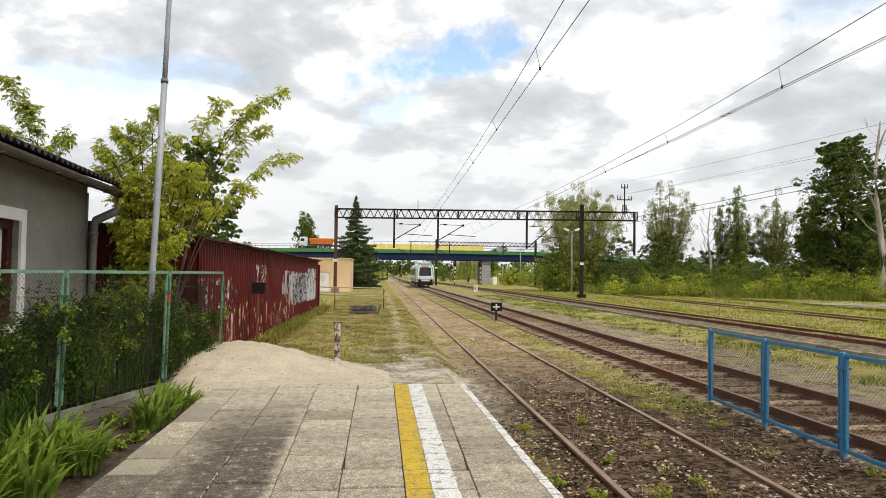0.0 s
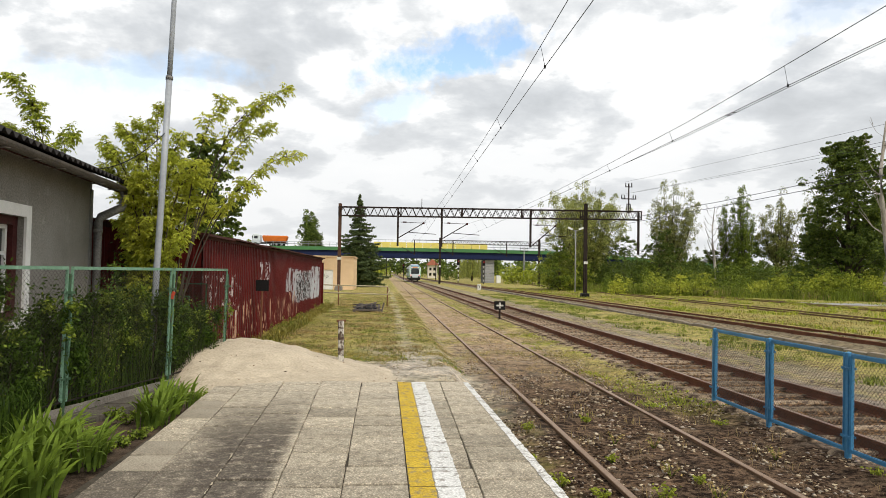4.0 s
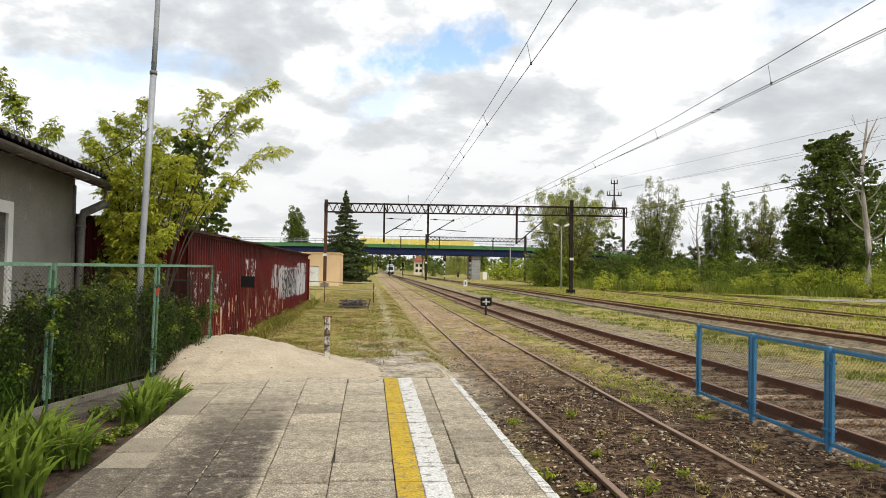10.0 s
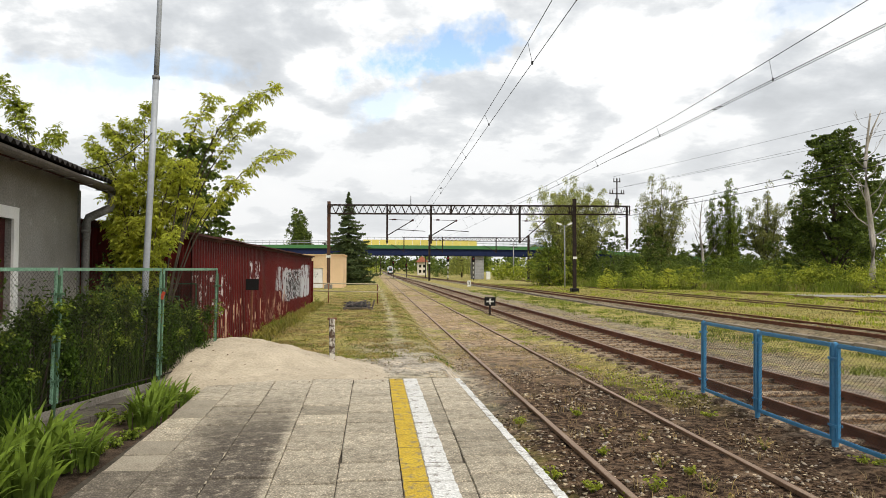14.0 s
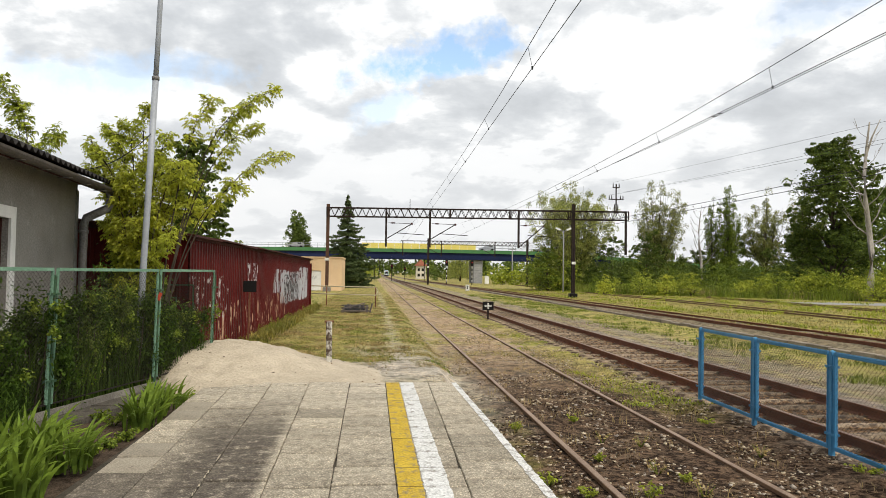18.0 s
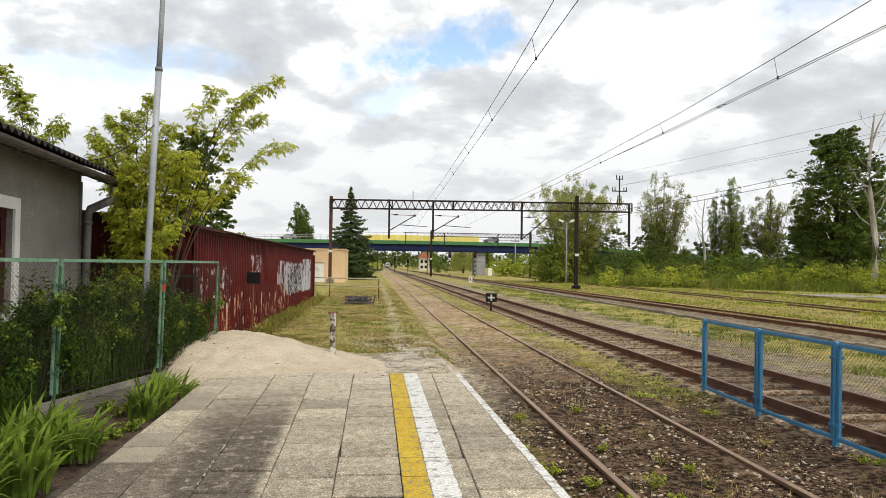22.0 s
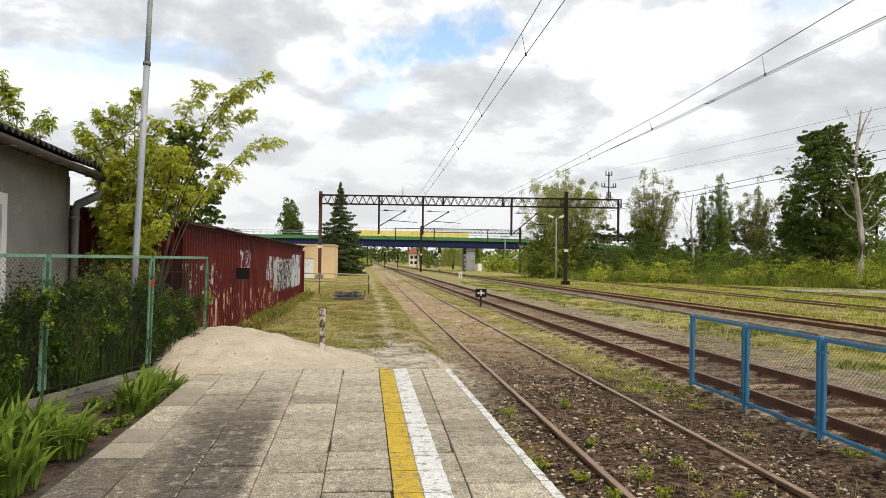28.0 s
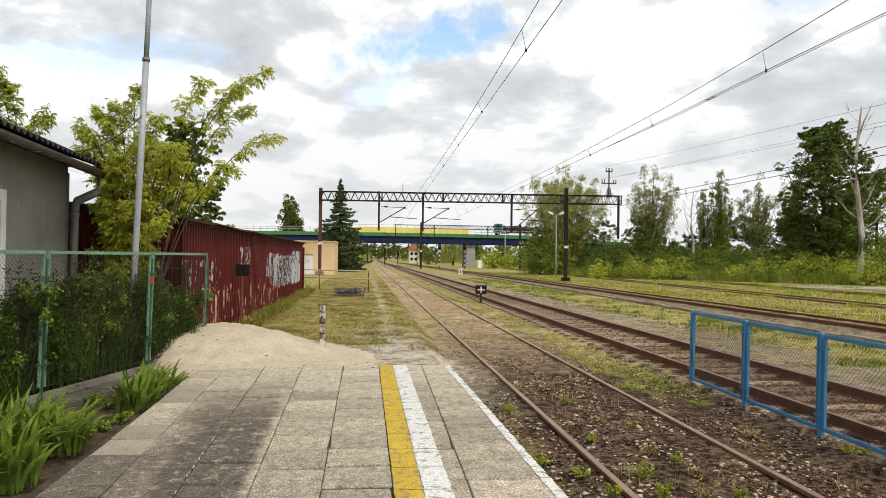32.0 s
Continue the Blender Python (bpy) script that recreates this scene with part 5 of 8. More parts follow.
spruce(-3.2, 86, 11.4, 5.0, "tall dark green spruce beside the low building")
tree("oak_tree", "bushy green tree at the foot of the spruce", -1.8, 87, 5.4, 3.2, "leaf_dark", 4200, 0.2, 0.06, 12, "round", 0.15)
tree("oak_tree", "dark leafy tree rising behind the red shed", -9.75, 40, 9.3, 3.4, "leaf_dark", 14000, 0.22, 0.16, 28, "round", 0.2)


def dead_tree(x, y, h, label, thick=0.25, limbs=9, fork=False):
    t = thing("dead_tree", label, "tree", pose(x, y, gz(x, y)))
    bm = bmesh.new()
    pts = [Vector((0.02 * h * math.sin(u * 7), 0, -0.3 + h * u)) for u in np.linspace(0, 1, 8)]
    tube(bm, pts, [thick * (1 - (0.78 if fork else 0.9) * u ** 1.4) for u in np.linspace(0, 1, 8)], 7)
    if fork:
        p = Vector((0.02 * h * math.sin(5.3), 0, h * 0.76))
        tube(bm, [p, p + Vector((0.3, 0.1, 1.0)), p + Vector((0.95, 0.2, 2.6)), p + Vector((1.9, 0.3, 4.4))], [thick * 0.42, thick * 0.36, thick * 0.26, 0.03], 7)
    part("trunk", bm, M["dead_bark"], t)
    for k in range(limbs):
        u = 0.3 + 0.65 * k / limbs
        p = Vector((0.02 * h * math.sin(u * 7), 0, h * u))
        s = -1 if k % 2 else 1
        d = Vector((s * rng.uniform(0.5, 1), rng.uniform(-0.4, 0.4), rng.uniform(0.3, 1.2))).normalized() * h * (0.26 - 0.16 * u)
        bm = bmesh.new()
        m = p + d * 0.5 + Vector((0, 0, -0.02 * h))
        tube(bm, [p, m, p + d], [thick * 0.36 * (1.1 - u), thick * 0.2 * (1.1 - u), 0.015], 5)
        tube(bm, [m, m + Vector((d.x * 0.3, 0.2, d.length * 0.4))], [thick * 0.14 * (1.1 - u), 0.01], 4)
        tube(bm, [p + d * 0.75, p + d * 0.8 + Vector((d.x * 0.3, -0.2, d.length * 0.3))], [0.03, 0.01], 4)
        part("limb", bm, M["dead_bark"], t)


dead_tree(48.1, 64, 17.9, "bare dead tree trunk with a forked top and broken pale limbs", 0.33, 12, True)
DEAD_FOOT = (48.1, 62.5)
dead_tree(46.0, 95, 12.6, "leafless dead tree with thin grey branches", 0.24, 16)


def shrub(x, y, h, w, leaf, n, size, label="dense green shrub", name="shrub"):
    t = thing(name, label, "shrub", pose(x, y, gz(x, y)))
    bm = bmesh.new()
    cs, rs = [], []
    for k in range(9):
        a = k * 2.399
        d = w * 0.5 * math.sqrt((k + 0.3) / 9)
        zz = h * (0.3 + 0.55 * (1 - (d / (w * 0.5)) ** 2) * rng.uniform(0.6, 1.1))
        c = Vector((d * math.cos(a), d * math.sin(a) * 0.7, zz))
        tube(bm, [(c.x * 0.2, c.y * 0.2, -0.05), c * 0.6, c], [0.03, 0.02, 0.008], 4)
        cs.append(tuple(c))
        rs.append((w * 0.24, w * 0.22, h * 0.28))
        cs.append((c.x, c.y, zz * 0.45))
        rs.append((w * 0.24, w * 0.22, h * 0.3))
    part("stem", bm, M["bark"], t)
    sc, sr = [], []
    for c, r in zip(cs, rs):
        for q in range(6):
            d = unit(1)[0] * rng.uniform(0.6, 1.15)
            sc.append((c[0] + d[0] * r[0], c[1] + d[1] * r[1], abs(c[2] + d[2] * r[2])))
            b = r[0] * rng.uniform(0.3, 0.6)
            sr.append((b, b, b * 0.65))
    p = cluster_points(cs, rs, int(n * 0.22))
    p[:, 2] = np.abs(p[:, 2])
    raw_quads("foliage", np.concatenate([dome_leaves(sc, sr, int(n * 0.75), size * 0.82, 0.6, 0.75), leaf_quads(p, size * 0.8, 0.8, 0.6)]), M[leaf], t)
    return t


shr = random.Random(5)
# thicket under the trees beyond the tracks
for k in range(26):
    x = 23.4 + k * 1.6 + shr.uniform(-0.8, 0.8)
    y = 96 - k * 0.15 + shr.uniform(-3, 4)
    lo = 1.1 if k < 8 else 0.85
    shrub(x, y, shr.uniform(4.0, 6.2) * lo, shr.uniform(3.8, 5.6), shr.choice(["leaf_mid", "leaf_dark", "leaf_mid", "leaf_dark", "leaf_lime"]), 3000, 0.27, "dense green thicket under the trees")
for k in range(26):
    x = 29 + k * 1.5 + shr.uniform(-0.8, 0.8)
    y = 88.5 - k * 1.25 + shr.uniform(-3, 2)
    shrub(x, y, shr.uniform(1.3, 3.0), shr.uniform(1.8, 3.4), shr.choice(["leaf_lime", "leaf_yellow", "leaf_mid", "leaf_lime"]), 1500, 0.2, "yellow-green shrub at the edge of the meadow")
for k in range(12):
    x = 52 + k * 1.5 + shr.uniform(-0.8, 0.8)
    y = 70 - k * 0.5 + shr.uniform(-3, 3)
    shrub(x, y, shr.uniform(2.4, 4.6), shr.uniform(3.0, 4.6), shr.choice(["leaf_lime", "leaf_mid", "leaf_mid"]), 1700, 0.24, "green shrub under the tall maple")
for k in range(22):
    shrub(29 + k * 3.6, 150 + shr.uniform(-6, 8) - k * 0.8, shr.uniform(3.5, 5.0) + (1.4 if k > 3 else 0), shr.uniform(5, 7), "leaf_lime" if k < 3 else shr.choice(["leaf_mid", "leaf_lime", "leaf_dark"]), 1000, 0.6, "green shrub near the bridge abutment")
for k in range(14):
    if 0 < -16 + k * 4.2 < 31:
        continue
    shrub(-16 + k * 4.2 + shr.uniform(-1, 1), 300 + 60 * shr.random(), shr.uniform(4, 7), shr.uniform(8, 12), shr.choice(["leaf_mid", "leaf_grey", "leaf_dark"]), 800, 0.8, "green scrub in the distance")


for k in range(9):
    shrub(44.5 + k * 1.35 + shr.uniform(-0.4, 0.4), 70.5 - k * 0.5 + shr.uniform(-1, 1), shr.uniform(2.3, 3.7), shr.uniform(2.4, 3.4), shr.choice(["leaf_lime", "leaf_mid", "leaf_lime"]), 1800, 0.22, "leafy green shrub at the foot of the tall maple")
for k, (x, y) in enumerate(((27.0, 80.0), (30.9, 78.5), (33.2, 77.0), (35.5, 75.5), (41.0, 74.0), (42.4, 72.5), (45.9, 71.0), (47.8, 69.5), (49.8, 68.0), (52.0, 66.5))):
    shrub(x, y, (2.2, 2.9, 2.5, 3.1)[k % 4], (2.0, 2.8, 2.3)[k % 3], ("leaf_yellow", "leaf_lime")[k % 2], 1500, 0.2, "bright yellow-green bush standing in the meadow")
shrub(DEAD_FOOT[0], DEAD_FOOT[1], 2.6, 3.6, "leaf_lime", 1800, 0.22, "yellow-green shrub at the foot of the dead tree")
shrub(DEAD_FOOT[0] + 3, DEAD_FOOT[1], 3.2, 3.8, "leaf_mid", 1800, 0.22, "green shrub at the foot of the dead tree")


def far_woods():
    q = []
    for k in range(150):
        x = -70 + k * 1.6
        y = 560 + 30 * math.sin(k)
        h = 11 + 6 * shr.random()
        c = np.array([x * 2.2, y, -1 + h * 0.5])
        p = c + unit(170) * (rng.uniform(0.2, 1, 170) ** 0.5)[:, None] * np.array([5.5, 3, h * 0.5])
        q.append(leaf_quads(p, 2.0, 0.9, 0.8))
    ob = raw_quads("distant_woods", np.concatenate(q), M["leaf_dark"])
    tagged(ob, "distant belt of dark green woodland", "woods", kind="stuff")


far_woods()
# shrubs and willows beyond the bridge
for x, y, h, w, lf in ((21.6, 240, 4.6, 5.5, "leaf_dark"), (-6, 260, 6, 8, "leaf_lime"), (-12, 240, 5, 8, "leaf_mid"), (-1, 330, 5, 8, "leaf_lime"),
                       (-9, 380, 6, 9, "leaf_mid"), (38, 215, 4.5, 8, "leaf_lime"), (47, 215, 6, 9, "leaf_mid"), (56, 220, 7, 10, "leaf_dark"), (24, 420, 7, 10, "leaf_mid"), (-8, 430, 8, 12, "leaf_mid")):
    shrub(x, y, h, w, lf, 900, 0.6, "green bushes beyond the bridge")


def weeping_willow(x, y, h, w):
    t = thing("weeping_willow", "pale green weeping willow with hanging branches", "tree", pose(x, y, gz(x, y)))
    bm = bmesh.new()
    tube(bm, [(0, 0, -0.2), (0.2, 0, h * 0.4), (0, 0, h * 0.8)], [0.35, 0.25, 0.1], 7)
    q = []
    for k in range(110):
        a, d = rng.uniform(0, 6.28), w * 0.5 * math.sqrt(rng.random())
        zt = h * (1 - 0.3 * (d / (w * 0.5)) ** 2)
        n = 60
        s = rng.random(n)[:, None]
        p = np.array([d * math.cos(a), d * math.sin(a), zt]) + np.array([0.3 * math.cos(a), 0.3 * math.sin(a), -zt * 0.85]) * s
        q.append(leaf_quads(p + rng.normal(0, 0.12, (n, 3)), 0.5, 0.4, 0.3, 1.2))
        if k < 14:
            tube(bm, [(0, 0, h * 0.6), (d * math.cos(a), d * math.sin(a), zt)], [0.08, 0.02], 4)
    part("trunk", bm, M["bark"], t)
    raw_quads("crown", np.concatenate(q), M["leaf_willow"], t)


weeping_willow(28.1, 226, 9.0, 8.3)


# ---- platform slabs and lines ----
def slab_material():
    """Worn grey slabs, lighter with sand towards the platform's end, a broad dark stain along two rows."""
    m = mat("slab_concrete", (0.70, 0.615, 0.475), (0.55, 0.475, 0.36), 3.0, 60, 0.92, 0.8, c3=(0.30, 0.26, 0.20), spots=0.64, vary=0.3)
    nt = m.node_tree
    b = nt.nodes["Principled BSDF"]
    link = b.inputs["Base Color"].links[0]
    col = link.from_socket
    nt.links.remove(link)
    ge = nt.nodes.new("ShaderNodeNewGeometry")
    pos = ge.outputs["Position"]
    sep = nt.nodes.new("ShaderNodeSeparateXYZ")
    nt.links.new(pos, sep.inputs[0])
    n1, n2 = noise_node(nt, pos, 1.1, 5, 0.6), noise_node(nt, pos, 7, 6, 0.7)
    X = math_node(nt, "ADD", sep.outputs[0], math_node(nt, "MULTIPLY", math_node(nt, "SUBTRACT", n1, 0.5), 0.7))
    Y = math_node(nt, "ADD", sep.outputs[1], math_node(nt, "MULTIPLY", math_node(nt, "SUBTRACT", n1, 0.5), 1.6))

    def band(v, lo, hi, s):
        return math_node(nt, "MULTIPLY", math_node(nt, "DIVIDE", math_node(nt, "SUBTRACT", v, lo), s, True), math_node(nt, "DIVIDE", math_node(nt, "SUBTRACT", hi, v), s, True))
    # trodden dark stain along two rows, spreading over the outer row near the fence
    slant = math_node(nt, "ADD", math_node(nt, "ADD", sep.outputs[0], math_node(nt, "MULTIPLY", sep.outputs[1], 0.032)), math_node(nt, "MULTIPLY", math_node(nt, "SUBTRACT", n2, 0.5), 0.16))
    stain = math_node(nt, "MULTIPLY", math_node(nt, "MULTIPLY", math_node(nt, "DIVIDE", math_node(nt, "SUBTRACT", X, math_node(nt, "SUBTRACT", -1.62, math_node(nt, "MULTIPLY", sep.outputs[1], 0.04))), 0.4, True), math_node(nt, "DIVIDE", math_node(nt, "SUBTRACT", -0.6, slant), 0.1, True)), band(Y, -20, 9.2, 2.6))
    stain2 = math_node(nt, "MULTIPLY", math_node(nt, "MULTIPLY", band(X, -3, -1.3, 0.3), band(Y, -20, 6.25, 0.45)), 0.8)
    stain = math_node(nt, "MAXIMUM", stain, stain2)
    stain = math_node(nt, "MULTIPLY", stain, ramp(nt, n2, [(0.34, (0.7, 0.7, 0.7)), (0.46, (1, 1, 1)), (0.55, (0.95, 0.95, 0.95)), (0.63, (0.45, 0.45, 0.45))]))
    col = mixc(nt, math_node(nt, "MULTIPLY", stain, 0.97), col, mixc(nt, n2, (0.04, 0.033, 0.026), (0.22, 0.185, 0.15)))
    dust = math_node(nt, "MULTIPLY", band(Y, 8.0, 30, 2.0), 0.6)
    col = mixc(nt, dust, col, (0.60, 0.53, 0.42))
    # tooled surface
    vo = nt.nodes.new("ShaderNodeTexVoronoi")
    vo.inputs["Scale"].default_value = 55
    nt.links.new(pos, vo.inputs["Vector"])
    col = mixc(nt, 0.75, col, ramp(nt, vo.outputs["Distance"], [(0.05, (1.8, 1.8, 1.8)), (0.5, (0.66, 0.66, 0.66))]), "MULTIPLY")
    pits = noise_node(nt, pos, 11, 6, 0.75)
    col = mixc(nt, 0.65, col, ramp(nt, pits, [(0.36, (0.5, 0.49, 0.47)), (0.5, (1.0, 1.0, 1.0)), (0.64, (1.4, 1.4, 1.38))]), "MULTIPLY")
    specks = noise_node(nt, pos, 30, 3, 0.7)
    col = mixc(nt, ramp(nt, specks, [(0.66, (0, 0, 0)), (0.70, (1, 1, 1))]), col, (0.10, 0.085, 0.07))
    nt.links.new(col, b.inputs["Base Color"])
    return m


def joint(k, y):
    y = max(3.0, min(y, 10.4))
    return (-1.94 - 0.034 * y, -1.5 - 0.042 * y, -1.08 - 0.032 * y, -0.656 - 0.022 * y, -0.27 - 0.004 * y, 0.2, 0.645 + 0.017 * y, 1.445 - 0.021 * y)[k]


def make_slabs():
    sm = slab_material()
    r = random.Random(11)
    spans = {5: [], 6: []}
    offs = [0.0, 0.12, 0.3, 0.05, 0.2, 0.03, 0.28]
    for k in range(7):
        y = PLAT_END - (0.0 if k != 4 else 0.05)
        first = True
        while y > -7.5:
            ln = 0.5 + r.uniform(-0.008, 0.008)
            if first:
                ln = 0.5 - offs[k] * 0.7
                first = False
            y0, y1, g = y - ln, y, 0.002 + 0.003 * r.random()
            h = 0.007 + 0.008 * r.random()
            z = r.uniform(-0.007, 0.006)
            tx, ty = r.uniform(-0.006, 0.006), r.uniform(-0.008, 0.008)
            if k > 4:  # the painted rows lie flat
                z, tx, ty = z * 0.15 - 0.002, tx * 0.25, ty * 0.25
            a0, a1, b0, b1 = joint(k, y0) + g, joint(k, y1) + g, joint(k + 1, y0) - g, joint(k + 1, y1) - g
            cx, cy = (a0 + b0) / 2, (y0 + y1) / 2
            e = 0.006
            top = [(a0 + e, y0 + g + h + e), (b0 - e, y0 + g + h + e), (b1 - e, y1 - g - h - e), (a1 + e, y1 - g - h - e)]
            low = [(a0, y0 + g + h), (b0, y0 + g + h), (b1, y1 - g - h), (a1, y1 - g - h)]
            chip = r.randrange(4) if r.random() < 0.12 else -1
            v = []
            for lst, zz in ((low, -0.062), (low, -0.008), (top, 0.0)):
                for i, (x, yy) in enumerate(lst):
                    d = 0.015 if (i == chip and zz > -0.05) else 0
                    x += d * (1 if i in (0, 3) else -1)
                    yy += d * (1 if i < 2 else -1)
                    v.append((x - cx, yy - cy, zz + tx * (x - cx) * 2 + ty * (yy - cy) * 2))
            f = [(8, 9, 10, 11)]
            for L in (0, 4):
                f += [(L + i, L + (i + 1) % 4, L + 4 + (i + 1) % 4, L + 4 + i) for i in range(4)]
            if k > 4:
                spans[k].append((y0, y1))
            ob = raw("slab", v, f, sm if k > 0 or r.random() < 0.4 else M["slab_light"] if y > 6.0 else sm, platform)
            ob.matrix_basis = pose(cx, cy, z - 0.004)
            y -= ln

    def line(name, xa, xb, row, material, label):
        """Paint on the slabs of one row, broken at their joints, with rough borders."""
        v, f = [], []
        for y0, y1 in row:
            ys = np.linspace(y0 + 0.004, min(y1 - 0.004, PLAT_END - 0.06), 12)
            o = len(v)
            for y in ys:
                v += [(xa(y) + r.uniform(-0.006, 0.006), y, -0.0015), (xb(y) + r.uniform(-0.006, 0.006), y, -0.0015)]
            f += [(o + 2 * i, o + 2 * i + 1, o + 2 * i + 3, o + 2 * i + 2) for i in range(11)]
        tagged(raw(name, v, f, material, platform), label)

    for k, lo, hi in ((2, 4.2, 10.2), (1, 7.5, 10.0)):
        v, f = [], []
        for y in np.arange(lo, hi, 0.07):
            if r.random() < 0.5:
                continue
            o, w = len(v), r.uniform(0.002, 0.009)
            x0, x1 = joint(k, y) + r.uniform(-0.006, 0.006), joint(k, y + 0.07) + r.uniform(-0.006, 0.006)
            v += [(x0 - w, y, 0.0055), (x0 + w, y, 0.0055), (x1 + w * 0.7, y + 0.07, 0.0055), (x1 - w * 0.7, y + 0.07, 0.0055)]
            f.append((o, o + 1, o + 2, o + 3))
        tagged(raw("joint_sand", v, f, M["sand"], platform), "pale sand swept into a slab joint", kind="stuff")

    line("yellow_line", lambda y: 0.205, lambda y: 0.395, spans[5], M["yellow"], "worn yellow painted safety line")
    line("white_line", lambda y: 0.405, lambda y: 0.60, spans[5], M["white"], "worn white painted line")
    line("edge_line", lambda y: joint(7, y) - 0.08, lambda y: joint(7, y) - 0.004, spans[6], M["white"], "white painted platform edge")


make_slabs()


# ---- sand heap ----
def make_sand():
    xs, ys = np.arange(-3.6, 1.0, 0.05), np.arange(8.4, 15.2, 0.06)
    gx, gy = np.meshgrid(xs, ys)
    ridge = np.interp(gx, [-3.6, -3.1, -2.75, -2.35, -1.9, -1.5, -1.1, -0.7, 0.0, 1.0], [0.30, 0.36, 0.43, 0.45, 0.40, 0.32, 0.18, 0.07, 0.0, -0.04]) + 0.06
    cy = 12.25 + 0.12 * gx
    sy = np.where(gy < cy, 1.25 + 0.22 * np.clip(-gx - 1, 0, 2), 1.15)
    bell = np.exp(-((gy - cy) / sy) ** 2)
    z = -0.075 + ridge * bell + 0.03 * np.exp(-((gy - 10.6) / 0.9) ** 2) * np.clip(-gx, 0, 1)
    for i in range(gx.shape[0]):
        for j in range(gx.shape[1]):
            p = Vector((gx[i, j] * 1.6, gy[i, j] * 1.6, 0))
            z[i, j] += 0.05 * noise.noise(p) * bell[i, j] + 0.03 * noise.noise(p * 3.3) + 0.016 * noise.noise(p * 7) + 0.01 * noise.noise(p * 15)
    z += np.where(gy > 10.3, fall(gy) + 0.02, 0)
    edge = np.minimum.reduce([gx + 3.6, (gy - 8.7 - np.maximum(0, -1.9 - gx) * 1.5) * 0.6, (0.35 - 0.4 * (gy - 11.0) ** 2 * 0.3 - gx) * 0.6, gy - 8.4, 15.2 - gy])
    z -= 0.12 * np.minimum(np.exp(-edge / 0.15), 6)
    nx = len(xs)
    f = [(j * nx + i, j * nx + i + 1, (j + 1) * nx + i + 1, (j + 1) * nx + i) for j in range(len(ys) - 1) for i in range(nx - 1)]
    ob = raw("sand_heap", np.stack([gx, gy, z], -1).reshape(-1, 3), f, M["sand"], smooth=True)
    tagged(ob, "heap of pale building sand spilling onto the platform end", "sand heap")
    # clods and pebbles
    n = 260
    p = np.stack([rng.uniform(-3.0, 0.4, n), rng.uniform(9.6, 13.0, n), np.zeros(n)], 1)
    ii, jj = np.clip(((p[:, 1] - 8.4) / 0.06).astype(int), 0, len(ys) - 1), np.clip(((p[:, 0] + 3.6) / 0.05).astype(int), 0, nx - 1)
    p[:, 2] = np.maximum(z[ii, jj], 0.0 * (p[:, 1] < PLAT_END) - 0.1 * (p[:, 1] > PLAT_END))
    ob = stones("sand_clods", p, 0.004, 0.02, M["stone"])
    tagged(ob, "small dark clods and pebbles on the sand", "pebbles", kind="stuff")


OCT = np.array([(1, 0, 0), (-1, 0, 0), (0, 1, 0), (0, -1, 0), (0, 0, 1), (0, 0, -1)], float)
OCT_F = np.array([(0, 2, 4), (2, 1, 4), (1, 3, 4), (3, 0, 4), (2, 0, 5), (1, 2, 5), (3, 1, 5), (0, 3, 5)])


def stones(name, p, lo, hi, material, parent=None, flat=0.5):
    """Small angular stones at the points."""
    n = len(p)
    size = lo + (hi - lo) * rng.random(n) ** 2.5
    v = OCT[None] * rng.uniform(0.6, 1.3, (n, 6, 1)) + rng.normal(0, 0.2, (n, 6, 3))
    q = rng.normal(size=(n, 4))
    q /= np.linalg.norm(q, axis=1)[:, None]
    w = q[:, :1]
    e = np.cross(q[:, None, 1:], v)
    v = v + 2 * (w[:, :, None] * e + np.cross(np.broadcast_to(q[:, None, 1:], v.shape), e))
    v = v * np.array([1, 1, flat]) * size[:, None, None] + p[:, None, :]
    f = (OCT_F[None] + (np.arange(n) * 6)[:, None, None]).reshape(-1)
    m = n * 8
    me = bpy.data.meshes.new(name)
    me.vertices.add(n * 6)
    me.vertices.foreach_set("co", v.reshape(-1).astype(np.float32))
    me.loops.add(m * 3)
    me.loops.foreach_set("vertex_index", f.astype(np.int32))
    me.polygons.add(m)
    me.polygons.foreach_set("loop_start", np.arange(0, m * 3, 3, dtype=np.int32))
    me.update(calc_edges=True)
    me.materials.append(material)
    ob = new(name, me)
    ob.parent = parent
    return ob


make_sand()


def scatter(n, x0, x1, y0, y1, near=1.6):
    """Points on the ground, denser towards the platform."""
    y = y0 + (y1 - y0) * rng.random(n) ** near
    x = rng.uniform(x0, x1, n)
    return np.stack([x, y, ground_z(x, y)], 1)


def not_on_rail(p):
    ok = np.ones(len(p), bool)
    for rx in (2.19, 3.74, 5.52, 7.02):
        ok &= np.abs(p[:, 0] - rx - LEAN * p[:, 1]) > 0.06
    return p[ok]


tagged(stones("loose_stones", not_on_rail(scatter(9000, 1.4, 6.0, 3.5, 24)), 0.004, 0.022, M["stone"]), "scattered dark stones on the soil of the siding", "stones", kind="stuff")
tagged(stones("soil_clods", not_on_rail(scatter(10000, 1.4, 5.4, 3.5, 16)), 0.005, 0.028, M["clod"]), "dark crumbly soil clods in the siding", "soil", kind="stuff")
tagged(stones("loose_stones", not_on_rail(scatter(12000, 1.4, 5.8, 3.5, 26)), 0.003, 0.036, M["pale_stone"]), "scattered pale stones and rubble on dark soil", "stones", kind="stuff")
tagged(stones("loose_stones", not_on_rail(scatter(8000, 1.5, 5.2, 12, 60, 1.4)), 0.005, 0.03, M["grey_stone"]), "grey and brown stones strewn over the overgrown siding", "stones", kind="stuff")


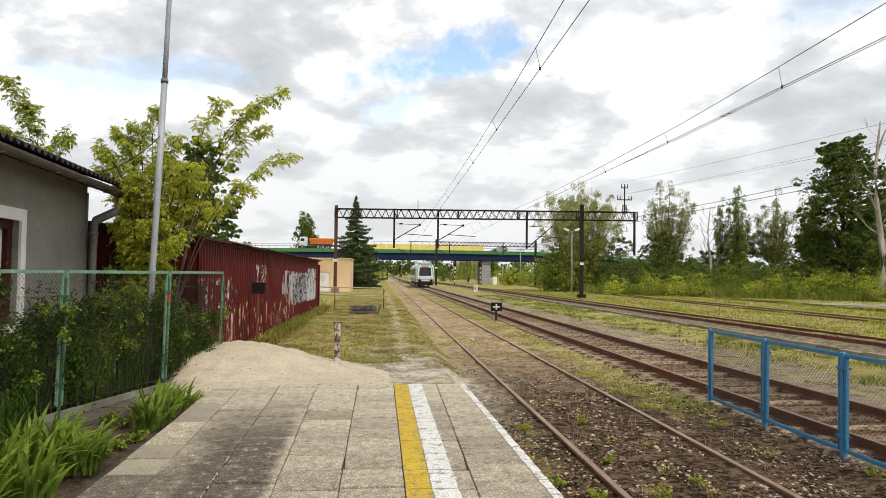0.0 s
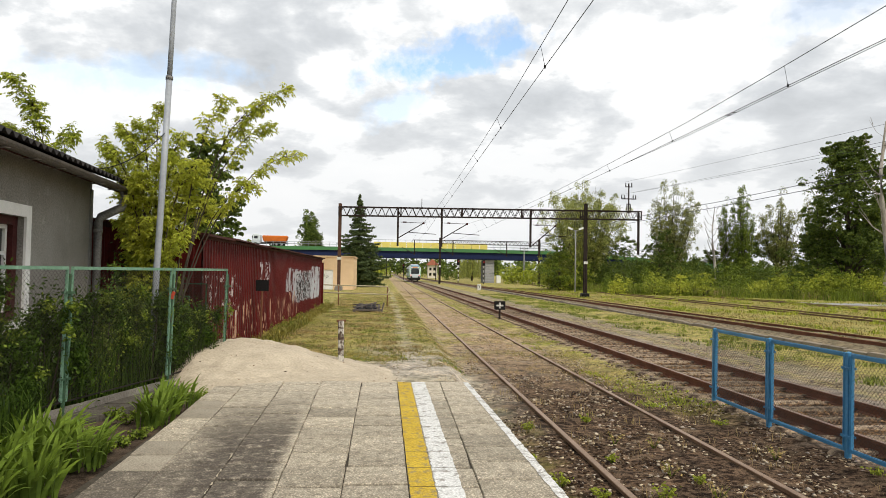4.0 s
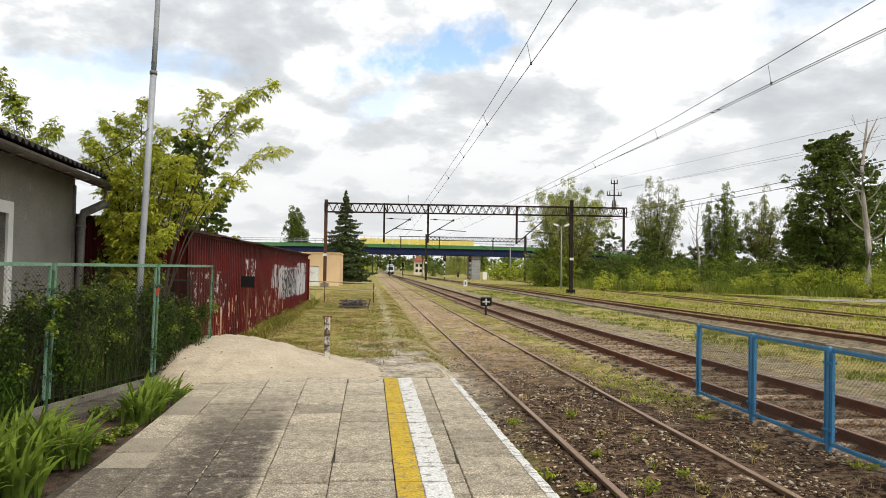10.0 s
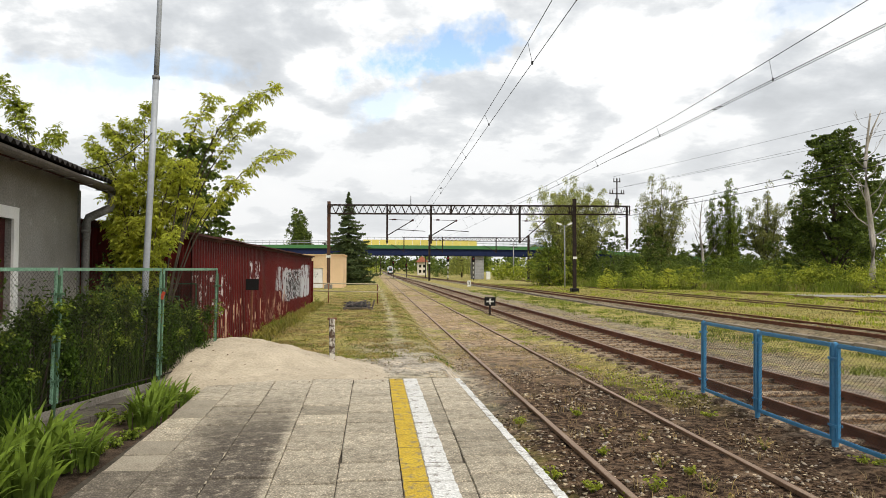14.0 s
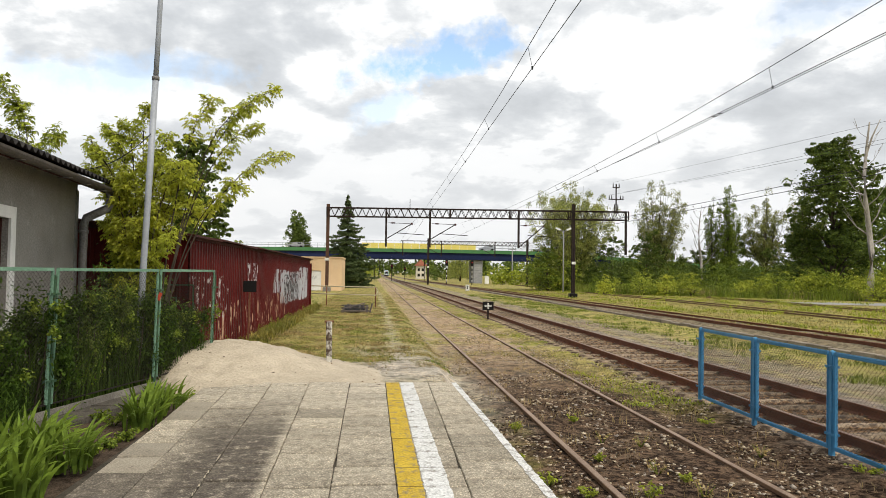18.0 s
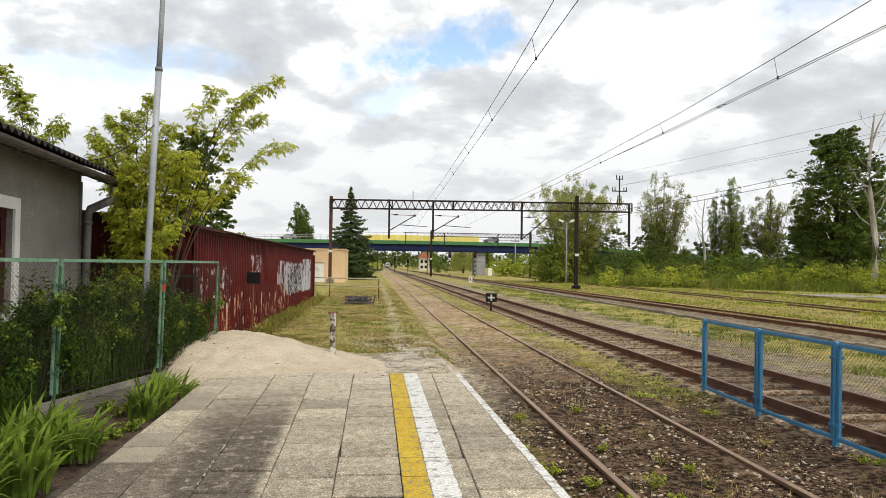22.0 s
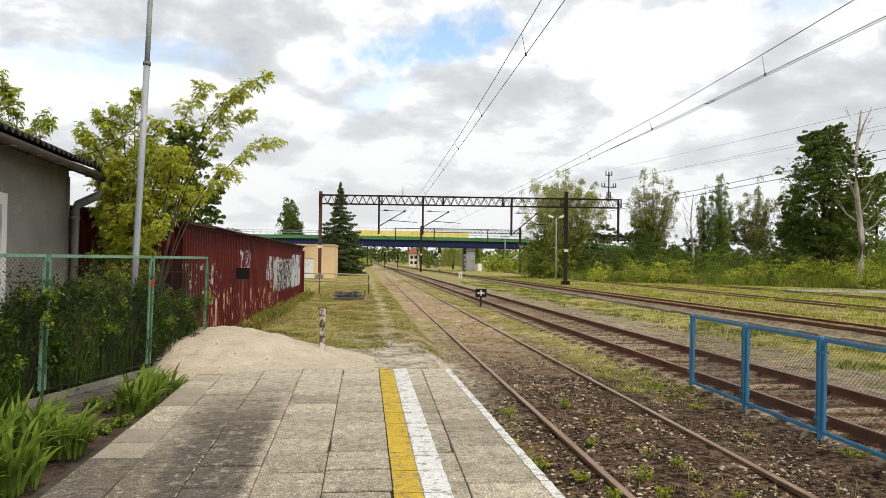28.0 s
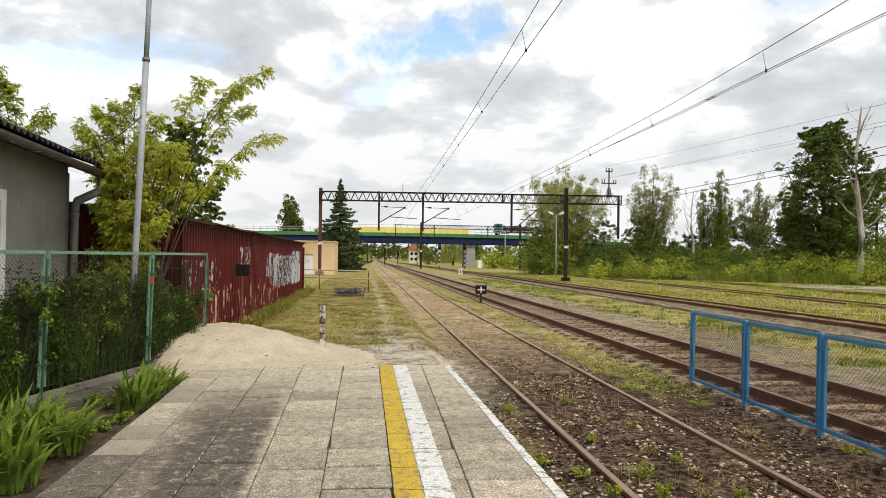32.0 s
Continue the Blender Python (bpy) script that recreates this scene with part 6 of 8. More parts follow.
def between(p, inside):
    u = p[:, 0] - LEAN * p[:, 1]
    return p[((u > 5.3) & (u < 7.25)) == inside]


bedp = between(not_on_rail(scatter(19000, 5.2, 7.7, 5, 50, 1.7)), True)
bedp[:, 2] += 0.02
tagged(stones("track_ballast", bedp, 0.018, 0.045, M["bed_stone"]), "dark rusty ballast between the rails", "ballast", kind="stuff")
tagged(stones("track_ballast", between(scatter(18000, 4.9, 9.4, 5, 48, 1.8), False), 0.018, 0.045, M["grey_stone"]), "grey stone ballast beside the main track", "ballast", kind="stuff")
tagged(stones("track_ballast", scatter(6000, 8.8, 10.8, 8, 45, 1.8), 0.015, 0.04, M["grey_stone"]), "brown-grey stone ballast beside the main track", "ballast", kind="stuff")
tagged(stones("track_ballast", scatter(3600, 13.15, 14.4, 10, 45, 1.6), 0.012, 0.04, M["grey_stone"]), "grey stones along the old kerb", "ballast", kind="stuff")
tagged(stones("gravel", scatter(6500, -0.3, 2.0, 10.35, 30, 2.2), 0.005, 0.026, M["pale_stone"]), "pale gravel on the trodden path", "gravel", kind="stuff")


# ---- grass and weeds ----
def blades(p, h, w, lean=0.5, seg=2):
    """Bent grass blades at the points: n x seg quads."""
    n = len(p)
    a = rng.uniform(0, 6.28, n)
    d = np.stack([np.cos(a), np.sin(a), np.zeros(n)], 1)
    s = np.stack([-np.sin(a + rng.normal(0, 0.5, n)), np.cos(a), np.zeros(n)], 1)
    hh = (h * rng.uniform(0.5, 1.3, n))[:, None]
    ww = (w * rng.uniform(0.7, 1.3, n))[:, None]
    k = (lean * rng.uniform(0.1, 1.2, n))[:, None] * hh
    up = np.array([0, 0, 1.0])
    mid = p + up * hh * 0.55 + d * k * 0.3
    tip = p + up * hh * (1 - 0.25 * lean) + d * k
    if seg == 1:
        return np.stack([p - s * ww * 0.5, p + s * ww * 0.5, tip + s * ww * 0.08, tip - s * ww * 0.08], 1)
    q1 = np.stack([p - s * ww * 0.5, p + s * ww * 0.5, mid + s * ww * 0.45, mid - s * ww * 0.45], 1)
    q2 = np.stack([mid - s * ww * 0.45, mid + s * ww * 0.45, tip + s * ww * 0.06, tip - s * ww * 0.06], 1)
    return np.concatenate([q1, q2])


def patchy(p, scale, keep):
    """Keep the points that fall in clumps."""
    v = np.array([noise.noise(Vector((x * scale, y * scale, 3.7))) for x, y, _ in p])
    return p[v > keep]


def lumpy(p, lo, hi, scale):
    return lo + (hi - lo) * np.clip(np.array([0.5 + 0.9 * noise.noise(Vector((x * scale, y * scale, 1.7))) for x, y, _ in p]), 0, 1)


def tufts(p, k, spread):
    q = np.repeat(p, k, axis=0)
    q[:, :2] += rng.normal(0, spread, (len(q), 2))
    q[:, 2] = ground_z(q[:, 0], q[:, 1])
    return q


FAR_GRASS = ("meadow", "tall_meadow", "lawn", "grass_strip")


def lawn(name, label, p, h, w, material, lean=0.6):
    ob = raw_quads(name, blades(p, h, w, lean, 1 if name in FAR_GRASS else 2), M[material])
    tagged(ob, label, "grass", kind="stuff")


def off_path(p):
    """Thin the grass out towards the path, the gravel apron and the sand, with ragged borders."""
    x, y = p[:, 0], p[:, 1]
    r = np.array([noise.noise(Vector((a * 1.3, b * 0.9, 8.1))) for a, b in zip(x, y)]) + rng.normal(0, 0.22, len(p))
    path = np.abs(x - 0.58) > 0.16 + 0.25 * r
    apron = (y + 1.3 * r > 13.2) | (x < -0.9)
    sand = (y + 0.5 * r > 13.4) | (x > -0.6)
    edge = x < 1.5 + 0.6 * r
    return p[path & apron & sand & edge]


def off_third(p):
    return p[(p[:, 0] > 16.6) | ((p[:, 0] > 14.9) & (p[:, 0] < 15.7))]


pl = off_path(scatter(60000, -3.0, 1.9, 11.5, 62, 1.7))
lawn("lawn", "mown dry-green grass beside the shed", pl, lumpy(pl, 0.01, 0.075, 1.4), 0.014, "grass", 1.7)
lawn("lawn", "dry straw-coloured grass beside the shed", off_path(patchy(scatter(60000, -3.0, 2.0, 11.5, 66, 1.7), 0.8, 0.0)), 0.06, 0.014, "straw", 1.7)
lawn("tall_grass", "taller green grass along the foot of the shed", tufts(scatter(420, -3.05, -2.5, 13.5, 36, 1.3), 9, 0.06), 0.24, 0.014, "grass", 0.7)
lawn("grass_strip", "patchy green grass between the tracks", patchy(not_on_rail(scatter(13000, 4.0, 5.3, 10, 75, 1.3)), 0.9, 0.08), 0.055, 0.012, "grass", 1.1)
lawn("grass_strip", "dry grass in the siding", patchy(not_on_rail(scatter(14000, 1.7, 4.9, 14, 80, 1.5)), 0.5, 0.0), 0.05, 0.014, "straw", 1.1)
lawn("grass_strip", "green grass in the siding", patchy(not_on_rail(scatter(14000, 1.7, 4.9, 17, 80, 1.3)), 0.4, 0.1), 0.06, 0.014, "grass", 1.0)
lawn("grass_strip", "fresh green weeds along the ballast edge", patchy(scatter(22000, 9.6, 12.9, 8, 75, 1.4), 0.7, 0.0), 0.10, 0.02, "leaf_meadow", 0.9)
lawn("meadow", "short yellow-green grass between the old tracks", (pm := off_third(scatter(60000, 14.2, 36, 14, 110, 1.5))), lumpy(pm, 0.02, 0.16, 0.5), 0.03, "grass", 1.2)
lawn("meadow", "dry grass between the old tracks", off_third(patchy(scatter(40000, 14.2, 40, 14, 110, 1.5), 0.25, 0.05)), 0.09, 0.03, "straw", 0.8)


lawn("weed_clumps", "clumps of taller green weeds between the old tracks", tufts(off_third(patchy(scatter(2600, 17, 44, 16, 100, 1.4), 0.3, 0.02)), 14, 0.18), 0.2, 0.035, "leaf_lime", 0.7)
lawn("weed_clumps", "fresh green weed clumps along the ballast edge", tufts(patchy(scatter(900, 9.3, 12.8, 8, 70, 1.4), 0.6, 0.0), 18, 0.12), 0.13, 0.022, "leaf_meadow", 0.8)
lawn("weed_clumps", "green weed clumps between siding and main track", tufts(patchy(scatter(420, 4.0, 5.2, 10.5, 60, 1.2), 0.6, 0.05), 22, 0.1), 0.055, 0.014, "leaf_lime", 1.1)
lawn("dry_stalks", "dry grass stalks standing in the soil", tufts(not_on_rail(scatter(110, 1.7, 5.0, 4.5, 16, 1.2)), 12, 0.07), 0.12, 0.004, "straw", 0.7)
lawn("dry_stalks", "heaps of mown dry grass on the lawn", tufts(off_path(patchy(scatter(1100, -2.8, 1.2, 13.5, 50, 1.5), 0.9, 0.05)), 26, 0.1), 0.09, 0.012, "straw", 1.4)
lawn("lawn_clumps", "fresh green clumps in the mown grass", tufts(off_path(patchy(scatter(900, -2.9, 1.4, 13.5, 50, 1.5), 0.7, 0.1)), 22, 0.12), 0.05, 0.013, "grass", 1.3)
lawn("lawn_clumps", "dark green clumps in the mown grass", tufts(off_path(patchy(scatter(1700, -2.9, 1.4, 13.5, 50, 1.5), 1.1, 0.05)), 16, 0.14), 0.05, 0.013, "leaf_mid", 1.3)


def bank_points(n):
    x = rng.uniform(27, 72, n)
    y = 93 - (x - 28) * 0.95 + rng.uniform(-11, 12, n) + np.maximum(0, x - 45) * 0.35
    return np.stack([x, y, ground_z(x, y)], 1)


bp1, bp2 = bank_points(40000), bank_points(34000)


lawn("tall_meadow", "tall green grass and weeds below the trees", bp1, lumpy(bp1, 0.15, 1.3, 0.55), 0.055, "leaf_meadow", 0.5)
lawn("tall_meadow", "tall dark green weeds below the trees", (pd := patchy(bp2, 0.2, 0.0)), lumpy(pd, 0.5, 1.7, 0.5), 0.055, "leaf_mid", 0.5)
lawn("tall_meadow", "dry pale grass heads in the meadow", patchy(bank_points(16000), 0.3, 0.1), 0.95, 0.04, "straw", 0.4)


def weed(x, y, h, w, n=110, leaf="leaf_mid", label="small leafy green weed in the soil"):
    z = gz(x, y) if not (-2.2 < x < 1.25 and y < PLAT_END) else 0.0
    h, w = h * 0.62, w * 0.65
    t = thing("weed", label, "weed", pose(x, y, z), group="weeds")
    bm = bmesh.new()
    cs = []
    for k in range(6):
        a = k * 1.05 + rng.random()
        e = Vector((math.cos(a) * w * 0.4, math.sin(a) * w * 0.4, h * rng.uniform(0.5, 1.0)))
        tube(bm, [(0, 0, -0.02), e * 0.6, e], [0.005, 0.004, 0.002], 4)
        cs += [tuple(e), tuple(e * 0.6)]
    tagged(part("stem_cluster", bm, M["leaf_mid"], t), kind="stuff")
    p = cluster_points(cs, [(w * 0.22, w * 0.22, h * 0.25)] * len(cs), n)
    p[:, 2] = np.maximum(p[:, 2], 0.01)
    raw_quads("foliage", leaf_quads(p, 0.036, 0.5, 0.6), M[leaf], t)


for x, y, h, w in ((1.85, 8.9, 0.16, 0.24), (1.72, 6.7, 0.14, 0.3), (1.95, 6.2, 0.12, 0.3), (2.5, 6.1, 0.2, 0.34), (2.05, 5.6, 0.2, 0.22), (2.45, 5.55, 0.2, 0.22), (2.75, 9.4, 0.13, 0.3), (2.45, 7.4, 0.1, 0.2),
                   (3.05, 6.6, 0.1, 0.2), (5.0, 6.7, 0.14, 0.5), (4.6, 9.3, 0.12, 0.4), (1.6, 7.6, 0.1, 0.2), (3.1, 5.5, 0.14, 0.14)):
    weed(x, y, h * 1.2, w, 130, "leaf_lime")
for x, y in ((3.0, 6.1), (2.9, 6.9), (2.75, 8.2), (3.15, 8.0), (2.85, 5.6), (4.4, 7.6)):
    weed(x, y, 0.22, 0.35, 60, "straw", "dry withered weed stalks on the soil")
for x, y in ((-2.45, 6.9), (-2.38, 7.2), (-2.5, 6.6), (-2.35, 9.4), (-3.35, 6.3), (-3.2, 6.9), (-3.15, 7.5), (-3.0, 8.2), (-2.9, 7.2), (-2.75, 7.9), (-2.8, 9.0), (-2.65, 9.6)):
    weed(x, y, 0.2, 0.35, 260, "leaf_mid", "leafy green weed beside the slabs")


for x, y, h in ((-2.85, 13.3, 0.95), (-2.95, 12.7, 0.8), (-2.9, 19.5, 0.5), (-2.8, 21.2, 0.6), (-2.85, 24.5, 0.55), (-2.75, 30.0, 0.6), (-2.8, 34.5, 0.9)):
    weed(x, y, h, 0.75, 240, "leaf_mid", "tall leafy weed at the foot of the shed")


def iris(x, y, n, h, label):
    t = thing("iris_plant", label, "plant", pose(x, y, -0.09), group="iris clumps")
    q = []
    for k in range(n):
        a, r = rng.uniform(0, 6.28), 0.2 * math.sqrt(rng.random())
        b = np.array([r * math.cos(a), r * math.sin(a), 0.0])
        da = a + rng.normal(0, 0.7)
        d = np.array([math.cos(da) * 0.8 + 0.15, math.sin(da) * 0.8 - 0.1, 0])
        s = np.array([-math.sin(da + 0.6), math.cos(da + 0.6), 0.0])
        L = h * rng.uniform(0.6, 1.15)
        bend = rng.uniform(0.2, 0.65) if rng.random() < 0.75 else rng.uniform(0.6, 0.95)
        pts = []
        for u in np.linspace(0, 1, 7):
            pts.append(b + d * (L * bend * u ** 1.8) + np.array([0, 0, L * (u - 0.55 * bend * u ** 3)]))
        ws = [0.012, 0.018, 0.02, 0.02, 0.017, 0.011, 0.001]
        for i in range(6):
            q.append(np.stack([pts[i] - s * ws[i], pts[i] + s * ws[i], pts[i + 1] + s * ws[i + 1], pts[i + 1] - s * ws[i + 1]]))
        raw_quads("leaf_blade", np.stack(q), M["iris"], t)
        q = []


for x, y, n, h in ((-2.65, 4.75, 60, 0.62), (-2.5, 5.25, 65, 0.55), (-2.85, 5.4, 50, 0.62), (-2.75, 5.9, 60, 0.62), (-2.5, 6.15, 55, 0.5), (-2.95, 6.5, 45, 0.55), (-2.42, 7.75, 46, 0.46), (-2.5, 8.25, 46, 0.46), (-2.45, 8.75, 36, 0.42)):
    iris(x, y, n, h, "clump of green sword-shaped iris leaves")


# ---- fences ----
def mesh_panel(p0, p1, z0, z1, cell, r, material, parent, lean=0.0):
    """Chain-link between two points: two sets of slanted wires."""
    p0, p1 = Vector(p0), Vector(p1)
    L, H = (p1 - p0).length, z1 - z0
    d = (p1 - p0) / L
    nrm = Vector((d.y, -d.x, 0))
    quads = []
    n = int((L + H) / cell)
    for sgn in (1, -1):
        for k in range(n + 1):
            u0 = k * cell - (H if sgn > 0 else 0)
            ua, ub, za, zb = u0, u0 + H, z0, z1
            if sgn < 0:
                ua, ub, za, zb = u0, u0 - H, z0, z1
            lo, hi = sorted((ua, ub))
            if hi <= 0 or lo >= L:
                continue
            pts = []
            for u, z in ((ua, za), (ub, zb)):
                uc = min(max(u, 0), L)
                zc = za + (uc - ua) / (ub - ua) * (zb - za)
                q = p0 + d * uc + nrm * (0.003 * sgn)
                pts.append(np.array((q.x + lean * zc, q.y, zc)))
            a, b = pts
            o1, o2 = np.array(nrm) * r, np.array((d.x * r, d.y * r, -sgn * r)) * 0.7
            c = [o1 + o2 * 0, o2, -o1, -o2]
            for i in range(4):
                j = (i + 1) % 4
                quads.append(np.stack([a + c[i], a + c[j], b + c[j], b + c[i]]))
    ob = raw_quads("chain_link_mesh", np.stack(quads), M[material], parent)
    return ob


def bar(bm, a, b, w, t=None, lean=0.0):
    """A square bar between two points."""
    a, b = Vector(a), Vector(b)
    a.x, b.x = a.x + lean * a.z, b.x + lean * b.z
    q = (b - a).to_track_quat("Z", "Y")
    t = t or w
    r = []
    for p in (a, b):
        r.append([bm.verts.new(p + q @ Vector((sx * w / 2, sy * t / 2, 0))) for sx, sy in ((-1, -1), (1, -1), (1, 1), (-1, 1))])
    for i in range(4):
        bm.faces.new((r[0][i], r[0][(i + 1) % 4], r[1][(i + 1) % 4], r[1][i]))
    bm.faces.new(r[0][::-1])
    bm.faces.new(r[1])


def fence_bay(fence, p0, p1, z0, z1, steel, wire, cell, r, w, lean, inset, low_steel=None):
    p0, p1 = Vector((*p0, 0)), Vector((*p1, 0))
    d = (p1 - p0).normalized()
    a, b = p0 + d * inset, p1 - d * inset
    bm = bmesh.new()
    for s, e in (((a, z1), (b, z1)), ((a, z0), (a, z1)), ((b, z0), (b, z1))) + (() if low_steel else (((a, z0), (b, z0)),)):
        bar(bm, (s[0].x, s[0].y, s[1]), (e[0].x, e[0].y, e[1]), w * (1.35 if low_steel and s[1] == e[1] else 1), lean=lean)
        if low_steel is None:
            bar(bm, (s[0].x, s[0].y, s[1]), (e[0].x, e[0].y, e[1]), w * 0.35, w * 1.5, lean=lean)
    f = part("panel_frame", bm, M[steel], fence)
    if low_steel:
        bm = bmesh.new()
        bar(bm, (a.x, a.y, z0), (b.x, b.y, z0), w * 0.6, lean=lean)
        part("bottom_bar", bm, M[low_steel], f, "rusty bottom bar")
    mesh_panel(a, b, z0 + 0.01, z1 - 0.01, cell, r, wire, f, lean)


def fence_post(fence, p, z0, z1, w, steel, lean, d, straps):
    bm = bmesh.new()
    bar(bm, (p[0], p[1], z0 - 0.15), (p[0], p[1], z1), w, lean=lean)
    v = [bm.verts.new((p[0] + lean * z1 + sx * w / 2, p[1] + sy * w / 2, z1)) for sx, sy in ((-1, -1), (1, -1), (1, 1), (-1, 1))]
    tip = bm.verts.new((p[0] + lean * z1, p[1], z1 + w * 0.35))
    for i in range(4):
        bm.faces.new((v[i], v[(i + 1) % 4], tip))
    t = part("post", bm, M[steel], fence)
    for z in straps:
        q = Vector((p[0], p[1], z))
        dd = Vector((d[0], d[1], 0)).normalized()
        n = Vector((dd.y, -dd.x, 0)) * (w / 2 + 0.008)
        for s in (1, -1):
            bm = bmesh.new()
            bar(bm, q - dd * 0.08 + n * s, q + dd * 0.08 + n * s, 0.008, 0.028, lean=lean)
            cyl(bm, q + n * s * 1.0 + Vector((lean * z, 0, 0)), q + n * s * 1.5 + Vector((lean * z, 0, 0)), 0.01, n=6)
            part("strap", bm, M[steel], t)


GP = [(-4.4, 4.0), (-3.97, 6.03), (-3.5, 8.06), (-2.98, 10.06), (-2.62, 11.85)]
green_fence = thing("green_fence", "green steel fence of framed rusty chain-link panels", "fence")
for a, b in zip(GP, GP[1:]):
    fence_bay(green_fence, a, b, 0.10, 1.57, "green", "wire", 0.055, 0.0018, 0.027, 0.02, 0.042, "wire")
for p in GP:
    fence_post(green_fence, p, -0.1, 1.5, 0.032, "green_post", 0.02, (0.22, 1), (0.35, 1.3))
ap = thing("fence_apron", "strip of old grey concrete along the fence foot", "pavement", kind="structure")
for k, (a, b) in enumerate(zip(GP, GP[1:])):
    for q in range(3):
        u0, u1 = q / 3, (q + 1) / 3 - 0.01
        bm = bmesh.new()
        pa, pc = Vector(a).lerp(Vector(b), u0), Vector(a).lerp(Vector(b), u1)
        v = [bm.verts.new((p.x + o, p.y, z)) for z in (-0.16, -0.045 + 0.008 * (q % 2)) for p, o in ((pa, 0.02), (pa, 0.4), (pc, 0.4), (pc, 0.02))]
        for f in ((3, 2, 1, 0), (4, 5, 6, 7), (0, 1, 5, 4), (1, 2, 6, 5), (2, 3, 7, 6), (3, 0, 4, 7)):
            bm.faces.new([v[i] for i in f])
        part("concrete_slab", bm, M["apron"], ap)
fb = thing("fence_base", "low weathered concrete board under the green fence", "kerb", kind="structure")
for a, b in zip(GP, GP[1:]):
    bm = bmesh.new()
    bar(bm, (a[0] - 0.01, a[1], -0.01), (b[0] - 0.01, b[1], -0.01), 0.04, 0.09)
    part("base_board", bm, M["concrete"], fb)

inner_gate = thing("inner_fence_panel", "dark green framed mesh panel standing behind the fence corner", "fence")
for x0, x1, y, zt in ((-3.6, -3.16, 11.7, 1.13), (-3.6, -2.98, 12.05, 1.33)):
    bm = bmesh.new()
    for a, b in (((x0, zt), (x1, zt)), ((x1, -0.15), (x1, zt)), ((x0, -0.15), (x0, zt)), ((x0, 0.55), (x1, 0.55))):
        bar(bm, (a[0], y, a[1]), (b[0], y, b[1]), 0.022)
    fr0 = part("panel_frame", bm, M["green_post"], inner_gate)
    mesh_panel((x0, y, 0), (x1, y, 0), 0.0, zt - 0.01, 0.06, 0.0016, "wire", fr0)
ribbon = thing("ribbon", "faded red ribbon tied to the fence post", "ribbon", pose(-2.95, 10.03, 1.22))
for k, (dx, dz, tilt) in enumerate(((0.02, 0.02, 20), (-0.015, 0.0, -25), (0.015, -0.035, 5))):
    bm = bmesh.new()
    box(bm, dx - 0.022, dx + 0.022, -0.006 - 0.004 * k, -0.002 - 0.004 * k, dz - 0.03, dz + 0.03, 0.0015, Matrix.Rotation(radians(tilt), 4, "Y"))
    part("loop" if k < 2 else "tail", bm, M["ribbon_red"], ribbon)

BP = [(5.2, 10.73), (5.15, 9.05), (5.14, 7.43), (5.12, 5.75), (5.1, 4.1)]
blue_fence = thing("blue_fence", "blue steel fence with chain-link panels between the tracks", "fence")
for a, b in zip(BP, BP[1:]):
    fence_bay(blue_fence, a, b, -0.30, 0.745, "blue", "mesh_grey", 0.058, 0.0021, 0.034, 0.012, 0.056)
for p in BP:
    fence_post(blue_fence, p, -0.44, 0.77, 0.05, "blue", 0.012, (0, 1), (-0.15, 0.6))

# ---- pole, posts and signs near the platform ----
pole = thing("lamp_pole", "tall grey metal pole leaning slightly beside the shed", "pole")
bm = bmesh.new()
tube(bm, [(-3.278, 10.25, -0.2), (-3.230, 10.25, 1.6), (-3.191, 10.25, 2.6), (-3.133, 10.25, 4.3)], [0.047, 0.046, 0.045, 0.044], 12)
part("lower_shaft", bm, M["galv"], pole)
bm = bmesh.new()
tube(bm, [(-3.133, 10.25, 4.3), (-3.114, 10.25, 4.9), (-2.978, 10.25, 9.5)], [0.037, 0.036, 0.032], 12)
part("upper_shaft", bm, M["galv"], pole)
for z, x in ((4.3, -3.133),):
    bm = bmesh.new()
    cyl(bm, (x, 10.25, z - 0.02), (x, 10.25, z + 0.03), 0.053, n=12)
    part("band", bm, M["zinc"], pole)
wire_thing([sag((-3.16, 10.2, 3.5), (-4.1, 10.25, 2.97), 0.12)], 0.006, "slack cable from the pole to the house")

post = thing("white_post", "short white-painted concrete post with rusty peeling patches", "post", pose(-0.73, 12.2, gz(-0.73, 12.2), 0.5, -0.8, 8))
bm = bmesh.new()
box(bm, -0.048, 0.048, -0.045, 0.045, -0.2, 0.86, 0.01)
part("shaft", bm, mat("peeling_white", (0.72, 0.69, 0.62), (0.60, 0.56, 0.49), 2, 40, 0.9, 0.5, c3=(0.10, 0.065, 0.045), spots=0.5), post)
bm = bmesh.new()
box(bm, -0.075, 0.08, -0.02, 0.02, 0.84, 0.875)
part("top_bracket", bm, M["rail"], post)

plate = thing("black_plate_sign", "blank black metal plate on a thin rusty stake", "sign", pose(-2.82, 16.5, gz(-2.82, 16.5)))
bm = bmesh.new()
box(bm, -0.15, 0.15, -0.012, 0.0, 1.24, 1.5, 0.004)
part("plate", bm, M["black"], plate)
bm = bmesh.new()
bar(bm, (-0.02, 0.02, -0.2), (0.0, 0.012, 1.45), 0.03)
part("stake", bm, M["rail"], plate)

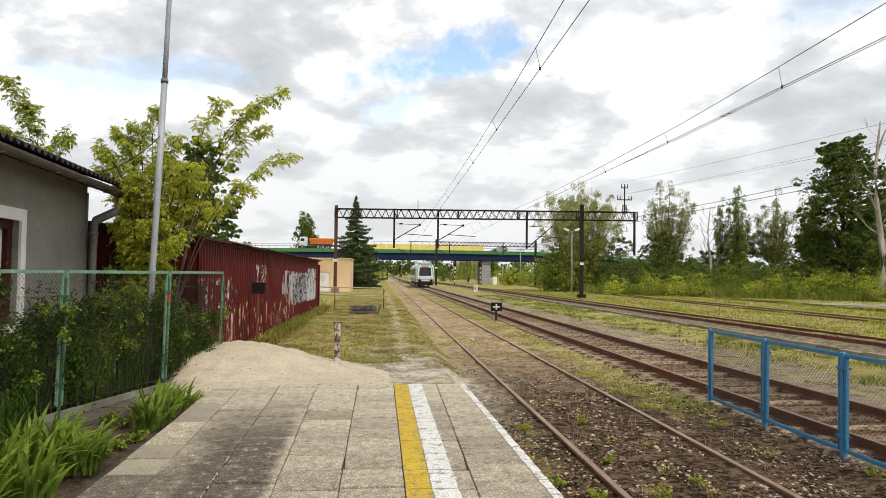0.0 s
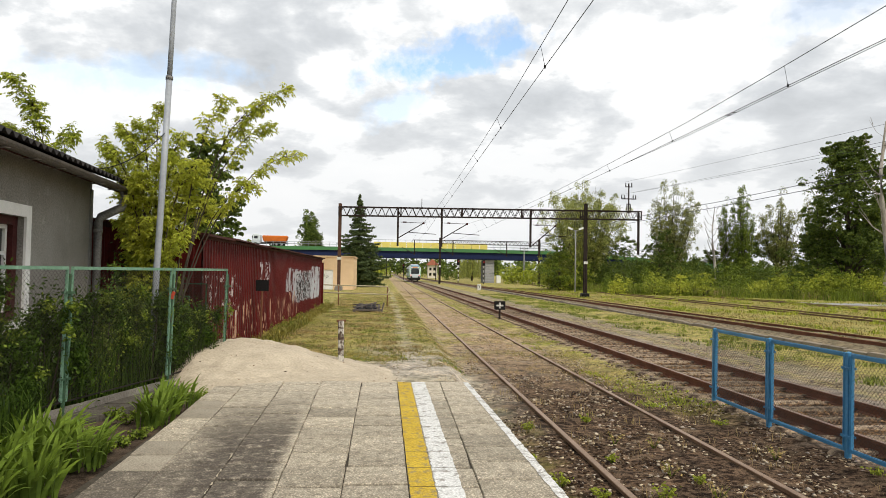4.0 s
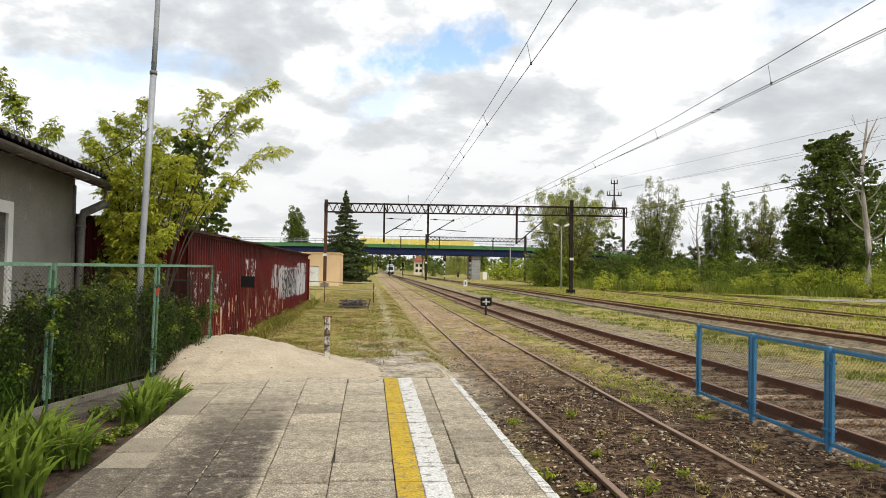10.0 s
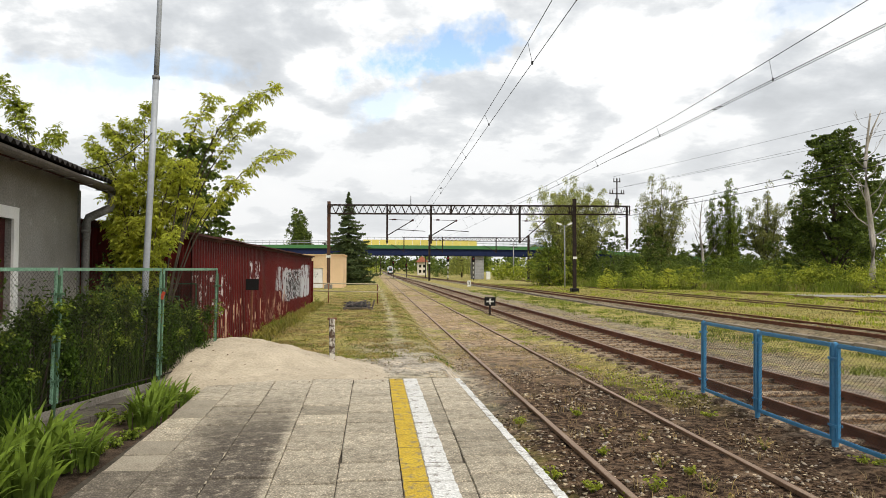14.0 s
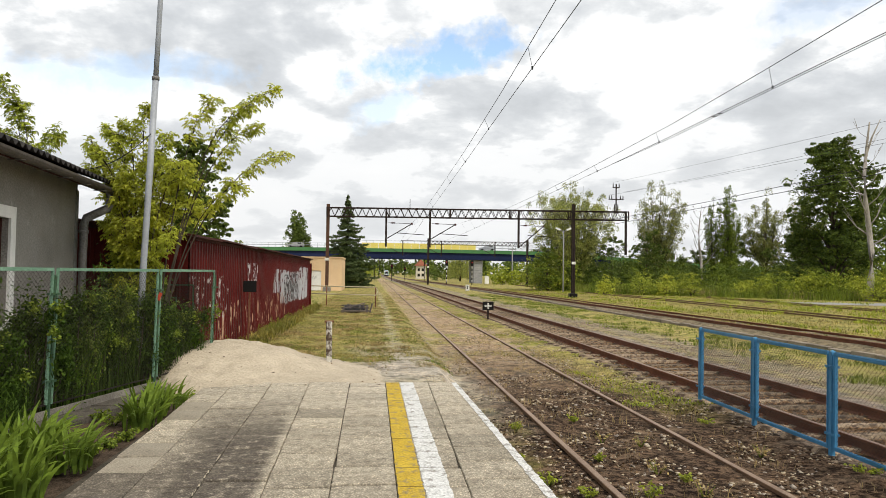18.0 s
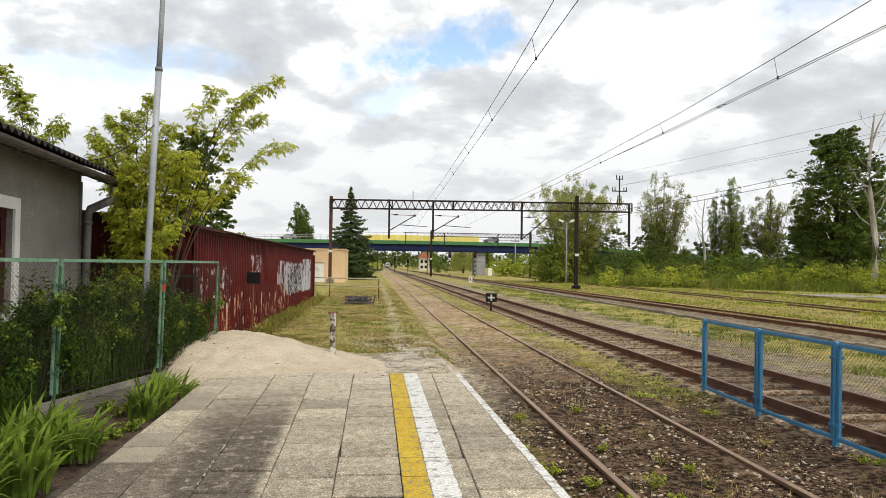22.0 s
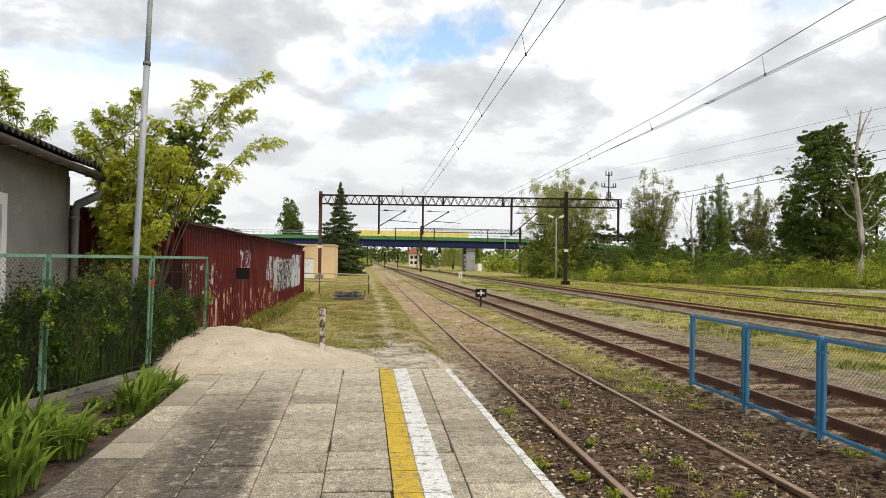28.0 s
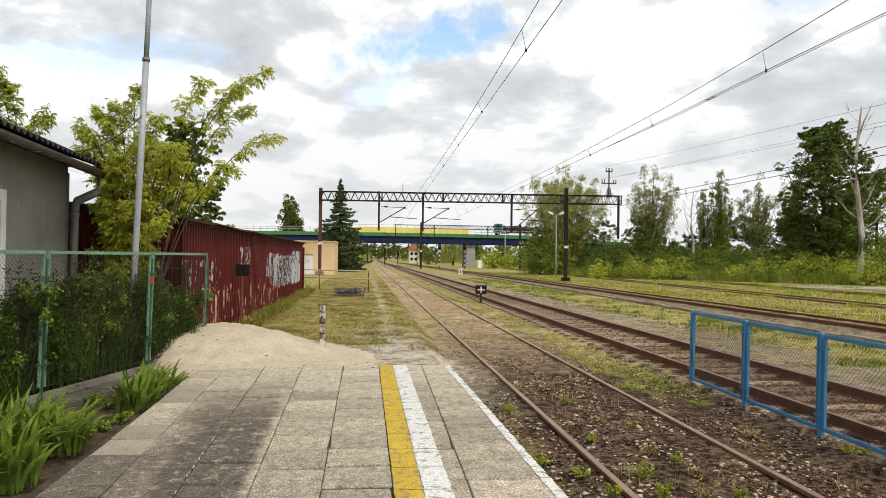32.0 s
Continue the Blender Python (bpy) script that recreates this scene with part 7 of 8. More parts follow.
sgn = thing("cross_signal", "black signal board with a white cross on a short post", "signal", pose(5.12, 31, gz(5.12, 31)))
bm = bmesh.new()
box(bm, -0.04, 0.04, -0.03, 0.03, -0.2, 0.55)
part("post", bm, M["steel_brown"], sgn)
bm = bmesh.new()
box(bm, -0.25, 0.25, -0.06, -0.035, 0.42, 0.8, 0.006)
bd = part("board", bm, M["black"], sgn)
bm = bmesh.new()
box(bm, -0.16, 0.16, -0.066, -0.0605, 0.575, 0.645)
box(bm, -0.035, 0.035, -0.067, -0.0612, 0.48, 0.74)
part("white_cross", bm, M["white"], bd)

km = thing("track_marker", "small white stone marker with a dark figure", "marker", pose(12.3, 91, gz(12.3, 91)))
bm = bmesh.new()
box(bm, -0.25, 0.25, -0.08, 0.08, -0.1, 0.8, 0.03)
part("stone", bm, M["white"], km)
bm = bmesh.new()
box(bm, -0.05, 0.05, -0.088, -0.083, 0.25, 0.6)
part("dark_bar", bm, M["black"], km)

# old timber frame lying in the grass
fr = thing("timber_frame", "weathered grey slatted timber frame lying in the grass", "frame", pose(-0.80, 32.0, gz(-0.8, 32.0) - 0.06, 1.2, 0, 2))
r5 = random.Random(9)
for x in (-0.54, 0.5):
    bm = bmesh.new()
    bar(bm, (x, -1.5, 0.10), (x + 0.12, 2.2, 0.14), 0.10)
    part("beam", bm, M["old_timber"], fr)
for y in (-1.45, 0.3, 2.1):
    bm = bmesh.new()
    bar(bm, (-0.62, y, 0.19), (0.64, y + r5.uniform(-0.05, 0.05), 0.20), 0.09, 0.06)
    part("cross_beam", bm, M["old_timber"], fr)
for k in range(5):
    x = -0.4 + k * 0.19
    bm = bmesh.new()
    bar(bm, (x, -1.4 + r5.uniform(-0.1, 0.3), 0.255 + r5.uniform(-0.01, 0.02)), (x + r5.uniform(0.0, 0.2), 2.05 + r5.uniform(-0.5, 0.1), 0.255 + r5.uniform(-0.01, 0.03)), 0.06, 0.04)
    part("slat", bm, M["old_timber"] if k % 2 else M["steel_brown"], fr)
bm = bmesh.new()
bar(bm, (-0.45, -1.2, 0.30), (0.48, 1.9, 0.31), 0.08, 0.03)
part("diagonal_board", bm, M["old_timber"], fr)
bm = bmesh.new()
bar(bm, (0.6, -1.5, 0.0), (0.74, -1.2, 0.5), 0.05)
part("stake", bm, M["old_timber"], fr)

# dark sheets added below the slats so that the gaps look shaded
for x0, x1 in ((-0.46, -0.1), (-0.08, 0.24), (0.26, 0.46)):
    bm = bmesh.new()
    box(bm, x0, x1, -1.3, 1.9, 0.175, 0.2)
    part("base_board", bm, M["under"], fr, "dark sheet standing in for the shade under the slats")
for y in (-1.4, 2.0):
    bm = bmesh.new()
    box(bm, -0.5, 0.55, y + 0.1, y + 0.2, -0.2, 0.1)
    part("bearer", bm, M["old_timber"], fr)

# pipe barrier by the track
pb = thing("pipe_barrier", "low barrier of pale yellow pipes", "barrier")
pp = mat("pale_pipe", (0.55, 0.48, 0.33), (0.45, 0.38, 0.26), 3, 30, 0.6, 0.1)
for nm, a, b, r in (("rail_pipe", (-4.9, 38.0, 0.83), (0.12, 36, 0.80), 0.03), ("rail_pipe", (-3.4, 36.4, 0.45), (0.14, 35.4, 0.42), 0.03), ("link_pipe", (0.12, 36, 0.80), (0.26, 35.7, 0.62), 0.028), ("link_pipe", (0.26, 35.7, 0.62), (0.14, 35.4, 0.42), 0.028)):
    bm = bmesh.new()
    cyl(bm, a, b, r, n=7)
    part(nm, bm, pp, pb)
for x, y, h in ((0.14, 35.9, 0.8), (-4.8, 37.9, 0.83), (-2.4, 37.0, 0.8)):
    bm = bmesh.new()
    cyl(bm, (x, y, gz(x, y) - 0.1), (x, y, h), 0.03, n=7)
    part("upright", bm, M["rail"], pb)

# ---- low beige building ----
def make_low_building():
    g0 = gz(-5, 70)
    b = thing("low_building", "low flat-roofed building with peach plaster walls", "building")
    x0, x1, y0, y1, zt = -12.3, -3.1, 70.0, 78.0, 2.9
    bm = bmesh.new()
    dx0, dx1, dz = -6.75, -5.1, 1.65
    box(bm, x0, dx0, y0, y0 + 0.3, g0 - 0.2, zt)
    box(bm, dx1, x1, y0, y0 + 0.3, g0 - 0.2, zt)
    box(bm, dx0, dx1, y0, y0 + 0.3, dz, zt)
    part("front_wall", bm, M["beige"], b)
    bm = bmesh.new()
    box(bm, x1 - 0.3, x1, y0 + 0.303, y1, g0 - 0.2, zt)
    part("side_wall", bm, M["beige"], b)
    bm = bmesh.new()
    box(bm, x0, x0 + 0.3, y0 + 0.303, y1, g0 - 0.2, zt)
    part("side_wall", bm, M["beige"], b)
    bm = bmesh.new()
    box(bm, x0 + 0.303, x1 - 0.303, y1 - 0.3, y1, g0 - 0.2, zt)
    part("back_wall", bm, M["beige"], b)
    bm = bmesh.new()
    box(bm, x0 - 0.08, x1 + 0.08, y0 - 0.08, y1 + 0.08, zt + 0.003, zt + 0.12)
    part("roof", bm, M["beige"], b)
    bm = bmesh.new()
    box(bm, dx0, dx1, y0 + 0.1, y0 + 0.16, g0, dz - 0.003, 0.01)
    d = part("door", bm, M["trim"], b, "white metal door with dark scribbles")
    bm = bmesh.new()
    for k, (u, v) in enumerate(((0.1, 0.62), (0.22, 0.70), (0.36, 0.6), (0.5, 0.68), (0.62, 0.58), (0.72, 0.66))):
        cx, cz = dx0 + u * 1.35 + 0.1, g0 + v * 2.0
        bar(bm, (cx, y0 + 0.095, cz - 0.15), (cx + 0.08, y0 + 0.095, cz + 0.18), 0.035, 0.01)
        bar(bm, (cx, y0 + 0.094, cz + 0.1), (cx + 0.14, y0 + 0.094, cz - 0.05), 0.03, 0.01)
    part("dark_bars", bm, M["black"], d)


make_low_building()


# ---- lamp post, second gantry, signals ----
def lamp_post(x, y, h):
    t = thing("street_lamp", "pale concrete lamp post with two short arms", "lamp post", pose(x, y, gz(x, y)))
    bm = bmesh.new()
    tube(bm, [(0, 0, -0.3), (0, 0, h)], [0.1, 0.065], 8)
    part("post", bm, M["pier"], t)
    for s in (-1, 1):
        bm = bmesh.new()
        tube(bm, [(0, 0, h - 0.2), (s * 0.3, 0, h), (s * 0.55, 0, h + 0.12)], 0.04, 6)
        part("arm", bm, M["pier"], t)
        bm = bmesh.new()
        bar(bm, (s * 0.4, 0, h + 0.08), (s * 1.0, 0, h + 0.3), 0.1, 0.22)
        part("lantern", bm, M["trim"], t)


lamp_post(23.44, 85, 7.75)


def second_gantry():
    y = 145.0
    g = thing("overhead_line_gantry", "dark lattice steel gantry in the distance before the bridge", "gantry")
    x0, x1, z0, z1 = 11.0, 32.6, 7.45, 8.2
    bm = bmesh.new()
    for z in (z0, z1):
        box(bm, x0, x1, y - 0.06, y + 0.06, z - 0.06, z + 0.06)
    n = 26
    st = (x1 - x0) / n
    for k in range(n):
        a = x0 + k * st
        cyl(bm, (a, y, z0), (a + st / 2, y, z1), 0.05, n=4, caps=False)
        cyl(bm, (a + st / 2, y, z1), (a + st, y, z0), 0.05, n=4, caps=False)
    part("lattice_beam", bm, M["steel_brown"], g)
    for x in (11.3, 32.2):
        bm = bmesh.new()
        box(bm, x - 0.2, x + 0.2, y - 0.2, y + 0.2, gz(x, y) - 0.2, 8.7)
        part("mast", bm, M["steel_brown"], g)
        bm = bmesh.new()
        box(bm, x - 0.22, x + 0.22, y - 0.24, y - 0.21, 2.6, 2.95)
        part("plate", bm, M["white"], g)
    for x in (6.0, 14.0, 25.3):
        bm = bmesh.new()
        box(bm, x - 0.1, x + 0.1, y - 0.1, y + 0.1, 5.0, 8.2)
        hp = part("hanging_post", bm, M["steel_brown"], g)
        bm = bmesh.new()
        cyl(bm, (x, y, 5.2), (x - 2.6, y, 6.6), 0.06, n=5)
        part("cantilever", bm, M["steel_brown"], hp)
    bm = bmesh.new()
    box(bm, 5.6, 11.0, y - 0.06, y + 0.06, 8.1, 8.2)
    part("tie_bar", bm, M["steel_brown"], g)


second_gantry()


def signal(x, y, h, striped=False):
    t = thing("railway_signal", "railway colour-light signal on a post", "signal", pose(x, y, gz(x, y)), group="signals")
    for k in range(8):
        bm = bmesh.new()
        cyl(bm, (0, 0, k * h / 8 - (0.2 if k == 0 else 0)), (0, 0, (k + 1) * h / 8), 0.1, n=8)
        part("post", bm, M["white"] if striped and k % 2 else M["steel_brown"], t)
    bm = bmesh.new()
    box(bm, -0.3, 0.3, -0.15, 0.12, h, h + 1.3, 0.06)
    hd = part("signal_head", bm, M["black"], t)
    for z in (0.35, 0.8):
        bm = bmesh.new()
        cyl(bm, (0, -0.22, h + z), (0, -0.15, h + z), 0.12, n=10)
        part("lens", bm, M["signal_red"] if z > 0.5 else M["dark_glass"], hd)


signal(5.4, 205, 3.6)
signal(9.7, 215, 3.0)
signal(15.7, 150, 3.9, True)
signal(21.5, 152, 4.0, True)


def power_pole(x, y, h):
    t = thing("power_pole", "grey power pole with two cross-arms", "pole", pose(x, y, gz(x, y)))
    bm = bmesh.new()
    tube(bm, [(0, 0, -0.3), (0, 0, h)], [0.16, 0.1], 8)
    part("post", bm, M["pier"], t)
    for z in (h - 0.5, h - 1.1):
        bm = bmesh.new()
        box(bm, -0.9, 0.9, -0.05, 0.05, z - 0.05, z + 0.05)
        for q in (-0.8, -0.3, 0.3, 0.8):
            cyl(bm, (q, 0, z), (q, 0, z + 0.25), 0.05, n=6)
        part("cross_arm", bm, M["steel_brown"], t)


power_pole(31.6, 158, 8.6)
for x, y, h in ((-3.0, 190, 7.0), (0.5, 230, 8.0), (14.5, 200, 7.5), (2.5, 300, 9), (13, 290, 9)):
    t = thing("line_mast", "thin overhead line mast beyond the bridge", "mast", pose(x, y, gz(x, y)))
    bm = bmesh.new()
    box(bm, -0.12, 0.12, -0.12, 0.12, -0.2, h)
    part("post", bm, M["steel_brown"], t)
    bm = bmesh.new()
    cyl(bm, (0, 0, h - 1.5), (2.4, 0, h - 0.8), 0.05, n=5)
    part("arm", bm, M["steel_brown"], t)


# ---- far house and right-hand edge ----
def far_house():
    x, y = 22.4, 330
    g = gz(x, y)
    h = thing("house", "distant cream house with a red hipped roof", "house", pose(x, y, g))
    bm = bmesh.new()
    box(bm, -2.2, 2.2, 0, 5, -0.2, 6.2)
    part("walls", bm, M["cream"], h)
    bm = bmesh.new()
    vs = box(bm, -3.0, 3.0, -0.8, 5.8, 6.2, 9.0)
    for v in vs:
        if v.co.z > 7:
            v.co.x *= 0.1
            v.co.y = 2.5 + (v.co.y - 2.5) * 0.1
    part("roof", bm, M["red_tile"], h)
    for k in range(2):
        for z in (0.9, 3.4):
            bm = bmesh.new()
            box(bm, -1.6 + k * 1.9, -0.5 + k * 1.9, -0.06, 0.02, z + 0.3, z + 1.6)
            part("window", bm, M["dark_glass"], h)


far_house()
cab2 = thing("relay_cabinet", "small white relay cabinet beside the bridge pier", "cabinet", pose(28.1, 172, gz(28.1, 172)))
bm = bmesh.new()
box(bm, -0.5, 0.5, 0, 0.6, -0.1, 1.9, 0.04)
part("body", bm, M["trim"], cab2)
bm = bmesh.new()
box(bm, -0.56, 0.56, -0.06, 0.66, 1.9, 1.98)
part("lid", bm, M["galv"], cab2)

stk = random.Random(2)
for k in range(13):
    x = 31.5 + k * 1.1
    y = 87 - k * 0.35
    t = thing("fence_stake", "dark weathered fence stake in tall grass", "fence post", pose(x, y, gz(x, y), stk.uniform(-3, 3), stk.uniform(-4, 4), 0), group="meadow fence stakes")
    bm = bmesh.new()
    cyl(bm, (0, 0, -0.2), (0, 0, stk.uniform(1.3, 1.7)), 0.05, 0.04, 6)
    part("stake", bm, M["steel_brown"], t)

rd = []
for u in np.linspace(0, 1, 24):
    x, y = 35.5 + 40 * u, 57.5 - 12 * u
    rd += [(x, y - 3.2, gz(x, y - 3.2) + 0.04), (x, y + 3.2, gz(x, y + 3.2) + 0.04)]
ob = raw("road", rd, [(2 * i, 2 * i + 2, 2 * i + 3, 2 * i + 1) for i in range(23)], mat("grey_road", (0.44, 0.425, 0.41), (0.34, 0.33, 0.315), 0.6, 20, 0.9, 0.2))
tagged(ob, "narrow grey paved track beside the meadow", "road", kind="structure")


# ---- tree and bushes by the fence ----
def ash_leaves(c, d, L, leaflets=5):
    """Compound leaves at the points c: pointed leaflets in pairs along a drooping stalk."""
    d = d / (np.linalg.norm(d, axis=1)[:, None] + 1e-9)
    side0 = np.cross(d, [0, 0, 1.0])
    side0 /= np.linalg.norm(side0, axis=1)[:, None] + 1e-9
    out, n = [], len(c)
    L = L[:, None]
    for i in range(leaflets):
        u = (0.45, 0.45, 0.8, 0.8, 1.0)[i]
        p = c + d * L * u + np.array([0, 0, -0.35]) * L * u * u
        turn = (-1, 1, -1, 1, 0)[i]
        dd = d * 0.55 + side0 * 0.75 * turn + np.array([0, 0, -0.75]) + rng.normal(0, 0.22, (n, 3))
        dd /= np.linalg.norm(dd, axis=1)[:, None]
        s = np.cross(dd, np.array([0, 0, 1.0]) + rng.normal(0, 0.6, (n, 3)))
        s /= np.linalg.norm(s, axis=1)[:, None] + 1e-9
        ll = L * rng.uniform(0.48, 0.66, n)[:, None]
        w = ll * 0.2
        out.append(np.stack([p, p + dd * ll * 0.42 + s * w, p + dd * ll, p + dd * ll * 0.42 - s * w], 1))
    return np.concatenate(out)


def elder(label, base, tips, per, leaf="leaf_yellow", L=0.105, bare=0.3, reach=0.42, leaves=8):
    t = thing("ash_maple_tree", label, "tree")
    base = np.array(base, float)
    cs, ds = [], []
    for tip in tips:
        tip = np.array(tip, float) + np.array([0, 0.35, 0.04])
        bm = bmesh.new()
        span = tip - base
        mid1 = base + span * np.array([0.10, 0.1, 0.55])
        mid2 = base + span * np.array([0.50, 0.5, 0.98])
        ctrl = [base + np.array([rng.normal(0, 0.05), rng.normal(0, 0.05), 0]), mid1, mid2, tip]
        pts = []
        for u in np.linspace(0, 1, 9):
            a = [c * k * u ** i * (1 - u) ** (3 - i) for i, (c, k) in enumerate(zip(ctrl, (1, 3, 3, 1)))]
            pts.append(sum(a))
        tube(bm, pts, [0.015 * (1 - 0.8 * u) for u in np.linspace(0, 1, 9)], 6)
        for k in range(per):
            u = bare + (1 - bare) * (k + rng.random()) / per
            i = min(int(u * 8), 7)
            p = pts[i] + (pts[i + 1] - pts[i]) * (u * 8 - i)
            dirn = (pts[i + 1] - pts[i])
            dirn = dirn / np.linalg.norm(dirn)
            tw = dirn * 0.8 + rng.normal(0, 0.55, 3) * np.array([1, 1, 0.6]) + np.array([0, 0, 0.1])
            tw /= np.linalg.norm(tw)
            ln = rng.uniform(0.35, 1.0) * reach * (1.3 - 0.85 * u)
            e = p + tw * ln + np.array([0, 0, -0.12 * ln])
            tube(bm, [p, p + tw * ln * 0.5 + np.array([0, 0, 0.02]), e], [0.006, 0.0045, 0.002], 4)
            for w in np.linspace(0.15, 1.0, leaves):
                for m in (-1, 1):
                    sd = np.cross(tw, [0, 0, 1.0]) * m
                    cs.append(p + (e - p) * w)
                    ds.append(tw * 0.5 + sd * 0.8 + rng.normal(0, 0.35, 3))
        part("limb", bm, M["bark"], t)
    cs, ds = np.array(cs), np.array(ds)
    raw_quads("foliage", ash_leaves(cs, ds, L * rng.uniform(0.6, 1.2, len(cs))), M[leaf], t)


elder("yellow-green ash-leaved maple growing between house and shed", (-3.6, 11.25, -0.1),
      ((-3.13, 10.55, 3.54), (-3.77, 10.65, 3.7), (-4.27, 10.75, 3.33), (-3.96, 10.65, 3.6), (-3.29, 10.45, 3.18), (-2.86, 10.4, 3.1), (-4.35, 10.9, 3.1), (-4.1, 10.9, 3.7), (-4.45, 11.1, 3.5), (-3.5, 10.6, 3.95)), 23, bare=0.32)
elder("ash-leaved maple with long arching limbs over the shed roof", (-3.3, 11.2, -0.1),
      ((-1.50, 10.4, 4.3), (-1.36, 10.4, 3.30), (-1.98, 10.4, 2.85), (-2.42, 10.4, 4.1), (-1.75, 10.4, 3.75), (-1.9, 10.4, 4.05)), 15, bare=0.64, reach=0.34, leaves=7)
elder("yellow-green ash-leaved maple behind the fence", (-3.8, 11.4, -0.1),
      ((-4.2, 11.5, 2.85), (-3.7, 10.6, 3.0), (-2.9, 10.8, 3.1), (-3.3, 11.0, 2.5), (-3.9, 11.4, 2.2), (-2.6, 10.9, 2.5), (-3.5, 11.2, 3.4), (-4.0, 11.2, 3.0), (-3.1, 11.2, 3.3), (-3.7, 10.8, 1.8), (-2.75, 10.7, 2.9), (-4.25, 11.3, 2.3), (-3.0, 10.4, 2.0), (-3.4, 10.5, 2.3), (-2.75, 10.8, 2.65), (-4.3, 11.6, 2.2), (-4.2, 11.5, 2.6), (-4.35, 11.7, 2.75)), 24, bare=0.25)
elder("ash-leaved maple rising behind the house roof", (-7.0, 15.5, -0.2),
      ((-7.95, 15.0, 5.5), (-7.5, 15.0, 4.95), (-6.75, 15.0, 4.4), (-8.1, 15.2, 4.5), (-8.6, 15.2, 4.05), (-7.0, 15.4, 3.6)), 18, "leaf_lime", 0.16, 0.45, 0.55)


def bush(x, y, h, w, d, n, leaf, size, label):
    t = thing("bush", label, "shrub", pose(x, y, -0.09, 0, 0, -13))
    bm = bmesh.new()
    cs, rs = [], []
    for k in range(16):
        cx, cy, cz = rng.uniform(-d / 2, d / 2), rng.uniform(-w / 2, w / 2), h * rng.uniform(0.2, 0.9)
        tube(bm, [(cx * 0.4, cy * 0.7, 0), (cx * 0.8, cy, cz * 0.6), (cx, cy, cz)], [0.014, 0.01, 0.004], 4)
        cs.append((cx, cy, cz))
        rs.append((d * 0.28, w * 0.2, h * 0.2))
    part("stem", bm, M["bark"], t)
    p = cluster_points(cs, rs, n)
    p[:, 2] = np.abs(p[:, 2])
    raw_quads("foliage", leaf_quads(p, size, 0.9, 0.4), M[leaf], t)
    k = rng.integers(0, len(cs), 7)
    tips = [(cs[i][0] + rng.normal(0, d * 0.2) + d * 0.2, cs[i][1] + rng.normal(0, w * 0.15), cs[i][2] + h * 0.08) for i in k]
    p = cluster_points(tips, [(0.08, 0.11, 0.12)] * 7, n // 14)
    p[:, 2] = np.abs(p[:, 2])
    raw_quads("young_leaves", leaf_quads(p, size * 0.85, 0.7, 0.5), M["leaf_mid"], t)


# most hedge bushes take leaf_shade, whose dark colour stands in for shadow depth
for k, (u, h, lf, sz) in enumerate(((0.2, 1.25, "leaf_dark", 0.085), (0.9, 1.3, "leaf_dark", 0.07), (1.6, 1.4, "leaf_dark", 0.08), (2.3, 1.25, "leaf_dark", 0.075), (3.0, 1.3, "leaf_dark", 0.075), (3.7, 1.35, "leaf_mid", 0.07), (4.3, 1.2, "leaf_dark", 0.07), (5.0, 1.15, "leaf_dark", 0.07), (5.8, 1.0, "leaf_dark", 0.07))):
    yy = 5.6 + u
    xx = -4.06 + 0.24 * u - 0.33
    bush(xx + 0.08, yy, h * (1.2 if u < 2 else 1.08), 1.0, 0.5, 10500, "leaf_shade" if lf == "leaf_dark" else "leaf_dark", sz * 0.72, "dense green bush growing through the fence, mostly darkened as in shade")
bush(-3.55, 9.1, 1.1, 0.7, 0.4, 900, "leaf_mid", 0.06, "yellow-green leafy bush behind the fence")
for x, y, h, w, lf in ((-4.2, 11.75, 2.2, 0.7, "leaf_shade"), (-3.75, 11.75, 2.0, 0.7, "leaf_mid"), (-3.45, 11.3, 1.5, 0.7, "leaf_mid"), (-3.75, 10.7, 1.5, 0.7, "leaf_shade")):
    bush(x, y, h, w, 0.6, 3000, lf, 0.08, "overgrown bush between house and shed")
# rank grass in the same darkened colour, shading the foot of the hedge
lawn("rank_grass", "rank grass behind the fence, darkened as in shade", np.stack([(u := rng.uniform(0, 6, 2600)) * 0.24 - 4.06 - rng.uniform(0.05, 0.6, 2600), 5.6 + u, np.full(2600, -0.09)], 1), 0.95, 0.012, "leaf_shade", 0.35)
lawn("rank_grass", "rank grass leaning over the fence foot, darkened as in shade", np.stack([(u := rng.uniform(-1.2, 1.6, 1500)) * 0.24 - 4.06 + rng.uniform(0.02, 0.42, 1500), 5.6 + u, np.full(1500, -0.09)], 1), 0.55, 0.014, "leaf_shade", 0.6)

# ---- things on the move ----
train = thing("railcar", "white, blue and green diesel railcar with lit red tail lamps", "train")


def train_section(w0, w1, z0, z1, y0, y1, bm, r=0.35):
    prof = [(-w0, z0), (w0, z0), (w1, z0 + 0.6), (w1, z1 - 0.9), (w1 - 0.12, z1 - 0.45), (w1 - r - 0.15, z1 - 0.1), (w1 - r - 0.6, z1), (-w1 + r + 0.6, z1), (-w1 + r + 0.15, z1 - 0.1), (-w1 + 0.12, z1 - 0.45), (-w1, z1 - 0.9), (-w1, z0 + 0.6)]
    extrude_profile(bm, prof, y0, y1)


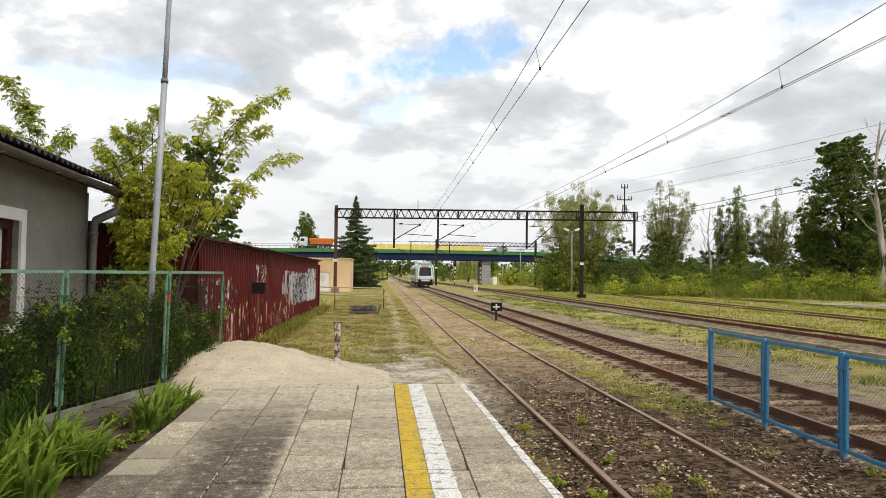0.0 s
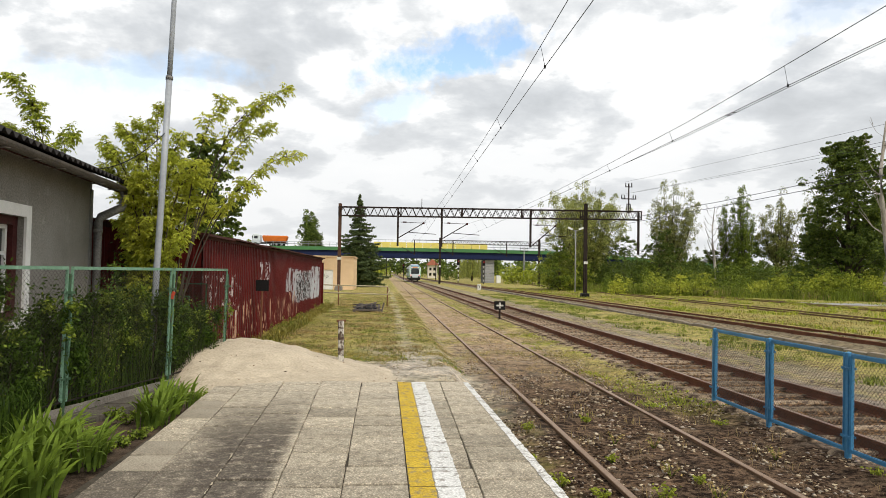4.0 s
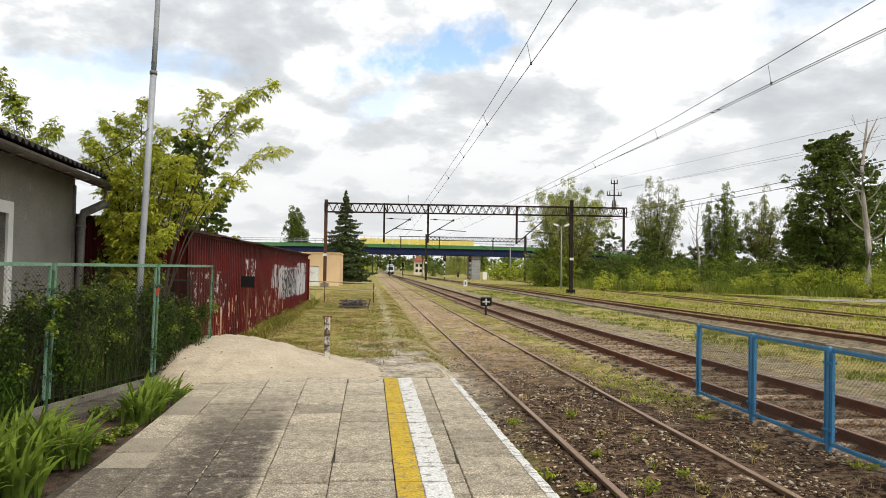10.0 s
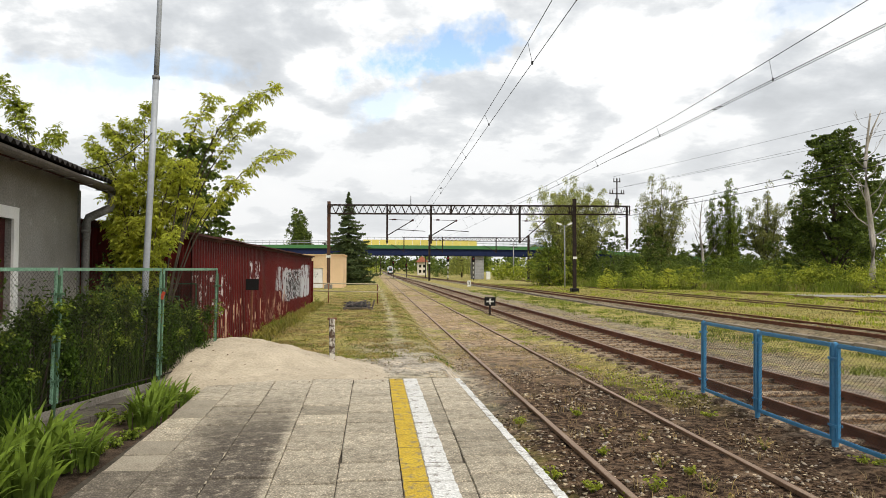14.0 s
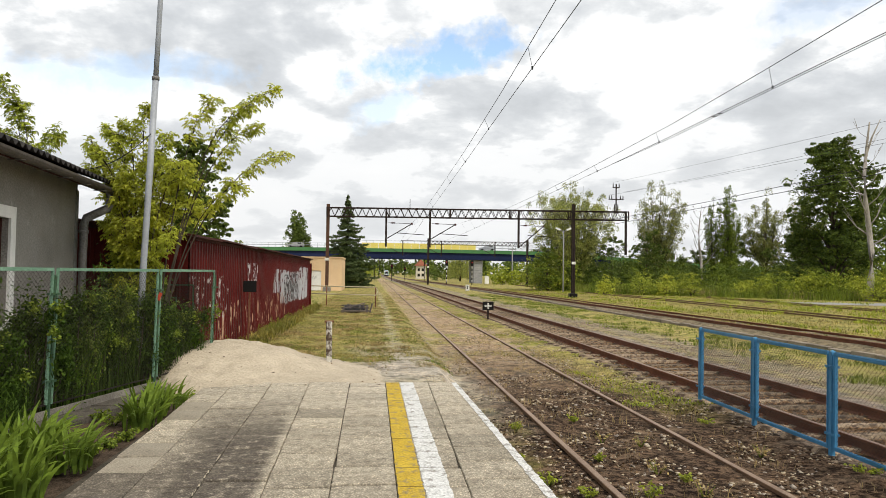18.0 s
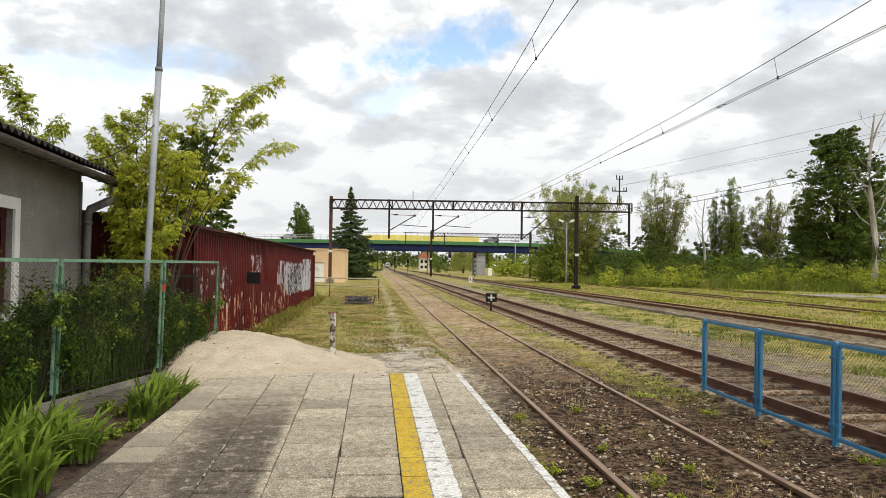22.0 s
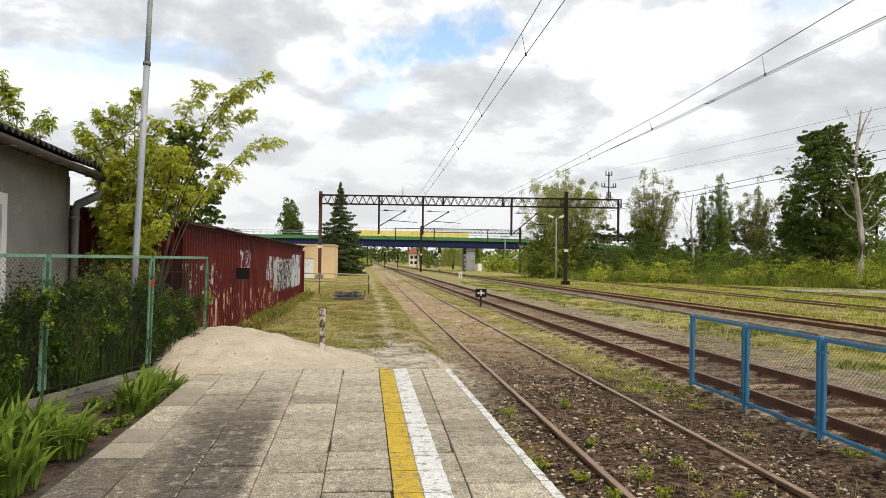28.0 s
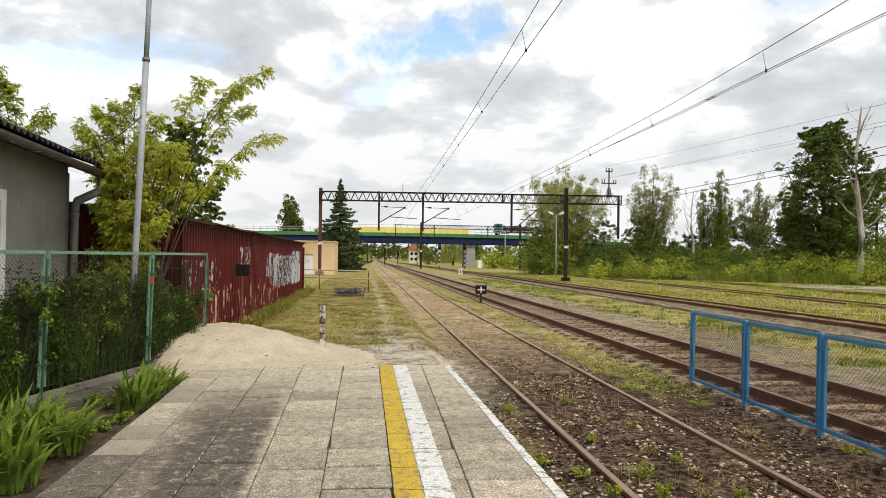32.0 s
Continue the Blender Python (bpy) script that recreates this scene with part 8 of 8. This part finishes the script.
def make_train():
    L = 24.0
    bm = bmesh.new()
    train_section(1.3, 1.42, 0.75, 3.75, 1.3, L, bm)
    part("body", bm, M["train_white"], train)
    # cab end, leaning back towards the roof
    bm = bmesh.new()
    prof = [(-1.3, 0.75), (1.3, 0.75), (1.38, 1.4), (1.36, 2.9), (1.15, 3.5), (0.6, 3.72), (-0.6, 3.72), (-1.15, 3.5), (-1.36, 2.9), (-1.38, 1.4)]
    a = [bm.verts.new((x * (0.93 if z < 2 else 0.9), 0.0 + max(0, z - 1.5) * 0.42, z)) for x, z in prof]
    b = [bm.verts.new((x * 1.02, 1.3, z)) for x, z in prof]
    n = len(prof)
    for i in range(n):
        bm.faces.new((a[i], a[(i + 1) % n], b[(i + 1) % n], b[i]))
    bm.faces.new(a[::-1])
    part("cab", bm, M["train_white"], train, "white cab end")
    bm = bmesh.new()
    vs = [bm.verts.new((x, max(0, z - 1.5) * 0.42 - 0.02, z)) for x, z in ((-0.95, 1.75), (0.95, 1.75), (0.86, 3.05), (-0.86, 3.05))]
    bm.faces.new(vs)
    bmesh.ops.solidify(bm, geom=bm.faces[:], thickness=0.03)
    part("windscreen", bm, M["train_glass"], train, "grey reflecting windscreen")
    for s in (-1, 1):
        bm = bmesh.new()
        tube(bm, [(s * 1.22, -0.02, 0.95), (s * 1.25, 0.02, 1.6), (s * 1.18, 0.5, 2.7), (s * 0.95, 0.85, 3.45)], 0.07, 6)
        part("corner_stripe", bm, M["train_green"], train, "green stripe at the cab corner")
    bm = bmesh.new()
    box(bm, -1.0, 1.0, 0.74, 1.3, 3.3, 3.78, 0.1)
    part("roof_brow", bm, M["train_blue"], train, "light blue brow above the windscreen")
    bm = bmesh.new()
    box(bm, -1.28, 1.28, -0.06, 0.06, 1.2, 1.66, 0.04)
    part("lamp_band", bm, M["train_white"], train, "white band carrying the lamps")
    bm = bmesh.new()
    box(bm, -0.6, 0.6, 0.55, 0.62, 3.18, 3.42)
    part("destination_display", bm, M["display"], train, "orange glowing destination display")
    for s in (-1, 1):
        bm = bmesh.new()
        cyl(bm, (s * 0.98, -0.09, 1.43), (s * 0.98, -0.03, 1.43), 0.10, n=12)
        part("tail_lamp", bm, M["tail_lamp"], train, "glowing red tail lamp")
        bm = bmesh.new()
        box(bm, s * 1.43 - 0.02, s * 1.43 + 0.02, 1.3, L, 0.85, 1.25)
        part("side_stripe", bm, M["train_green"], train, "green stripe along the side")
        for k in range(8):
            bm = bmesh.new()
            box(bm, s * 1.43 - 0.015, s * 1.43 + 0.015, 2.6 + k * 2.6, 4.6 + k * 2.6, 1.8, 2.9)
            part("side_window", bm, M["dark_glass"], train)
        for d in (1.6, 12.0):
            bm = bmesh.new()
            box(bm, s * 1.445 - 0.015, s * 1.445 + 0.015, d, d + 0.9, 0.8, 3.1)
            part("door", bm, M["train_blue"], train)
        bm = bmesh.new()
        cyl(bm, (s * 0.87, -0.45, 1.0), (s * 0.87, 0.1, 1.0), 0.07, n=8)
        cyl(bm, (s * 0.87, -0.5, 1.0), (s * 0.87, -0.42, 1.0), 0.22, n=10)
        part("buffer", bm, M["under"], train)
    bm = bmesh.new()
    box(bm, -1.2, 1.2, 0.1, L, 0.35, 0.75)
    box(bm, -1.15, 1.15, -0.05, 0.15, 0.3, 0.9, 0.05)
    part("underframe", bm, M["under"], train)
    for yy in (3.0, 5.2, 18.5, 20.7):
        for s in (-1, 1):
            bm = bmesh.new()
            cyl(bm, (s * 0.68, yy, 0.42), (s * 0.82, yy, 0.42), 0.42, n=14)
            part("wheel", bm, M["under"], train)
    for y0 in (4, 13):
        bm = bmesh.new()
        box(bm, -0.9, 0.9, y0, y0 + 5, 3.72, 4.0, 0.08)
        part("roof_unit", bm, M["train_white"], train)


make_train()


def truck(name, label, length, cab_mat, load_mat, tank):
    t = thing(name, label, "truck")
    bm = bmesh.new()
    vs = box(bm, 0, 2.0, -1.2, 1.2, 0.7, 3.0, 0.12)
    for v in vs:
        if v.co.z > 2.2 and v.co.x < 0.6:
            v.co.x += 0.25
    cab = part("cab", bm, M[cab_mat], t)
    bm = bmesh.new()
    box(bm, -0.02, 0.2, -1.0, 1.0, 1.9, 2.6)
    part("windscreen", bm, M["dark_glass"], cab)
    bm = bmesh.new()
    box(bm, 0.5, 1.4, -1.22, 1.22, 1.9, 2.6)
    part("side_window", bm, M["dark_glass"], cab)
    bm = bmesh.new()
    if tank:
        vs = box(bm, 2.4, length, -1.22, 1.22, 1.1, 2.7, 0.25)
        for v in vs:
            if v.co.z < 1.5:
                v.co.x += 0.35 if v.co.x < 4 else -0.35
    else:
        box(bm, 2.5, length, -1.22, 1.22, 1.15, 1.75, 0.03)
        for k in range(7):
            box(bm, 2.5 + k * (length - 2.6) / 6, 2.6 + k * (length - 2.6) / 6, -1.22, 1.22, 1.75, 2.6)
        box(bm, 2.8, length - 0.6, -0.9, 0.9, 1.7, 2.25, 0.1)
    part("load_body", bm, M[load_mat], t)
    bm = bmesh.new()
    box(bm, 0.2, length, -0.5, 0.5, 0.65, 1.05)
    part("chassis", bm, M["under"], t)
    for x in (0.9, length * 0.55, length - 2.6, length - 1.3):
        for s in (-1, 1):
            bm = bmesh.new()
            cyl(bm, (x, s * 0.9, 0.5), (x, s * 1.2, 0.5), 0.5, n=14)
            wl = part("wheel", bm, M["rubber"], t)
            bm = bmesh.new()
            cyl(bm, (x, s * 1.19, 0.5), (x, s * 1.22, 0.5), 0.25, n=10)
            part("rim", bm, M["galv"], wl)
    return t


tipper = truck("tipper_truck", "white truck with an orange tipper body on the bridge", 8.6, "train_white", "orange", True)
timber_truck = truck("flatbed_truck", "teal truck with a long dark stake-sided trailer on the bridge", 19.5, "teal", "steel_brown", False)


def small_car(label, paint):
    """A hatchback that drives towards -x."""
    t = thing("car", label, "car", group="cars on the bridge")
    bm = bmesh.new()
    prof = [(-2.0, 0.35), (2.0, 0.35), (2.05, 0.85), (1.9, 1.0), (1.45, 1.42), (-0.2, 1.45), (-1.0, 0.98), (-1.95, 0.82)]
    a = [bm.verts.new((x, -0.85 + 0.12 * (z > 1.1), z)) for x, z in prof]
    b = [bm.verts.new((x, 0.85 - 0.12 * (z > 1.1), z)) for x, z in prof]
    n = len(prof)
    for i in range(n):
        bm.faces.new((a[i], a[(i + 1) % n], b[(i + 1) % n], b[i]))
    bm.faces.new(a[::-1])
    bm.faces.new(b)
    part("body", bm, M[paint], t)
    for x0, x1 in ((-0.75, 0.3), (0.38, 1.35)):
        bm = bmesh.new()
        vs = box(bm, x0, x1, -0.83, 0.83, 1.0, 1.34)
        for v in vs:
            if v.co.z > 1.2:
                v.co.y *= 0.92
                v.co.x += 0.3 if v.co.x < -0.5 else 0.0
        part("side_window", bm, M["dark_glass"], t)
    for x in (-1.3, 1.3):
        for s in (-1, 1):
            bm = bmesh.new()
            cyl(bm, (x, s * 0.68, 0.31), (x, s * 0.87, 0.31), 0.31, n=12)
            part("wheel", bm, M["rubber"], t)
    return t


cars = [small_car("grey hatchback in slow traffic on the bridge", "galv"), small_car("silver hatchback in slow traffic on the bridge", "zinc"), small_car("grey hatchback waiting on the bridge", "pier")]


bird = thing("bird", "small dark bird flying across the sky", "bird")
bm = bmesh.new()
tube(bm, [(-0.14, 0, 0), (-0.06, 0, 0.01), (0.05, 0, 0.01), (0.15, 0, 0.0), (0.24, 0, 0.0)], [0.015, 0.045, 0.05, 0.025, 0.03], 7)
part("body", bm, M["steel_brown"], bird)
for s in (-1, 1):
    bm = bmesh.new()
    v = [bm.verts.new(p) for p in ((-0.05, s * 0.03, 0.02), (0.07, s * 0.03, 0.02), (0.14, s * 0.32, 0.07), (0.05, s * 0.2, 0.1))]
    bm.faces.new(v)
    bmesh.ops.solidify(bm, geom=bm.faces[:], thickness=0.01)
    part("wing", bm, M["steel_brown"], bird)


def rail_at(y):
    return 6.27 + LEAN * y


def motions():
    # railcar: distance of its rear end at each time
    rows = [(0, 108), (1, 119), (2, 131), (3.5, 155), (5.5, 188), (7, 214), (9, 250), (11, 290), (13, 330), (17, 415), (21, 510), (25, 610), (32, 800)]
    walk(train, [(t, pose(rail_at(y), y, -0.2 + float(fall(y)), 0, 0, -math.degrees(LEAN))) for t, y in rows])
    lane = BY + 2.6
    walk(tipper, [(t, pose(x, lane, float(bridge_top(x)), 0, 0, 0)) for t, x in ((0, -20.5), (3, -29.9), (5.6, -38.3), (7, -45.0), (9, -54), (16, -78), (32, -136))])
    for car, rows in zip(cars, (((0, 82), (8, 62), (17, 31.6), (18.8, 26.5), (25, 9), (32, -11)), ((0, 96), (12, 60), (22, 29), (22.8, 25.8), (28, 11), (32, 0)), ((0, 30), (10, 3), (16, -16.3), (23, -22.8), (32, -44)))):
        walk(car, [(t, pose(x, lane, float(bridge_top(x)))) for t, x in rows])
    walk(bird, [(t, pose(x, y, z)) for t, (x, y, z) in ((0, (189.16, 80.0, 25.84)), (13.0, (20.44, 80.0, 11.93)), (14.1, (6.16, 80.0, 10.76)), (32, (-226.15, 80.0, -8.4)))])
    walk(timber_truck, [(t, pose(x, lane, float(bridge_top(x)), 0, 0, 0)) for t, x in ((0, 260), (24, 105), (28, 52), (29, 41), (29.8, 35.9), (30.4, 33.5), (31, 32.6), (32, 32.4))])


motions()
